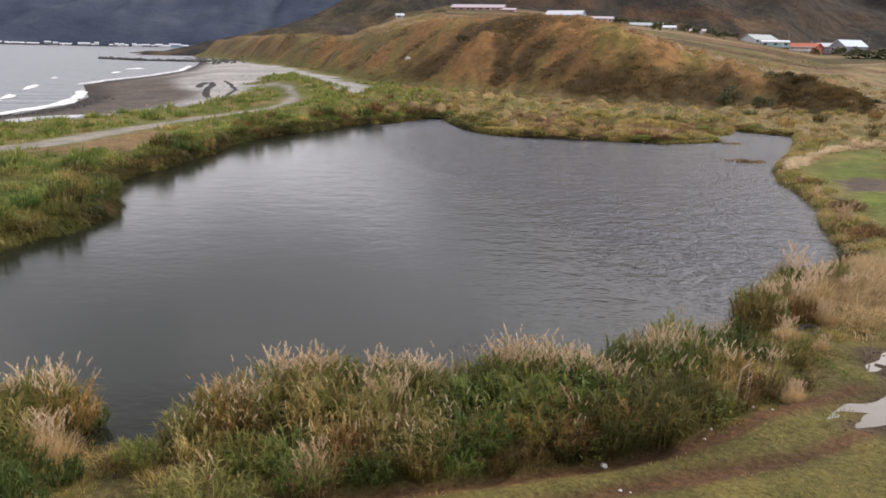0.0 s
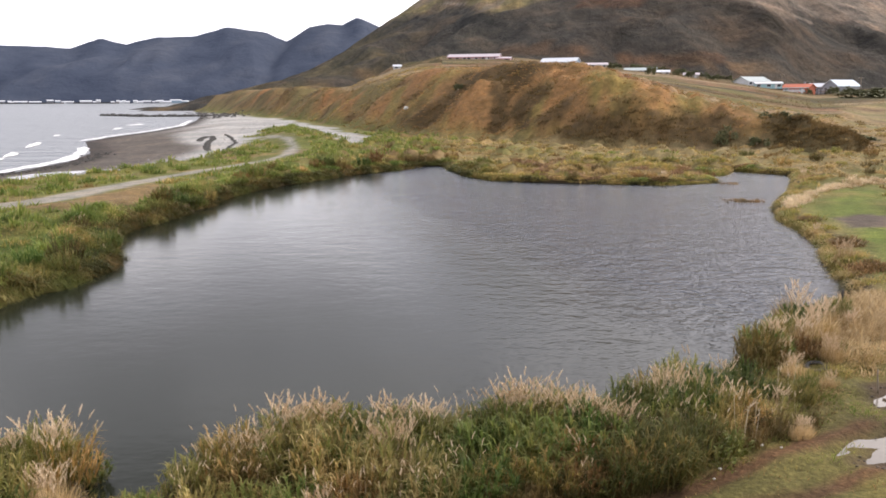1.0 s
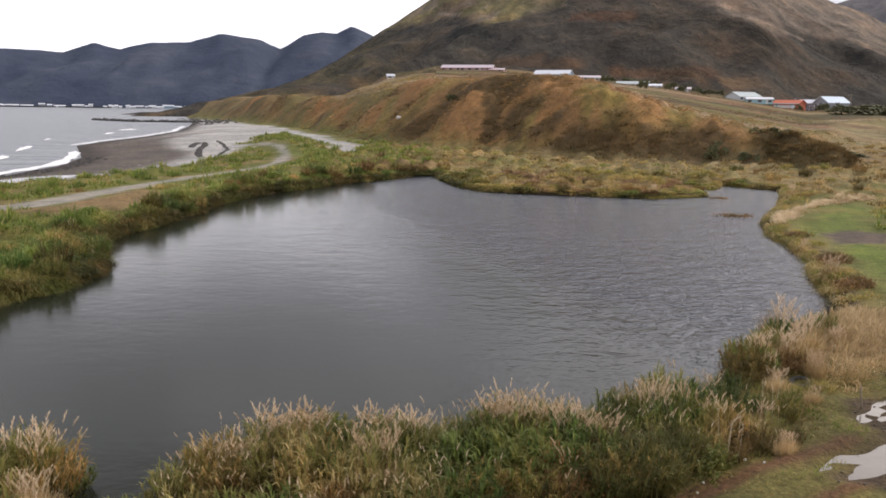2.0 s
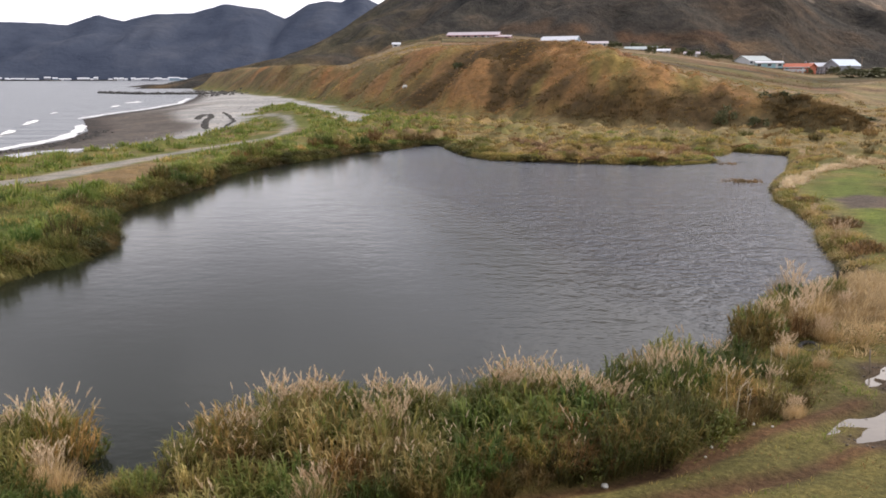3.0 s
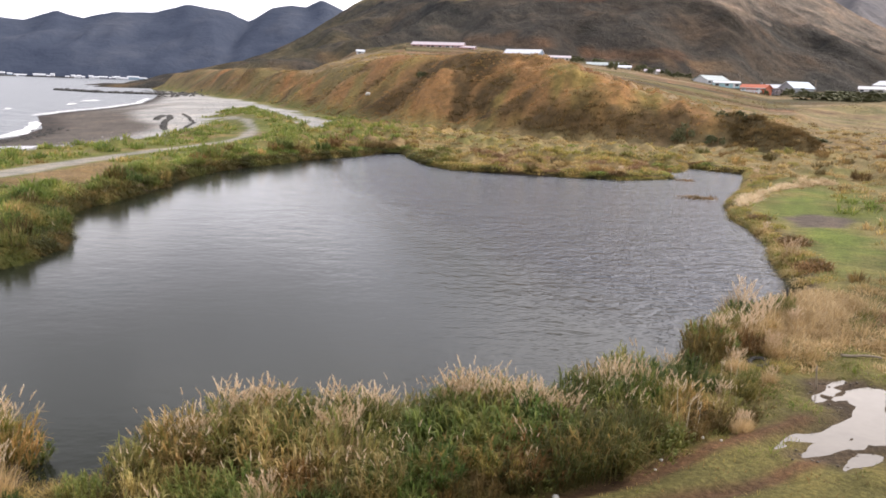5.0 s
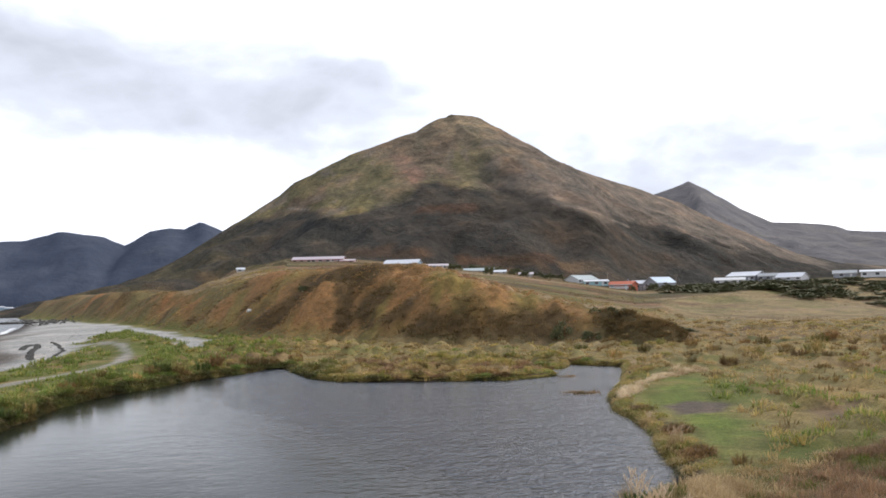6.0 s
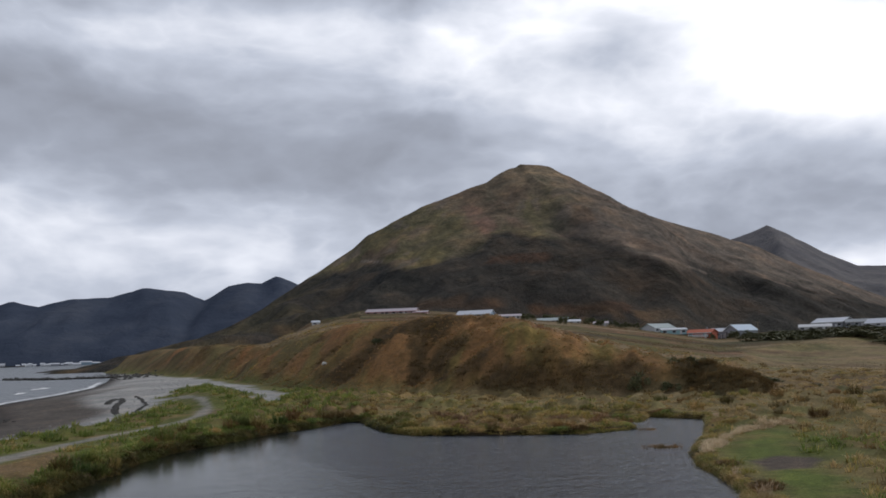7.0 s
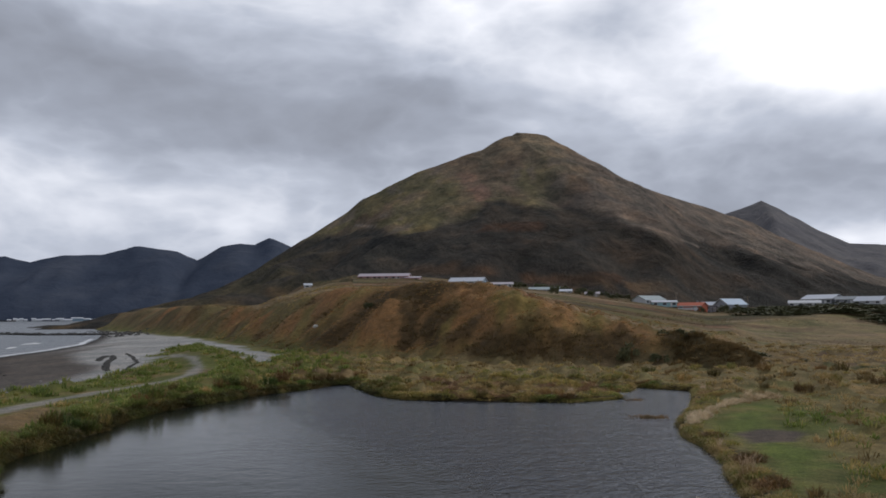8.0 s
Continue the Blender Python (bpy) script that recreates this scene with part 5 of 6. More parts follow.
# single seed heads standing among the bank's growth
px, py = rng.uniform(-9.5, 8.0, 2600), rng.uniform(10.8, 18.5, 2600)
dr, _, _, side = to_line(px, py, RUTS[0])
keep = (reach(px, py, POND) > 0.3) & ((side < 0) | (px < -3)) & (dr > 0.55) & (fbm(px, py, 1.5, 3, 86) > -0.05) & ((px < -6.9) | (px > -4.3)) & (rng.random(2600) < step(5.5, 2.5, px) + 0.15)
px, py = px[keep][:330], py[keep][:330]
v, f, a = plume_heads(rng, len(px), rng.uniform(0.62, 1.0, len(px)), 0.1, np.stack([px, py, heights(px, py)], 1), 0.62)
tagged(new("seed_heads", arrays_mesh("seed_heads", v, f, M_PLUME, True, a)), "pale nodding seed heads scattered over the near bank", "grass", kind="stuff")

# tall sedge round the pond
rng = np.random.default_rng(8)
px, py = rng.uniform(-24, 40, 60000), rng.uniform(24, 96, 60000)
d = reach(px, py, POND)
edge = fbm(px, py, 5.0, 3, 66)
keep = (d > -0.12) & (d < np.where((px > 13) & (py < 56), 0.95 + 0.7 * edge, 1.7 + 1.5 * edge)) & (to_line(px, py, TRAIL)[0] > 2.7) & clear_of(px, py) & ((py > 29.5) | (px < 5)) & (rng.random(60000) < 0.8)
px, py, d, edge = px[keep], py[keep], d[keep], edge[keep]
dist, luck = knolls(px, py, 2.2, 31)
tone = 0.75 * (luck - 0.5) + 0.5 * fbm(px, py, 6.0, 3, 67) + np.where(px < -10, 0.52, np.where(px < -3, 0.15, np.where(py > 62, -0.22, -0.24)))
tall = (1.22 - 0.86 * dist).clip(0.16, 1.15) * (0.85 + 0.4 * edge + 0.25 * (luck - 0.5)) * np.where(px < -10, 1.25, np.where(px < 0, 0.95, np.where(py > 62, 0.62, 0.72)))
# rim of the left bank takes a darker material, painting the undercut's shade
rim = (d < np.where(px > 5, 0.3, 0.60) + 0.3 * edge) & (luck > 0.08)
for where, low, material, label in ((rim & (px < 3), 0.60, M_WEED, "dark wet sedge overhanging the waterline"), (rim & (px >= 3) & ((px < 12) | (py > 68)), 0.40, M_MEADOW, "olive sedge overhanging the waterline"), (rim & (px >= 12) & (py <= 68), 0.45, M_STRAW, "straw-coloured sedge overhanging the waterline")):
    sward("sedge", label, 69, px[where], py[where], 34, np.maximum(low, 0.95 * tall[where]), 0.026 + 0.0004 * py[where], 1.0, 0.42, material, 2, 0.4)
px, py, d, edge, dist, luck, tone, tall = (q[~rim] for q in (px, py, d, edge, dist, luck, tone, tall))
for tag, where, material, label in (("sedge", tone > 0.06, M_GREEN, "dense green sedge along the pond bank"), ("sedge", (tone <= 0.06) & (tone > -0.20), M_MIXED, "mixed green and straw sedge along the pond bank"),
                                    ("sedge", (tone <= -0.20) & (tone > -0.36), M_BROWN, "withered brown sedge along the pond bank"), ("sedge", (tone <= -0.36) & (px < 5), M_MIXED, "straw-flecked sedge along the pond bank"), ("sedge", (tone <= -0.36) & (px >= 5), M_MEADOW, "olive-tan sedge along the pond bank")):
    sward(tag, label, 70 + len(label), px[where], py[where], 40, tall[where], 0.024 + 0.0004 * py[where], 0.95, 0.42, material, 2, 0.38)

# rank growth rooted in the wet foot of the banks, hanging over the water
ring = [p for p in POND if p[1] > 24]
leg = rng.integers(0, len(ring) - 1, 3400)
t, off = rng.random(3400), rng.uniform(-0.18, 0.22, 3400)
ex, ey = np.array([q[0] for q in ring]), np.array([q[1] for q in ring])
px, py = ex[leg] + t * (ex[leg + 1] - ex[leg]) + off, ey[leg] + t * (ey[leg + 1] - ey[leg]) + 0.5 * off
tint = fbm(px, py, 4.0, 3, 83)
ok = (np.abs(reach(px, py, POND)) < 0.3) & (tint > -0.35)
for where, material, label in ((ok & (tint > 0.05) & (px <= 3), M_MIXED, "olive sedge hanging over the water's edge"), (ok & (tint > -0.15) & (px > 3), M_MEADOW, "olive-tan sedge hanging over the water's edge"), (ok & (tint <= np.where(px > 3, -0.15, 0.05)), M_WEED, "dark weeds hanging over the water's edge")):
    sward("sedge", label, 130 + len(label), px[where], py[where], 24, 0.45 + 0.35 * rng.random(where.sum()), 0.022 + 0.0004 * py[where], 1.0, 0.34, material, 2, 0.42)

# tall growth on the spit, and a pale drift at the bend of the bank
px, py = rng.uniform(-1, 27, 2600), rng.uniform(68, 90, 2600)
keep = (reach(px, py, POND) > 0.1) & (py < 84 + 0.1 * px) & (rng.random(2600) < 0.8)
px, py = px[keep], py[keep]
dist, luck = knolls(px, py, 2.6, 32)
mix_in = luck + 0.35 * fbm(px, py, 6.0, 3, 70)
tall = (0.85 - 0.5 * dist).clip(0.2, 0.85) * (0.75 + 0.45 * luck)
front = step(2.6, 0.8, reach(px, py, POND))
mix_in = mix_in + 0.55 * front
for where, material, label in ((mix_in > 0.92, M_MIXED, "olive sedge along the front of the spit"), ((mix_in <= 0.92) & (mix_in > 0.6), M_MEADOW, "olive and straw sedge on the spit"), ((mix_in <= 0.6) & (mix_in > 0.36), M_RUSSET, "reddish withered growth on the spit"), (mix_in <= 0.36, M_STRAW, "bleached straw growth on the spit")):
    sward("spit_growth", label, 90 + len(material.name), px[where], py[where], 34, tall[where], 0.048, 0.85, 0.5, material, 2, 0.32)
STRIP = [(21.3, 50.6), (22.1, 52.5), (25.6, 57.6), (28.7, 61.7), (31.0, 63.3), (34.4, 65.8)]
px, py = rng.uniform(20, 36, 5200), rng.uniform(49, 68, 5200)
keep = (to_line(px, py, STRIP)[0] + 0.5 * fbm(px, py, 1.6, 2, 84) < 0.30) & (reach(px, py, POND) > 0.1)
sward("pale_grass", "narrow drift of pale bleached grass along the bank", 94, px[keep], py[keep], 26, 0.5 + 0.3 * rng.random(keep.sum()), 0.045, 0.9, 0.3, M_BLEACHED, 2, 0.3)

# rough meadow
px, py = rng.uniform(-52, 130, 90000), rng.uniform(22, 170, 90000)
db, _, _, sd = to_line(px, py, BLUFF)
tone, lump = fbm(px * np.where(py > 55, 0.4, 1.0), py, 7.0, 3, 71) - 0.10 * (px > 0) - 0.22 * step(8, 30, px), fbm(px, py, 3.0, 3, 72)
keep = clear_of(px, py) & (reach(px, py, POND) > 0.9) & ((sd > 0) | (px > 60)) & (reach(px, py, LAWN) > 0.3) & (rng.random(90000) < (0.42 + 0.35 * lump) * np.clip(1.5 - py / 150, 0.35, 1)) & (px > -0.62 * py - 6) & (px < 0.85 * py + 4) & ~((px < 24) & (py < 29.5) & (px > 5))
px, py, tone, lump = px[keep], py[keep], tone[keep], lump[keep]
dist, luck = knolls(px, py, 2.6, 32)
near_in = dist < 0.78 + 0.25 * rng.random(len(px))
px, py, tone, lump, dist, luck = px[near_in], py[near_in], tone[near_in], lump[near_in], dist[near_in], luck[near_in]
tone = 0.6 * tone + 1.0 * (luck - 0.5) + 0.6 * step(-4.0, -14.0, px) + 0.22 * step(20, 26, px) * step(66, 56, py) - 0.40 * step(45, 70, py) * step(-8, 8, px)
tall = (0.80 - 0.45 * dist).clip(0.16, 0.85) * (0.7 + 0.6 * luck + 0.2 * (px < 0)) * (1 - 0.35 * step(50, 68, py) * step(-6, 4, px))
for where, material, label in ((tone > 0.22, M_GREEN, "green meadow grass on the flat"), ((tone <= 0.22) & (tone > -0.12), M_MEADOW, "olive and straw meadow grass on the flat"), ((tone <= -0.12) & (tone > -0.34), M_RUST, "rusty withered grass on the flat"), (tone <= -0.34, M_STRAW, "bleached straw grass on the flat")):
    sward("meadow_grass", label, 80 + len(label), px[where], py[where], 15, tall[where], 0.030 + 0.0009 * py[where], 0.85, 0.28 + 0.003 * py[where], material, 2)

# thick green growth on the nearest part of the far bank
px, py = rng.uniform(-46, -12, 9000), rng.uniform(24, 62, 9000)
lump = fbm(px, py, 2.6, 3, 73)
keep = clear_of(px, py, 2.7) & (reach(px, py, POND) > 0.4) & (px > -0.66 * py - 2) & (rng.random(9000) < 0.55 + 0.5 * lump)
px, py, lump = px[keep], py[keep], lump[keep]
for where, material, label in ((lump > 0.08, M_RANK, "thick dark green growth on the bank"), ((lump <= 0.08) & (lump > -0.12), M_GREEN, "thick green grass mounds on the bank"), (lump <= -0.12, M_MEADOW, "olive rough grass on the bank")):
    sward("bank_grass", label, 85 + len(material.name), px[where], py[where], 26, np.clip(0.36 + 0.5 * lump[where], 0.15, 0.8) * step(1.5, 9.0, to_line(px[where], py[where], TRAIL)[0]).clip(0.3, 1), 0.026, 0.9, 0.45, material, 2, 0.38)

# short turf on the lawn and beside the ruts
px, py = rng.uniform(-9, 32, 70000), rng.uniform(9.5, 58, 70000)
dr = np.minimum(to_line(px, py, RUTS[0])[0], to_line(px, py, RUTS[1])[0])
keep = (reach(px, py, POND) > 0.3) & (dr + 0.15 * fbm(px, py, 0.6, 2, 75) > 0.36) & (reach(px, py, PUDDLE) + 0.4 * fbm(px, py, 1.0, 2, 76) > 0.45) & (reach(px, py, MUD) > 0.1) & ((py < 24) | (reach(px, py, LAWN) < 0.5))
px, py = px[keep], py[keep]
on_lawn = py > 24
sward("lawn_turf", "short bright green lawn between the bank and the mud", 92, px[on_lawn], py[on_lawn], 7, 0.10 + 0.05 * fbm(px[on_lawn], py[on_lawn], 1.5, 3, 77), 0.030, 0.75, 0.2, M_SWARD, 1)
px, py = px[~on_lawn], py[~on_lawn]
sward("short_turf", "short green turf beside the wheel track", 91, px, py, 6, 0.10 + 0.07 * fbm(px, py, 0.8, 3, 77), 0.014 + 0.0005 * py, 0.75, 0.12, M_LAWN, 1)

# rough mixed growth between the pond, the puddle and the lawn
rng = np.random.default_rng(44)
px, py = rng.uniform(6.2, 34, 16000), rng.uniform(15.0, 36, 16000)
d, a1, a2 = reach(px, py, POND), fbm(px, py, 2.2, 3, 64), fbm(px, py, 5.0, 3, 65)
dr = np.minimum(to_line(px, py, RUTS[0])[0], to_line(px, py, RUTS[1])[0])
wet = reach(px, py, PUDDLE)
dist, luck = knolls(px, py, 1.0, 35)
keep = (d > 0.1) & (dr > 0.75 + 0.3 * a1) & (wet > 0.5 + 0.3 * a1) & (py > 15.2 + 0.9 * np.maximum(px - 7.5, 0)) | (d > 0.1) & (py > 18.8 + 0.16 * (px - 10)) & (wet > 0.6)
keep &= (py < 26.5 + 0.42 * (px - 11)) & (dr > 0.6) & (reach(px, py, LAWN) > -0.3) & (np.hypot(px - 12.1, py - 20.3) > 0.85) & (np.hypot(px - 8.9, py - 19.6) > 0.75) & (rng.random(16000) < 0.75 * np.clip(1.4 - 0.75 * dist, 0.12, 1))
px, py, a1, a2, wet, dist, luck = px[keep], py[keep], a1[keep], a2[keep], wet[keep], dist[keep], luck[keep]
red = step(12.6, 14.6, px - 0.25 * (py - 20) + 1.2 * a2) * step(-0.3, 0.3, py - 19.2 - 0.30 * (px - 13)) * step(5.0, 3.0, py - 20.5 - 0.62 * (px - 13))
tall = (0.48 - 0.26 * dist) * (0.5 + 0.7 * luck) * np.clip(wet / 1.2, 0.35, 1) * (1 + 0.75 * red)
pick = luck + 0.5 * a1
is_red = (red > 0.35 + 0.5 * (luck - 0.5)) & (luck > 0.22)
for where, material, label in ((is_red, M_RUSSET, "tall reddish-brown dead weeds beyond the puddle"), (~is_red & (pick > 0.42) & (luck < 0.74), M_STRAW, "straw-coloured rough grass near the pond"), (~is_red & (pick > 0.42) & (luck >= 0.74), M_GOLD, "pale golden rough grass near the pond"), (~is_red & (pick <= 0.42) & (pick > 0.32), M_RUST, "rusty withered weeds near the pond"), (~is_red & (pick <= 0.32), M_LAWN, "green rough grass near the pond")):
    sward("rough_grass", label, 100 + len(label), px[where], py[where], 17, tall[where], 0.025, 0.9, 0.34, material, 2)
t = rng.random(420)
px, py = 10.2 + 4.4 * t + rng.normal(0, 0.7, 420), 22.0 + 4.6 * t + rng.normal(0, 0.65, 420)
keep = reach(px, py, POND) > 0.2
sward("pale_grass", "pale golden grass drift at the corner of the pond", 93, px[keep], py[keep], 32, 0.4 + 0.4 * rng.random(keep.sum()), 0.018, 0.9, 0.35, M_GOLD, 2, 0.25)

# short bleached growth on the worn strip beside the trail
px, py = rng.uniform(-28, -14, 5000), rng.uniform(36, 72, 5000)
keep = (reach(px, py, DRY) < 0.8) & (to_line(px, py, TRAIL)[0] > 1.3) & (reach(px, py, POND) > 0.5)
sward("dry_turf", "short bleached turf on the worn strip beside the trail", 121, px[keep], py[keep], 8, 0.10 + 0.08 * rng.random(keep.sum()), 0.03, 0.8, 0.3, M_STRAW, 1)

px, py = rng.uniform(9.2, 13.4, 420), rng.uniform(20.3, 24.0, 420)
keep = (reach(px, py, POND) > 0.5) & (np.hypot(px - 12.1, py - 20.4) > 0.8) & (fbm(px, py, 1.2, 2, 81) > -0.25)
sward("pale_grass", "pale flattened grass between the tyre and the log", 96, px[keep], py[keep], 26, 0.18 + 0.3 * rng.random(keep.sum()), 0.017, 1.0, 0.32, M_GOLD, 2, 0.25)

# low tufts over the trodden ground
px, py = rng.uniform(-4, 24, 12000), rng.uniform(9.8, 22, 12000)
dr = np.minimum(to_line(px, py, RUTS[0])[0], to_line(px, py, RUTS[1])[0])
a1 = fbm(px, py, 1.6, 3, 68)
keep = (dr + 0.25 * a1 > 0.30) & (reach(px, py, PUDDLE) + 0.3 * a1 > 0.30) & (reach(px, py, POND) > 1.0) & (rng.random(12000) < 0.5 + 0.5 * a1)
px, py, a1 = px[keep], py[keep], a1[keep]
for where, material, label in ((a1 > 0.15, M_GREEN, "low green tufts on the trodden ground"), ((a1 <= 0.15) & (a1 > -0.1), M_MEADOW, "low straw tufts on the trodden ground"), (a1 <= -0.1, M_BROWN, "low brown tufts on the trodden ground")):
    sward("low_tufts", label, 110 + len(material.name), px[where], py[where], 8, 0.14 + 0.12 * np.abs(a1[where]), 0.016, 0.8, 0.2, material, 2)

# low growth on the bluff
px, py = rng.uniform(-120, 62, 80000), rng.uniform(98, 400, 80000)
db, seg, t, sd = to_line(px, py, BLUFF)
keep = (sd < 0) & (db < 36) & (db > 0.5) & (rng.random(80000) < np.clip(130.0 / py, 0, 1))
px, py, db = px[keep], py[keep], db[keep]
dark = (hollow(px, py) + 0.35 * rng.random(len(px)) > 0.5) & (py < 260)
sward("heather", "dark brown heather in the hollows of the bluff", 97, px[dark], py[dark], 16, np.clip(0.6 + 0.5 * fbm(px[dark], py[dark], 6.0, 3, 78), 0.25, 1.2), 0.14, 0.7, 0.7, M_HEATH, 1)
px, py = px[~dark], py[~dark]
beyond = py + 40 * fbm(px, py, 9.0, 3, 85) > 205
for where, material, label in ((~beyond, M_SLOPE, "rust-brown and olive growth covering the bluff"), (beyond & (fbm(px, py, 14.0, 3, 87) > 0.0), M_RUST, "brown growth covering the far end of the bluff"), (beyond & (fbm(px, py, 14.0, 3, 87) <= 0.0), M_MIXED, "olive growth covering the far end of the bluff")):
    sward("hillside_scrub", label, 95, px[where], py[where], 9, np.clip(0.30 + 0.35 * fbm(px[where], py[where], 6.0, 3, 78), 0.10, 0.8), 0.12 + 0.0004 * py[where], 1.0, 0.6, material, 1)

px, py = rng.uniform(40, 55, 1500), rng.uniform(99, 111, 1500)
keep = np.hypot((px - 47.3) / 6.3, (py - 104.8) / 4.6) + 0.2 * fbm(px, py, 2.0, 2, 82) < 1.0
sward("heather", "dark brown heather covering the low mound", 98, px[keep], py[keep], 16, 0.45 + 0.25 * rng.random(keep.sum()), 0.10, 0.8, 0.5, M_HEATH, 1)

# scrub over the terrace
px, py = rng.uniform(-60, 340, 60000), rng.uniform(110, 430, 60000)
up, hc, w = bluff(px, py)
patchy = fbm(px, py, 22.0, 3, 79)
keep = ((up > w * 0.8) | (px > 45) & (py > 125)) & (px < 0.86 * py) & (patchy + 0.5 * rng.random(60000) > 0.15)
px, py, patchy = px[keep], py[keep], patchy[keep]
sward("terrace_scrub", "brown and olive tufts over the terrace", 96, px, py, 5, np.clip(0.25 + 0.5 * patchy, 0.12, 0.8), 0.12 + 0.0005 * py, 1.0, 1.0, M_TERRACE, 1)

# weeds standing in the pond
px, py = np.concatenate([rng.normal(21.0, 0.75, 40), rng.normal(24.0, 0.4, 14)]), np.concatenate([rng.normal(57.3, 0.55, 40), rng.normal(69.6, 0.3, 14)])
rngw = np.random.default_rng(99)
base = np.stack([np.repeat(px, 14) + rngw.normal(0, 0.2, 54 * 14), np.repeat(py, 14) + rngw.normal(0, 0.2, 54 * 14), np.full(54 * 14, -0.12)], 1)
v, f, a = blades(rngw, base, rngw.uniform(0.15, 0.36, 54 * 14), np.full(54 * 14, 0.05), rngw.uniform(0.2, 0.9, 54 * 14), rngw.uniform(0, 6.28, 54 * 14), 2)
tagged(new("water_weed", arrays_mesh("water_weed", v, f, M_BROWN, True, a)), "brown weed patches breaking the pond surface", "water plants", kind="stuff")


# ---------- houses on the terrace ----------
def at(az, dist):
    """A spot by its bearing in degrees and distance."""
    return dist * math.sin(radians(az)), dist * math.cos(radians(az))


def house(label, az, dist, w, d, h, rise, turn, wall_mat, roof_mat, windows=3, along=True, chimney=False, door=True, lift=0.0, name="house", trim=None, porch=False):
    """A house with its front at -y: walls with gables, roof slabs, windows and a door. along: the ridge runs along the front."""
    x, y = at(az, dist)
    h, rise = h * 0.85, rise * 0.9
    top = tagged(new(name), label, "house", "houses on the terrace")
    z = float(min(heights([x - w / 3, x + w / 3, x, x], [y, y, y - d / 3, y + d / 3]))) + lift
    top.matrix_world = pose(x, y, z, 0, 0, turn)
    W, D = w / 2, d / 2
    bm = bmesh.new()
    box(bm, -W, W, -D, D, -1.5, h)
    if along:
        ring = [((-W, -D, h), (-W, D, h), (-W, 0, h + rise)), ((W, -D, h), (W, D, h), (W, 0, h + rise))]
    else:
        ring = [((-W, -D, h), (W, -D, h), (0, -D, h + rise)), ((-W, D, h), (W, D, h), (0, D, h + rise))]
    for tri in ring:
        bm.faces.new([bm.verts.new(p) for p in tri])
    part("wall", bm, wall_mat, top)
    o, th = 0.45, 0.16
    for s in (-1, 1):
        bm = bmesh.new()
        if along:
            e = rise / D
            a = [(-W - o, s * (D + o), h - o * e), (W + o, s * (D + o), h - o * e), (W + o, 0, h + rise), (-W - o, 0, h + rise)]
        else:
            e = rise / W
            a = [(s * (W + o), -D - o, h - o * e), (s * (W + o), D + o, h - o * e), (0, D + o, h + rise), (0, -D - o, h + rise)]
        lo = [bm.verts.new((p[0], p[1], p[2] + 0.02)) for p in a]
        hi = [bm.verts.new((p[0], p[1], p[2] + 0.02 + th)) for p in a]
        bm.faces.new(lo), bm.faces.new(hi)
        for i in range(4):
            bm.faces.new((lo[i], lo[(i + 1) % 4], hi[(i + 1) % 4], hi[i]))
        bmesh.ops.recalc_face_normals(bm, faces=bm.faces[:])
        part("roof", bm, roof_mat, top)
    for i in range(windows):
        cx = -W + w * (i + 0.5 + 0.15 * ((i * 7) % 3 - 1)) / windows
        wd, ht = min(1.5, w / windows * 0.5), min(1.1, h * 0.45)
        sill = h * 0.42
        bm = bmesh.new()
        for x0, x1, z0, z1 in ((cx - wd / 2 - 0.1, cx - wd / 2, sill - 0.1, sill + ht + 0.1), (cx + wd / 2, cx + wd / 2 + 0.1, sill - 0.1, sill + ht + 0.1), (cx - wd / 2, cx + wd / 2, sill - 0.1, sill), (cx - wd / 2, cx + wd / 2, sill + ht, sill + ht + 0.1)):
            box(bm, x0, x1, -D - 0.06, -D + 0.02, z0, z1)
        win = part("window", bm, M_TRIM, top)
        bm = bmesh.new()
        box(bm, cx - wd / 2, cx + wd / 2, -D - 0.03, -D + 0.02, sill, sill + ht)
        part("pane", bm, M_PANE, win)
    # eaves boards, a footing of dark block and, where it has one, a porch
    bm = bmesh.new()
    if along:
        box(bm, -W - o, W + o, -D - o - 0.09, -D - o - 0.004, h - o * rise / D - 0.16, h - o * rise / D + 0.14)
    else:
        for t in (-1, 1):
            vs = [bm.verts.new(q) for q in ((t * (W + o), -D - o - 0.08, h - o * rise / W - 0.12), (0, -D - o - 0.08, h + rise - 0.12), (0, -D - o - 0.08, h + rise + 0.2), (t * (W + o), -D - o - 0.08, h - o * rise / W + 0.2))]
            bm.faces.new(vs if t < 0 else vs[::-1])
            bmesh.ops.solidify(bm, geom=bm.faces[-1:], thickness=0.06)
    part("eaves_board", bm, trim or M_TRIM, top)
    bm = bmesh.new()
    box(bm, -W - 0.06, W + 0.06, -D - 0.06, -D - 0.004, -1.4, 0.22)
    part("footing", bm, M_ROCK, top)
    if porch:
        bm = bmesh.new()
        box(bm, -W, W, -D - 2.2, -D - 0.07, 0.75, 0.95)
        part("porch_deck", bm, M_WOOD, top)
        for i in range(4):
            bm = bmesh.new()
            cx = -W + 0.15 + (w - 0.3) * i / 3
            box(bm, cx - 0.08, cx + 0.08, -D - 2.15, -D - 1.99, -1.4, 1.8)
            part("porch_post", bm, M_TRIM, top)
        bm = bmesh.new()
        box(bm, -W, W, -D - 2.14, -D - 2.04, 1.74, 1.84)
        part("porch_rail", bm, M_TRIM, top)
    if door:
        bm = bmesh.new()
        cx = W * 0.55
        box(bm, cx - 0.45, cx + 0.45, -D - 0.05, -D + 0.02, -0.1, min(2.0, h - 0.2))
        part("door", bm, M_TRIM, top)
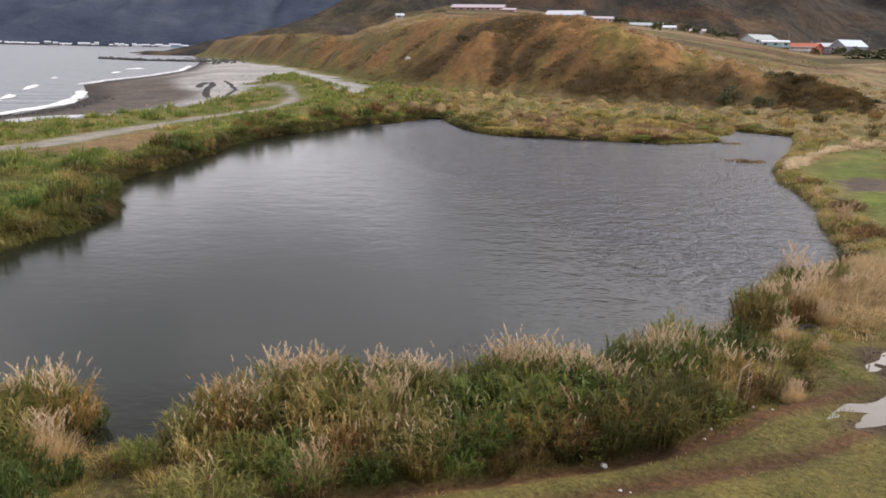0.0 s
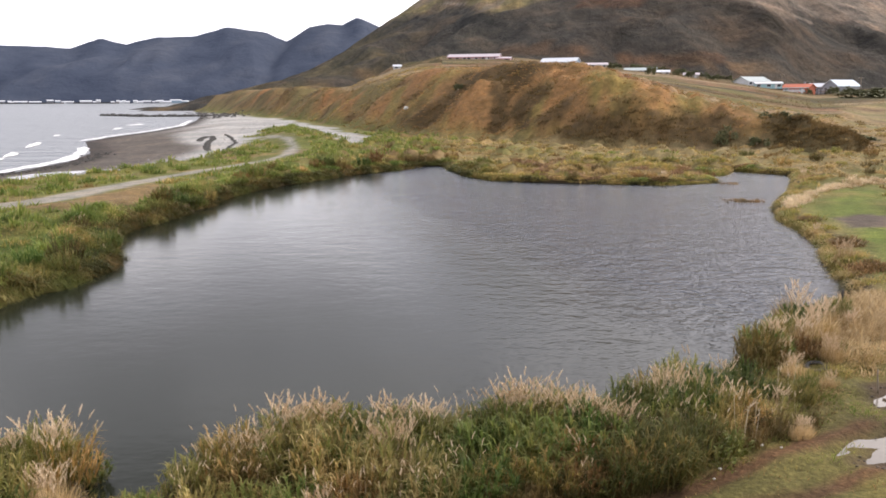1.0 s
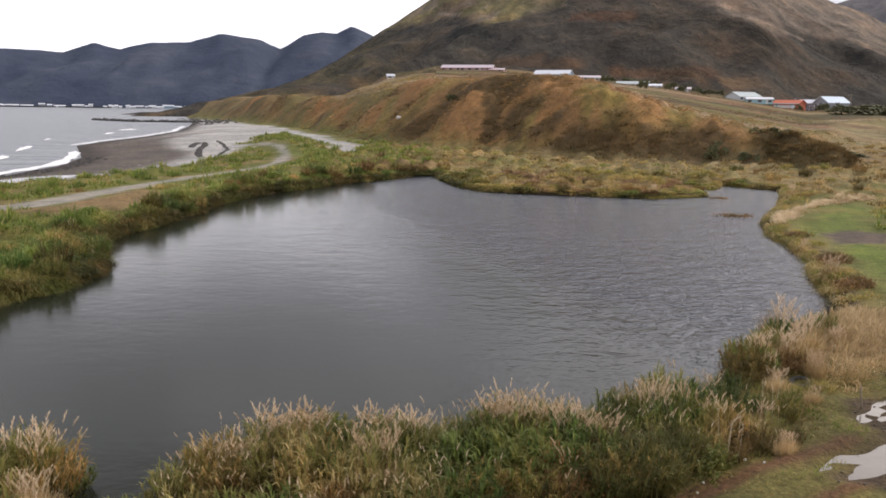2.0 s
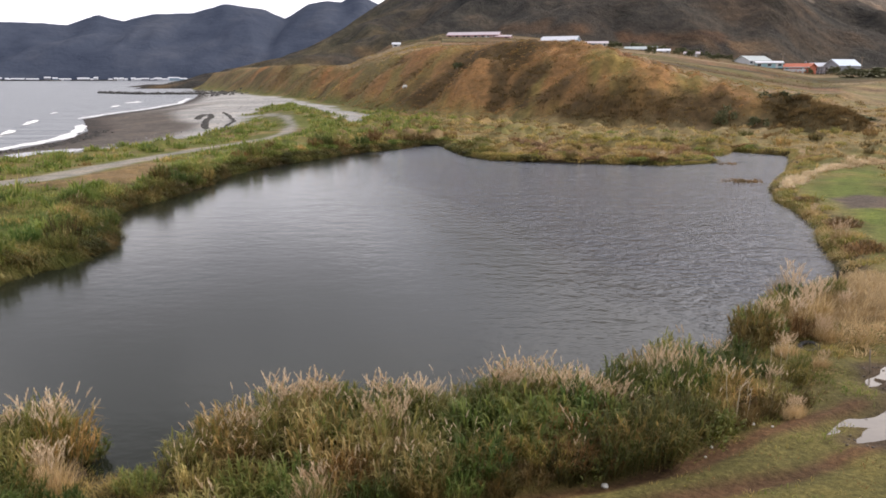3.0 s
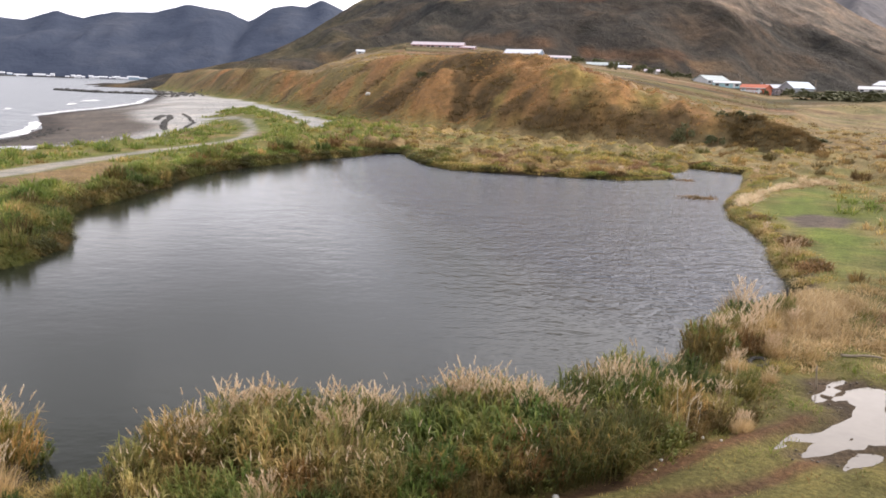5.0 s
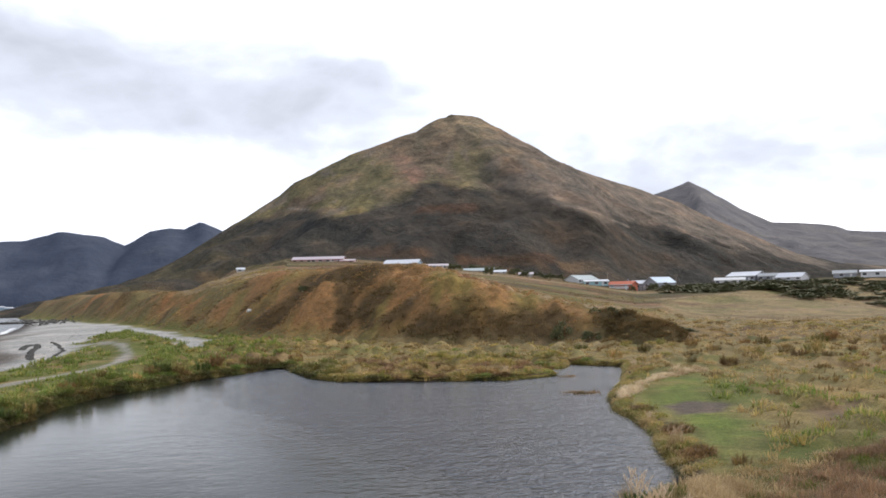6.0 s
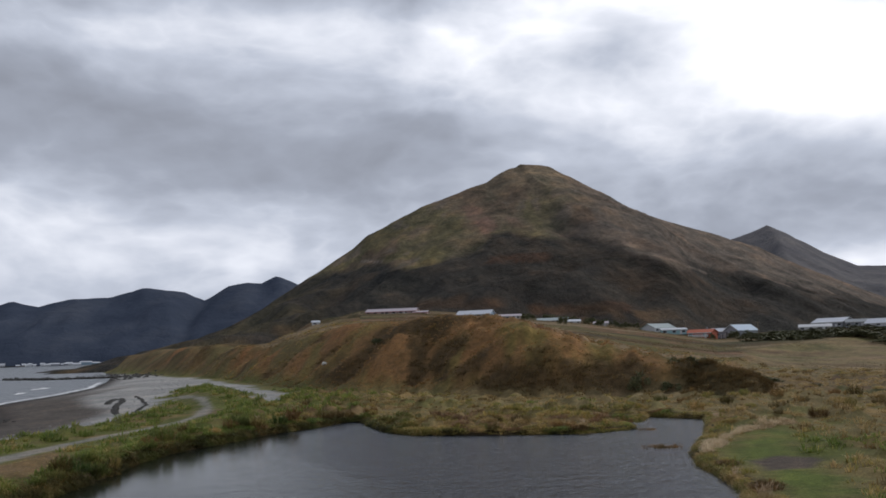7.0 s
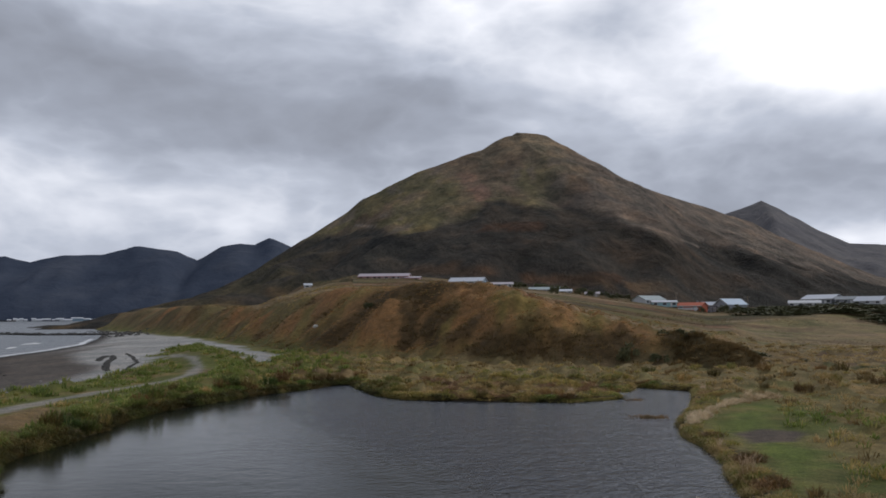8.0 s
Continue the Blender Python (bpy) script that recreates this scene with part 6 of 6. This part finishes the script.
    if chimney:
        bm = bmesh.new()
        box(bm, W * 0.4 - 0.3, W * 0.4 + 0.3, 0.3, 0.9, h, h + rise + 1.0)
        part("chimney", bm, P_GREY, top)
    return top


house("long low pink-walled house with a pale sheet roof", 2.2, 395, 23.5, 8.0, 1.9, 1.5, -14, P_PINK, R_PINK, 8, lift=-0.7, trim=P_REDTRIM)
house("low pink wing at the end of the long house", 4.15, 390, 6.5, 6.5, 1.7, 0.8, -14, P_PINK, R_PINK, 2, lift=-1.0, door=False, trim=P_REDTRIM, name="annexe")
house("pale blue house with a light sheet roof", 7.9, 392, 16.0, 9.0, 2.2, 2.0, -24, P_BLUE, R_METAL, 4, lift=-0.6)
house("small tan house with a row of windows", 10.2, 390, 10.0, 7.0, 2.2, 0.9, -8, P_TAN, R_PINK, 4, lift=-0.5)
house("long low white house half hidden by scrub", 13.1, 402, 14.0, 7.0, 1.7, 1.2, -18, P_WHITE, R_GREEN, 5, lift=-0.8)
house("low white annexe with a grey-green roof", 14.3, 394, 8.5, 6.0, 1.4, 0.9, -14, P_WHITE, R_METAL, 3, lift=-0.5)
house("small tan shed on the terrace", 16.3, 380, 6.0, 5.0, 1.9, 0.8, -16, P_TAN, R_PINK, 1, lift=-0.3, name="shed")
house("white gabled house with a grey-green roof", 20.0, 398, 12.0, 9.0, 2.8, 2.1, 22, P_WHITE, R_GREEN, 3)
house("turquoise single-storey house with a flat white roof", 20.95, 386, 10.5, 7.0, 2.7, 0.7, -14, P_TURQ, R_METAL, 3)
house("orange-red house with a matching low roof", 22.75, 388, 11.0, 8.0, 3.0, 1.5, -44, P_ORANGE, P_ORANGE, 2, chimney=True)
house("white-roofed outbuilding behind the orange house", 23.95, 402, 8.0, 7.0, 3.9, 1.5, -36, P_GREY, R_METAL, 1, name="outbuilding")
house("grey two-storey gabled house with a light blue roof", 25.15, 392, 8.5, 11.0, 3.6, 2.7, -72, R_GREY, R_BLUE, 2, False, porch=True)
house("long white building with a low rounded roof", 29.55, 396, 12.5, 7.0, 2.3, 1.1, -30, P_WHITE, P_WHITE, 4)
house("large grey-walled hall with a white roof", 30.6, 414, 14.0, 11.0, 3.4, 2.0, -58, P_GREY, R_METAL, 3)
house("pale grey house joined to the white hall", 31.9, 404, 8.0, 7.0, 3.0, 1.2, -34, P_GREY, R_GREY, 3)
house("low house with a broad white roof", 33.3, 400, 11.0, 8.5, 2.0, 2.0, -56, P_WHITE, R_METAL, 3)
house("dark grey shed beside white buildings", 36.3, 405, 9.0, 7.0, 2.7, 1.2, -36, R_GREY, R_GREY, 1, name="shed")
house("white flat-fronted building with a taller middle", 38.4, 402, 17.0, 8.0, 3.0, 0.8, -38, P_WHITE, R_METAL, 4)
house("tiny white hut on the slope", -3.0, 380, 3.0, 3.0, 1.8, 0.7, 8, P_WHITE, R_METAL, 1, door=False, name="hut")


def fence(az, dist, length):
    x, y = at(az, dist)
    top = tagged(new("fence"), "low white board fence below the orange house", "fence")
    top.matrix_world = pose(x, y, float(heights([x], [y])[0]), 0, 0, 4)
    n = int(length / 2)
    for i in range(n + 1):
        bm = bmesh.new()
        box(bm, -length / 2 + i * 2 - 0.07, -length / 2 + i * 2 + 0.07, 0.03, 0.17, -0.6, 1.15)
        part("post", bm, P_WHITE, top)
    for z in (0.15, 0.5, 0.85):
        bm = bmesh.new()
        box(bm, -length / 2, length / 2, -0.02, 0.03, z, z + 0.24)
        part("board", bm, P_WHITE, top)


fence(22.5, 372, 9)


def utility_pole(az, dist, tall, lift=0.0):
    """A wooden pole with one crossarm and two insulators."""
    x, y = at(az, dist)
    top = tagged(new("utility_pole"), "thin weathered wooden pole with a crossarm beside the houses", "pole", "poles by the houses")
    top.matrix_world = pose(x, y, float(heights([x], [y])[0]) - 0.3 + lift, 0, 0, -az)
    bm = bmesh.new()
    bmesh.ops.create_cone(bm, cap_ends=True, segments=8, radius1=0.17, radius2=0.11, depth=tall, matrix=Matrix.Translation((0, 0, tall / 2)))
    part("pole", bm, M_WOOD, top)
    bm = bmesh.new()
    box(bm, -0.9, 0.9, -0.2, -0.1, tall - 0.7, tall - 0.55)
    arm = part("crossarm", bm, M_WOOD, top)
    for s in (-0.75, 0.75):
        bm = bmesh.new()
        bmesh.ops.create_cone(bm, cap_ends=True, segments=6, radius1=0.07, radius2=0.05, depth=0.16, matrix=Matrix.Translation((s, -0.15, tall - 0.46)))
        part("insulator", bm, M_TRIM, arm)


utility_pole(21.75, 392, 7.2)
utility_pole(26.2, 388, 6.4)

# ---------- bushes ----------
def bush_mesh(seed, n=430):
    """A rounded shrub of many small leaves in lumps, with gaps."""
    rng = np.random.default_rng(seed)
    lumps = rng.normal(0, 1, (11, 3)) * (0.42, 0.42, 0.16) + (0, 0, 0.42)
    c = lumps[rng.integers(0, 11, n)]
    v = rng.normal(0, 1, (n, 3))
    v /= np.linalg.norm(v, axis=1)[:, None]
    base = c + v * (0.30 * rng.uniform(0.6, 1.0, n))[:, None]
    base[:, 2] = np.maximum(base[:, 2], 0.0)
    return arrays_mesh("crown", *blades(rng, base, rng.uniform(0.12, 0.24, n), rng.uniform(0.09, 0.17, n), rng.uniform(0.2, 1.0, n), np.arctan2(v[:, 1], v[:, 0]), 2)[:2], M_BUSH)


def bush_stems(seed):
    rng = np.random.default_rng(seed)
    n = 9
    az = rng.uniform(0, 6.28, n)
    return arrays_mesh("stems", *blades(rng, np.zeros((n, 3)) - (0, 0, 0.15), rng.uniform(0.4, 0.75, n), np.full(n, 0.05), rng.uniform(0.2, 0.8, n), az, 2)[:2], M_STALK)


BUSHES = []
for i in range(3):
    top = tagged(new("bush"), "dark green rounded shrub on the hillside", "bush", "bushes on the hill")
    for nm, me in (("crown", bush_mesh(200 + i)), ("stems", bush_stems(210 + i))):
        ob = new(nm, me)
        ob.parent = top
    BUSHES.append([top, False])


def put_bush(x, y, wide, tall):
    b = random.choice(BUSHES)
    m = pose(x, y, float(heights([x], [y])[0]) - 0.1, 0, 0, random.uniform(0, 360)) @ Matrix.Diagonal((wide * 0.55, wide * 0.55, tall * 0.75, 1))
    if not b[1]:
        b[1] = True
        b[0].matrix_world = m
    else:
        copy_thing(b[0], m).matrix_basis = m


random.seed(21)
for az, dist, wide, tall in ((18.4, 112, 3.2, 2.6), (20.5, 112, 2.6, 1.5), (21.6, 118, 4.0, 1.5), (22.6, 119, 3.6, 1.2), (13.75, 330, 5.0, 4.5), (16.2, 372, 4.5, 3.6), (15.4, 380, 4.0, 3.0), (24.8, 376, 6.0, 4.0), (25.6, 372, 5.0, 3.4),
                             (23.4, 378, 4.0, 3.0), (1.1, 160, 3.0, 1.6)):
    put_bush(*at(az, dist), wide, tall)
for i in range(110):
    az = random.uniform(25.5, 42)
    put_bush(*at(az, random.uniform(290, 385)), random.uniform(8, 16), random.uniform(1.1, 2.3))
for i in range(16):
    put_bush(*at(random.uniform(11.2, 20), random.uniform(398, 425)), random.uniform(4, 8), random.uniform(2.0, 3.6))
for az, dist, wide, tall in ((26.4, 118, 5.0, 0.8), (27.4, 120, 3.6, 0.7), (29.6, 128, 4.5, 0.8)):
    put_bush(*at(az, dist), wide, tall)


# ---------- shore ----------
def rubble(name, label, seed, path, width, size, n, material, category, kind="stuff", z=None):
    """Loose lumps strewn along a line, in one mesh."""
    rng = np.random.default_rng(seed)
    ico = bmesh.new()
    bmesh.ops.create_icosphere(ico, subdivisions=1, radius=1)
    bv = np.array([v.co[:] for v in ico.verts])
    bf = np.array([[v.index for v in f.verts] for f in ico.faces])
    ico.free()
    pts = np.array(path)
    seglen = np.hypot(*np.diff(pts, axis=0).T)
    s = rng.random(n) * seglen.sum()
    cum = np.concatenate([[0], np.cumsum(seglen)])
    x, y = np.interp(s, cum, pts[:, 0]) + rng.normal(0, width, n), np.interp(s, cum, pts[:, 1]) + rng.normal(0, width, n)
    h = heights(x, y) if z is None else np.full(n, z)
    r = size * rng.uniform(0.4, 1.3, n)
    lump = bv[None] * (1 + rng.normal(0, 0.18, (n, len(bv), 1))) * (r[:, None, None] * np.stack([rng.uniform(0.8, 1.6, n), rng.uniform(0.8, 1.4, n), rng.uniform(0.45, 0.8, n)], 1)[:, None])
    v = (lump + np.stack([x, y, h + r * 0.15], 1)[:, None]).reshape(-1, 3)
    f = (np.arange(n)[:, None, None] * len(bv) + bf[None]).reshape(-1, 3)
    return tagged(new(name, arrays_mesh(name, v, f, material, False)), label, category, kind=kind)


rubble("rock_reef", "low dark rock reef running out into the sea", 301, ((-178, 444), (-146, 412), (-105, 412), (-92, 425)), 1.2, 1.0, 420, M_ROCK, "rocks", z=-0.5)
rubble("rock_reef", "scattered dark rocks at the foot of the headland", 302, ((-196, 600), (-150, 505), (-110, 425), (-92, 350)), 5.0, 0.6, 260, M_ROCK, "rocks")
rubble("kelp_wrack", "dark winding line of kelp on grey gravel", 303, ((-40.2, 139), (-41.6, 146), (-43.0, 153), (-42.2, 155), (-39.5, 145), (-36.9, 132), (-34.2, 122), (-31.2, 112)), 0.20, 0.19, 560, M_ROCK, "seaweed")
rubble("kelp_wrack", "thin dark line of kelp beside the first", 304, ((-41.9, 163), (-37.0, 148), (-32.2, 131), (-30.4, 120), (-28.2, 106)), 0.14, 0.13, 380, M_ROCK, "seaweed")
rubble("beach_stones", "pale loose stones along the upper beach", 305, ((-36, 72), (-31, 84), (-30, 110), (-36, 160), (-60, 280)), 3.0, 0.10, 300, M_SHINGLE, "stones")
rubble("wet_stones", "dark wet stones along the tide line", 306, ((-50, 74), (-44.5, 92), (-45, 106), (-49, 122)), 0.9, 0.15, 260, M_ROCK, "stones")


def foam(name, label, path, width, seed, z=-0.56, bulge=0.0):
    """A ragged strip of broken water along a line; bulge: the height of the breaking crest."""
    pts = np.array(path)
    seglen = np.hypot(*np.diff(pts, axis=0).T)
    cum = np.concatenate([[0], np.cumsum(seglen)])
    n = int(cum[-1] / 0.8) + 2
    s = np.linspace(0, cum[-1], n)
    x, y = np.interp(s, cum, pts[:, 0]), np.interp(s, cum, pts[:, 1])
    tx, ty = np.gradient(x), np.gradient(y)
    l = np.hypot(tx, ty)
    nx, ny = ty / l, -tx / l
    taper = np.clip(np.minimum(s, cum[-1] - s) / 4.0, 0.05, 1)
    w0 = width * taper * (0.8 + 0.7 * fbm(s, s * 0, 5.0, 3, seed))
    w1 = width * taper * (0.8 + 0.9 * fbm(s, s * 0, 3.0, 3, seed + 1))
    rows = []
    for k, hgt in ((-1.0, 0.0), (-0.35, 1.0), (0.25, 0.7), (1.0, 0.0)):
        w = w0 if k < 0 else w1
        rows.append(np.stack([x + nx * k * w, y + ny * k * w, z + bulge * hgt * taper * (0.7 + 0.4 * fbm(s, s * 0 + k, 2.0, 2, seed + 2)) + 0.02 * (abs(k) < 0.9)], 1))
    m = len(rows)
    v = np.stack(rows, 1).reshape(-1, 3)
    i = np.arange(n - 1)[:, None] * m + np.arange(m - 1)[None]
    q = np.stack([i, i + 1, i + m + 1, i + m], -1).reshape(-1, 4)
    return tagged(new(name, arrays_mesh(name, v, q, M_FOAM)), label, "wave", kind="structure")


foam("surf_wash", "white foam washing up the dark beach", ((-58, 40), (-53.5, 70), (-48.0, 90), (-48.4, 106), (-53.0, 123), (-60, 141)), 1.05, 401)
foam("surf_wash", "white foam edge along the far beach", ((-69, 160), (-72.2, 182), (-74.2, 213), (-81, 262), (-98, 330)), 1.0, 402)
foam("breaking_wave", "small white breaking wave near the beach", ((-55.5, 96), (-56.6, 104), (-58.4, 112)), 0.55, 403, -0.55, 0.45)
foam("breaking_wave", "small white breaking wave near the beach", ((-59.8, 114), (-62.5, 124)), 0.6, 404, -0.55, 0.45)
foam("breaking_wave", "small white breaking wave near the beach", ((-68.5, 138), (-73.8, 155)), 0.6, 405, -0.55, 0.4)
foam("breaking_wave", "small white breaking wave near the beach", ((-85, 184), (-86, 190)), 0.7, 406, -0.55, 0.4)
foam("breaking_wave", "thin foam line farther off the beach", ((-98, 262), (-97, 276)), 0.8, 407, -0.55, 0.4)
foam("breaking_wave", "thin foam line farther off the beach", ((-88, 225), (-90, 238)), 0.7, 408, -0.55, 0.3)
POOL = [(-39.0, 74.5), (-38.4, 78.0), (-36.8, 81.0), (-34.6, 82.4), (-34.3, 79.0), (-35.2, 76.0), (-34.8, 73.0), (-36.5, 72.4)]
pool_z = float(np.median(heights([p[0] for p in POOL], [p[1] for p in POOL]))) + 0.06
water_sheet("tide_pool", POOL, pool_z, M_PUDDLE, "bright shallow pool left on the beach")

# ---------- town across the bay ----------
def shed_mesh(w, d, h):
    bm = bmesh.new()
    box(bm, -w / 2, w / 2, -d / 2, d / 2, -4, h)
    return bm


random.seed(33)
az = -29.5
while az < -13.0:
    w = random.choice((10, 12, 14, 18, 24, 36))
    if random.random() < 0.93:
        dist = random.uniform(2960, 3080)
        x, y = at(az, dist)
        top = tagged(new("waterfront_building"), "low white waterfront building across the bay", "building", "town across the bay")
        top.matrix_world = pose(x, y, 1.0, 0, 0, random.uniform(-8, 8) - az)
        h = random.choice((2.0, 2.6, 3.4, 4.2, 5.5, 7.5))
        part("wall", shed_mesh(w, 14, h), random.choice((P_WHITE, P_WHITE, P_GREY, P_BLUE)), top)
        bm = bmesh.new()
        vs = [bm.verts.new(p) for p in ((-w / 2 - 1, -8, h), (w / 2 + 1, -8, h), (w / 2 + 1, 8, h), (-w / 2 - 1, 8, h), (-w / 2 - 1, 0, h + 3.2), (w / 2 + 1, 0, h + 3.2))]
        for f in ((0, 1, 5, 4), (3, 4, 5, 2), (0, 4, 3), (1, 2, 5), (0, 3, 2, 1)):
            bm.faces.new([vs[i] for i in f])
        part("roof", bm, R_METAL, top)
    az += (w * 0.75 + random.choice((0, 2, 5, 9, 16))) / 3000 * 57.3
bm = bmesh.new()
for a0, a1 in ((-27.5, -24.0), (-23.5, -20.8)):
    (xa, ya), (xb, yb) = at(a0, 2900), at(a1, 2900)
    box(bm, xa, xb, min(ya, yb), max(ya, yb), -3, 3.0)
me = bpy.data.meshes.new("pier")
bm.to_mesh(me)
bm.free()
me.materials.append(M_ROCK)
tagged(new("pier", me), "long dark pier in front of the distant town", "pier", kind="structure")
bm = bmesh.new()
box(bm, -2200, -500, 2930, 3150, -8, 0.9)
me = bpy.data.meshes.new("far_shore")
bm.to_mesh(me)
bm.free()
me.materials.append(M_ROCK)
tagged(new("far_shore", me), "low dark shore below the distant town", "ground", kind="structure")


# ---------- small things by the track ----------
def tyre(x, y):
    """An old tyre lying in the grass."""
    top = tagged(new("tyre"), "old black tyre lying in dry grass", "tyre")
    top.matrix_world = pose(x, y, float(heights([x], [y])[0]) - 0.07, 9, -14, 20) @ Matrix.Scale(0.72, 4)

    def lathe(profile, n=36):
        bm = bmesh.new()
        rings = [[bm.verts.new((r * math.cos(2 * math.pi * i / n), r * math.sin(2 * math.pi * i / n), z)) for r, z in profile] for i in range(n)]
        for i in range(n):
            a, b = rings[i], rings[(i + 1) % n]
            for j in range(len(profile)):
                k = (j + 1) % len(profile)
                bm.faces.new((a[j], b[j], b[k], a[k]))
        for f in bm.faces:
            f.smooth = True
        return bm
    part("carcass", lathe(((0.20, -0.09), (0.27, -0.12), (0.345, -0.10), (0.37, -0.05), (0.37, 0.05), (0.345, 0.10), (0.27, 0.12), (0.20, 0.09), (0.24, 0.0))), M_RUBBER, top)
    for i in range(30):
        a = 2 * math.pi * i / 30
        bm = bmesh.new()
        box(bm, -0.008, 0.012, -0.022, 0.022, -0.075, 0.075)
        ob = part("tread_block", bm, M_RUBBER, top)
        ob.matrix_local = Matrix.Rotation(a, 4, "Z") @ Matrix.Translation((0.37, 0, 0))


tyre(9.2, 20.0)


def pole_mesh(length, r0, r1, seed, sides=10, rings=14, bend=0.03):
    """A tapering, slightly crooked round of wood along x."""
    rng = np.random.default_rng(seed)
    bm = bmesh.new()
    loops = []
    for k in range(rings):
        t = k / (rings - 1)
        r = (r0 + (r1 - r0) * t) * (1 + rng.normal(0, 0.05))
        cy, cz = bend * math.sin(t * 4 + seed), bend * math.cos(t * 5 + seed)
        loops.append([bm.verts.new((length * (t - 0.5), cy + r * math.cos(2 * math.pi * i / sides) * (1 + rng.normal(0, 0.06)), cz + r * math.sin(2 * math.pi * i / sides))) for i in range(sides)])
    for a, b in zip(loops, loops[1:]):
        for i in range(sides):
            bm.faces.new((a[i], b[i], b[(i + 1) % sides], a[(i + 1) % sides])).smooth = True
    bm.faces.new(loops[0]), bm.faces.new(loops[-1][::-1])
    bmesh.ops.recalc_face_normals(bm, faces=bm.faces[:])
    return bm


def simple(name, bm, material, m, label, category, group=""):
    me = bpy.data.meshes.new(name)
    bm.to_mesh(me)
    bm.free()
    me.materials.append(material)
    ob = tagged(new(name, me), label, category, group)
    ob.matrix_world = m
    return ob


def on(x, y, up=0.0):
    return float(heights([x], [y])[0]) + up


simple("driftwood_log", pole_mesh(1.05, 0.04, 0.025, 3), M_WOOD, pose(12.15, 20.45, on(12.15, 20.45, 0.05), 0, 2, -8), "pale driftwood log lying beside the track", "log")
simple("driftwood_log", pole_mesh(1.0, 0.05, 0.03, 5), M_WOOD, pose(11.2, 23.2, on(11.2, 23.2, 0.10), 0, -8, 40), "thin pale driftwood branch lying in grass", "log")
simple("mooring_post", pole_mesh(0.6, 0.035, 0.03, 7, 8, 6, 0.008), M_ROCK, pose(12.7, 26.0, on(12.7, 26.0, 0.22), 0, 84, 0), "short dark wooden post at the pond edge", "post")
simple("stake", pole_mesh(0.55, 0.02, 0.018, 8, 8, 6, 0.01), M_WOOD, pose(9.75, 18.1, on(9.75, 18.1, 0.3), 0, 87, 0), "thin weathered stake standing by the puddle", "stake")


for x, y, tall in ((28.2, 66.1, 0.55), (28.4, 67.0, 0.45)):
    simple("old_post", pole_mesh(tall + 0.5, 0.10, 0.08, 9, 8, 6, 0.01), M_ROCK, pose(x, y, tall / 2 - 0.25, 0, 85, 0), "dark rotten post standing at the mouth of the cove", "post", "posts in the cove")


def stone_mesh(seed, r):
    bm = bmesh.new()
    bmesh.ops.create_icosphere(bm, subdivisions=3, radius=r)
    for v in bm.verts:
        k = noise.noise(v.co * (1.4 / r) + Vector((seed, 0, 0)))
        v.co *= 1 + 0.3 * k
        v.co.z *= 0.7
    for f in bm.faces:
        f.smooth = True
    return bm


for i, (x, y, r) in enumerate(((2.7, 12.75, 0.06), (6.0, 15.1, 0.04), (4.9, 14.15, 0.03), (4.7, 13.85, 0.025), (2.8, 11.95, 0.03), (2.95, 11.9, 0.022), (6.3, 14.9, 0.025))):
    simple("pale_stone", stone_mesh(i * 3.7, r), M_PALE, pose(x, y, on(x, y, r * 0.55), 0, 0, i * 50), "small pale stone lying beside the wheel track", "stone", "stones by the track")
bx, by = -7.45, 174.7
simple("boulder", stone_mesh(9.1, 0.55), M_PALE, pose(bx, by, on(bx, by, 0.3)), "white boulder on the rust-brown slope", "boulder")


def stalks(x, y, n, tall, seed):
    """Dead hollow stems of a tall weed, with bare flower rays at the top."""
    rng = random.Random(seed)
    top = tagged(new("dead_weed"), "bleached dead weed stalks standing upright", "weed", "dead weeds")
    top.matrix_world = pose(x, y, on(x, y))
    for i in range(n):
        h = tall * rng.uniform(0.75, 1.1)
        ob = part("stalk", pole_mesh(h, 0.007, 0.004, seed + i, 6, 6, 0.012), M_STALK, top)
        ob.matrix_local = pose(rng.uniform(-0.25, 0.25), rng.uniform(-0.15, 0.15), h / 2 - 0.03, rng.uniform(-8, 8), -90 + rng.uniform(-9, 9), 0)
        bm = bmesh.new()
        for j in range(8):
            a = j * math.pi / 4
            p, q = Vector((0, 0, 0)), Vector((0.04 * math.cos(a), 0.04 * math.sin(a), 0.05))
            s = Vector((-math.sin(a), math.cos(a), 0)) * 0.002
            bm.faces.new([bm.verts.new(v) for v in (p - s, p + s, q + s * 2, q - s * 2)])
        head = part("umbel", bm, M_STALK, ob)
        head.matrix_local = Matrix.Translation((h / 2 - 0.01, 0, 0)) @ pose(0, 0, 0, 0, 90, 0)


stalks(5.6, 15.2, 3, 0.95, 71)
stalks(5.95, 15.3, 2, 0.85, 75)
stalks(7.6, 17.9, 2, 0.7, 88)


# mud along the rim of the puddle
rubble("mud_clods", "ragged brown mud along the rim of the puddle", 335, PUDDLE + PUDDLE[:1], 0.12, 0.026, 140, M_SILT, "mud")
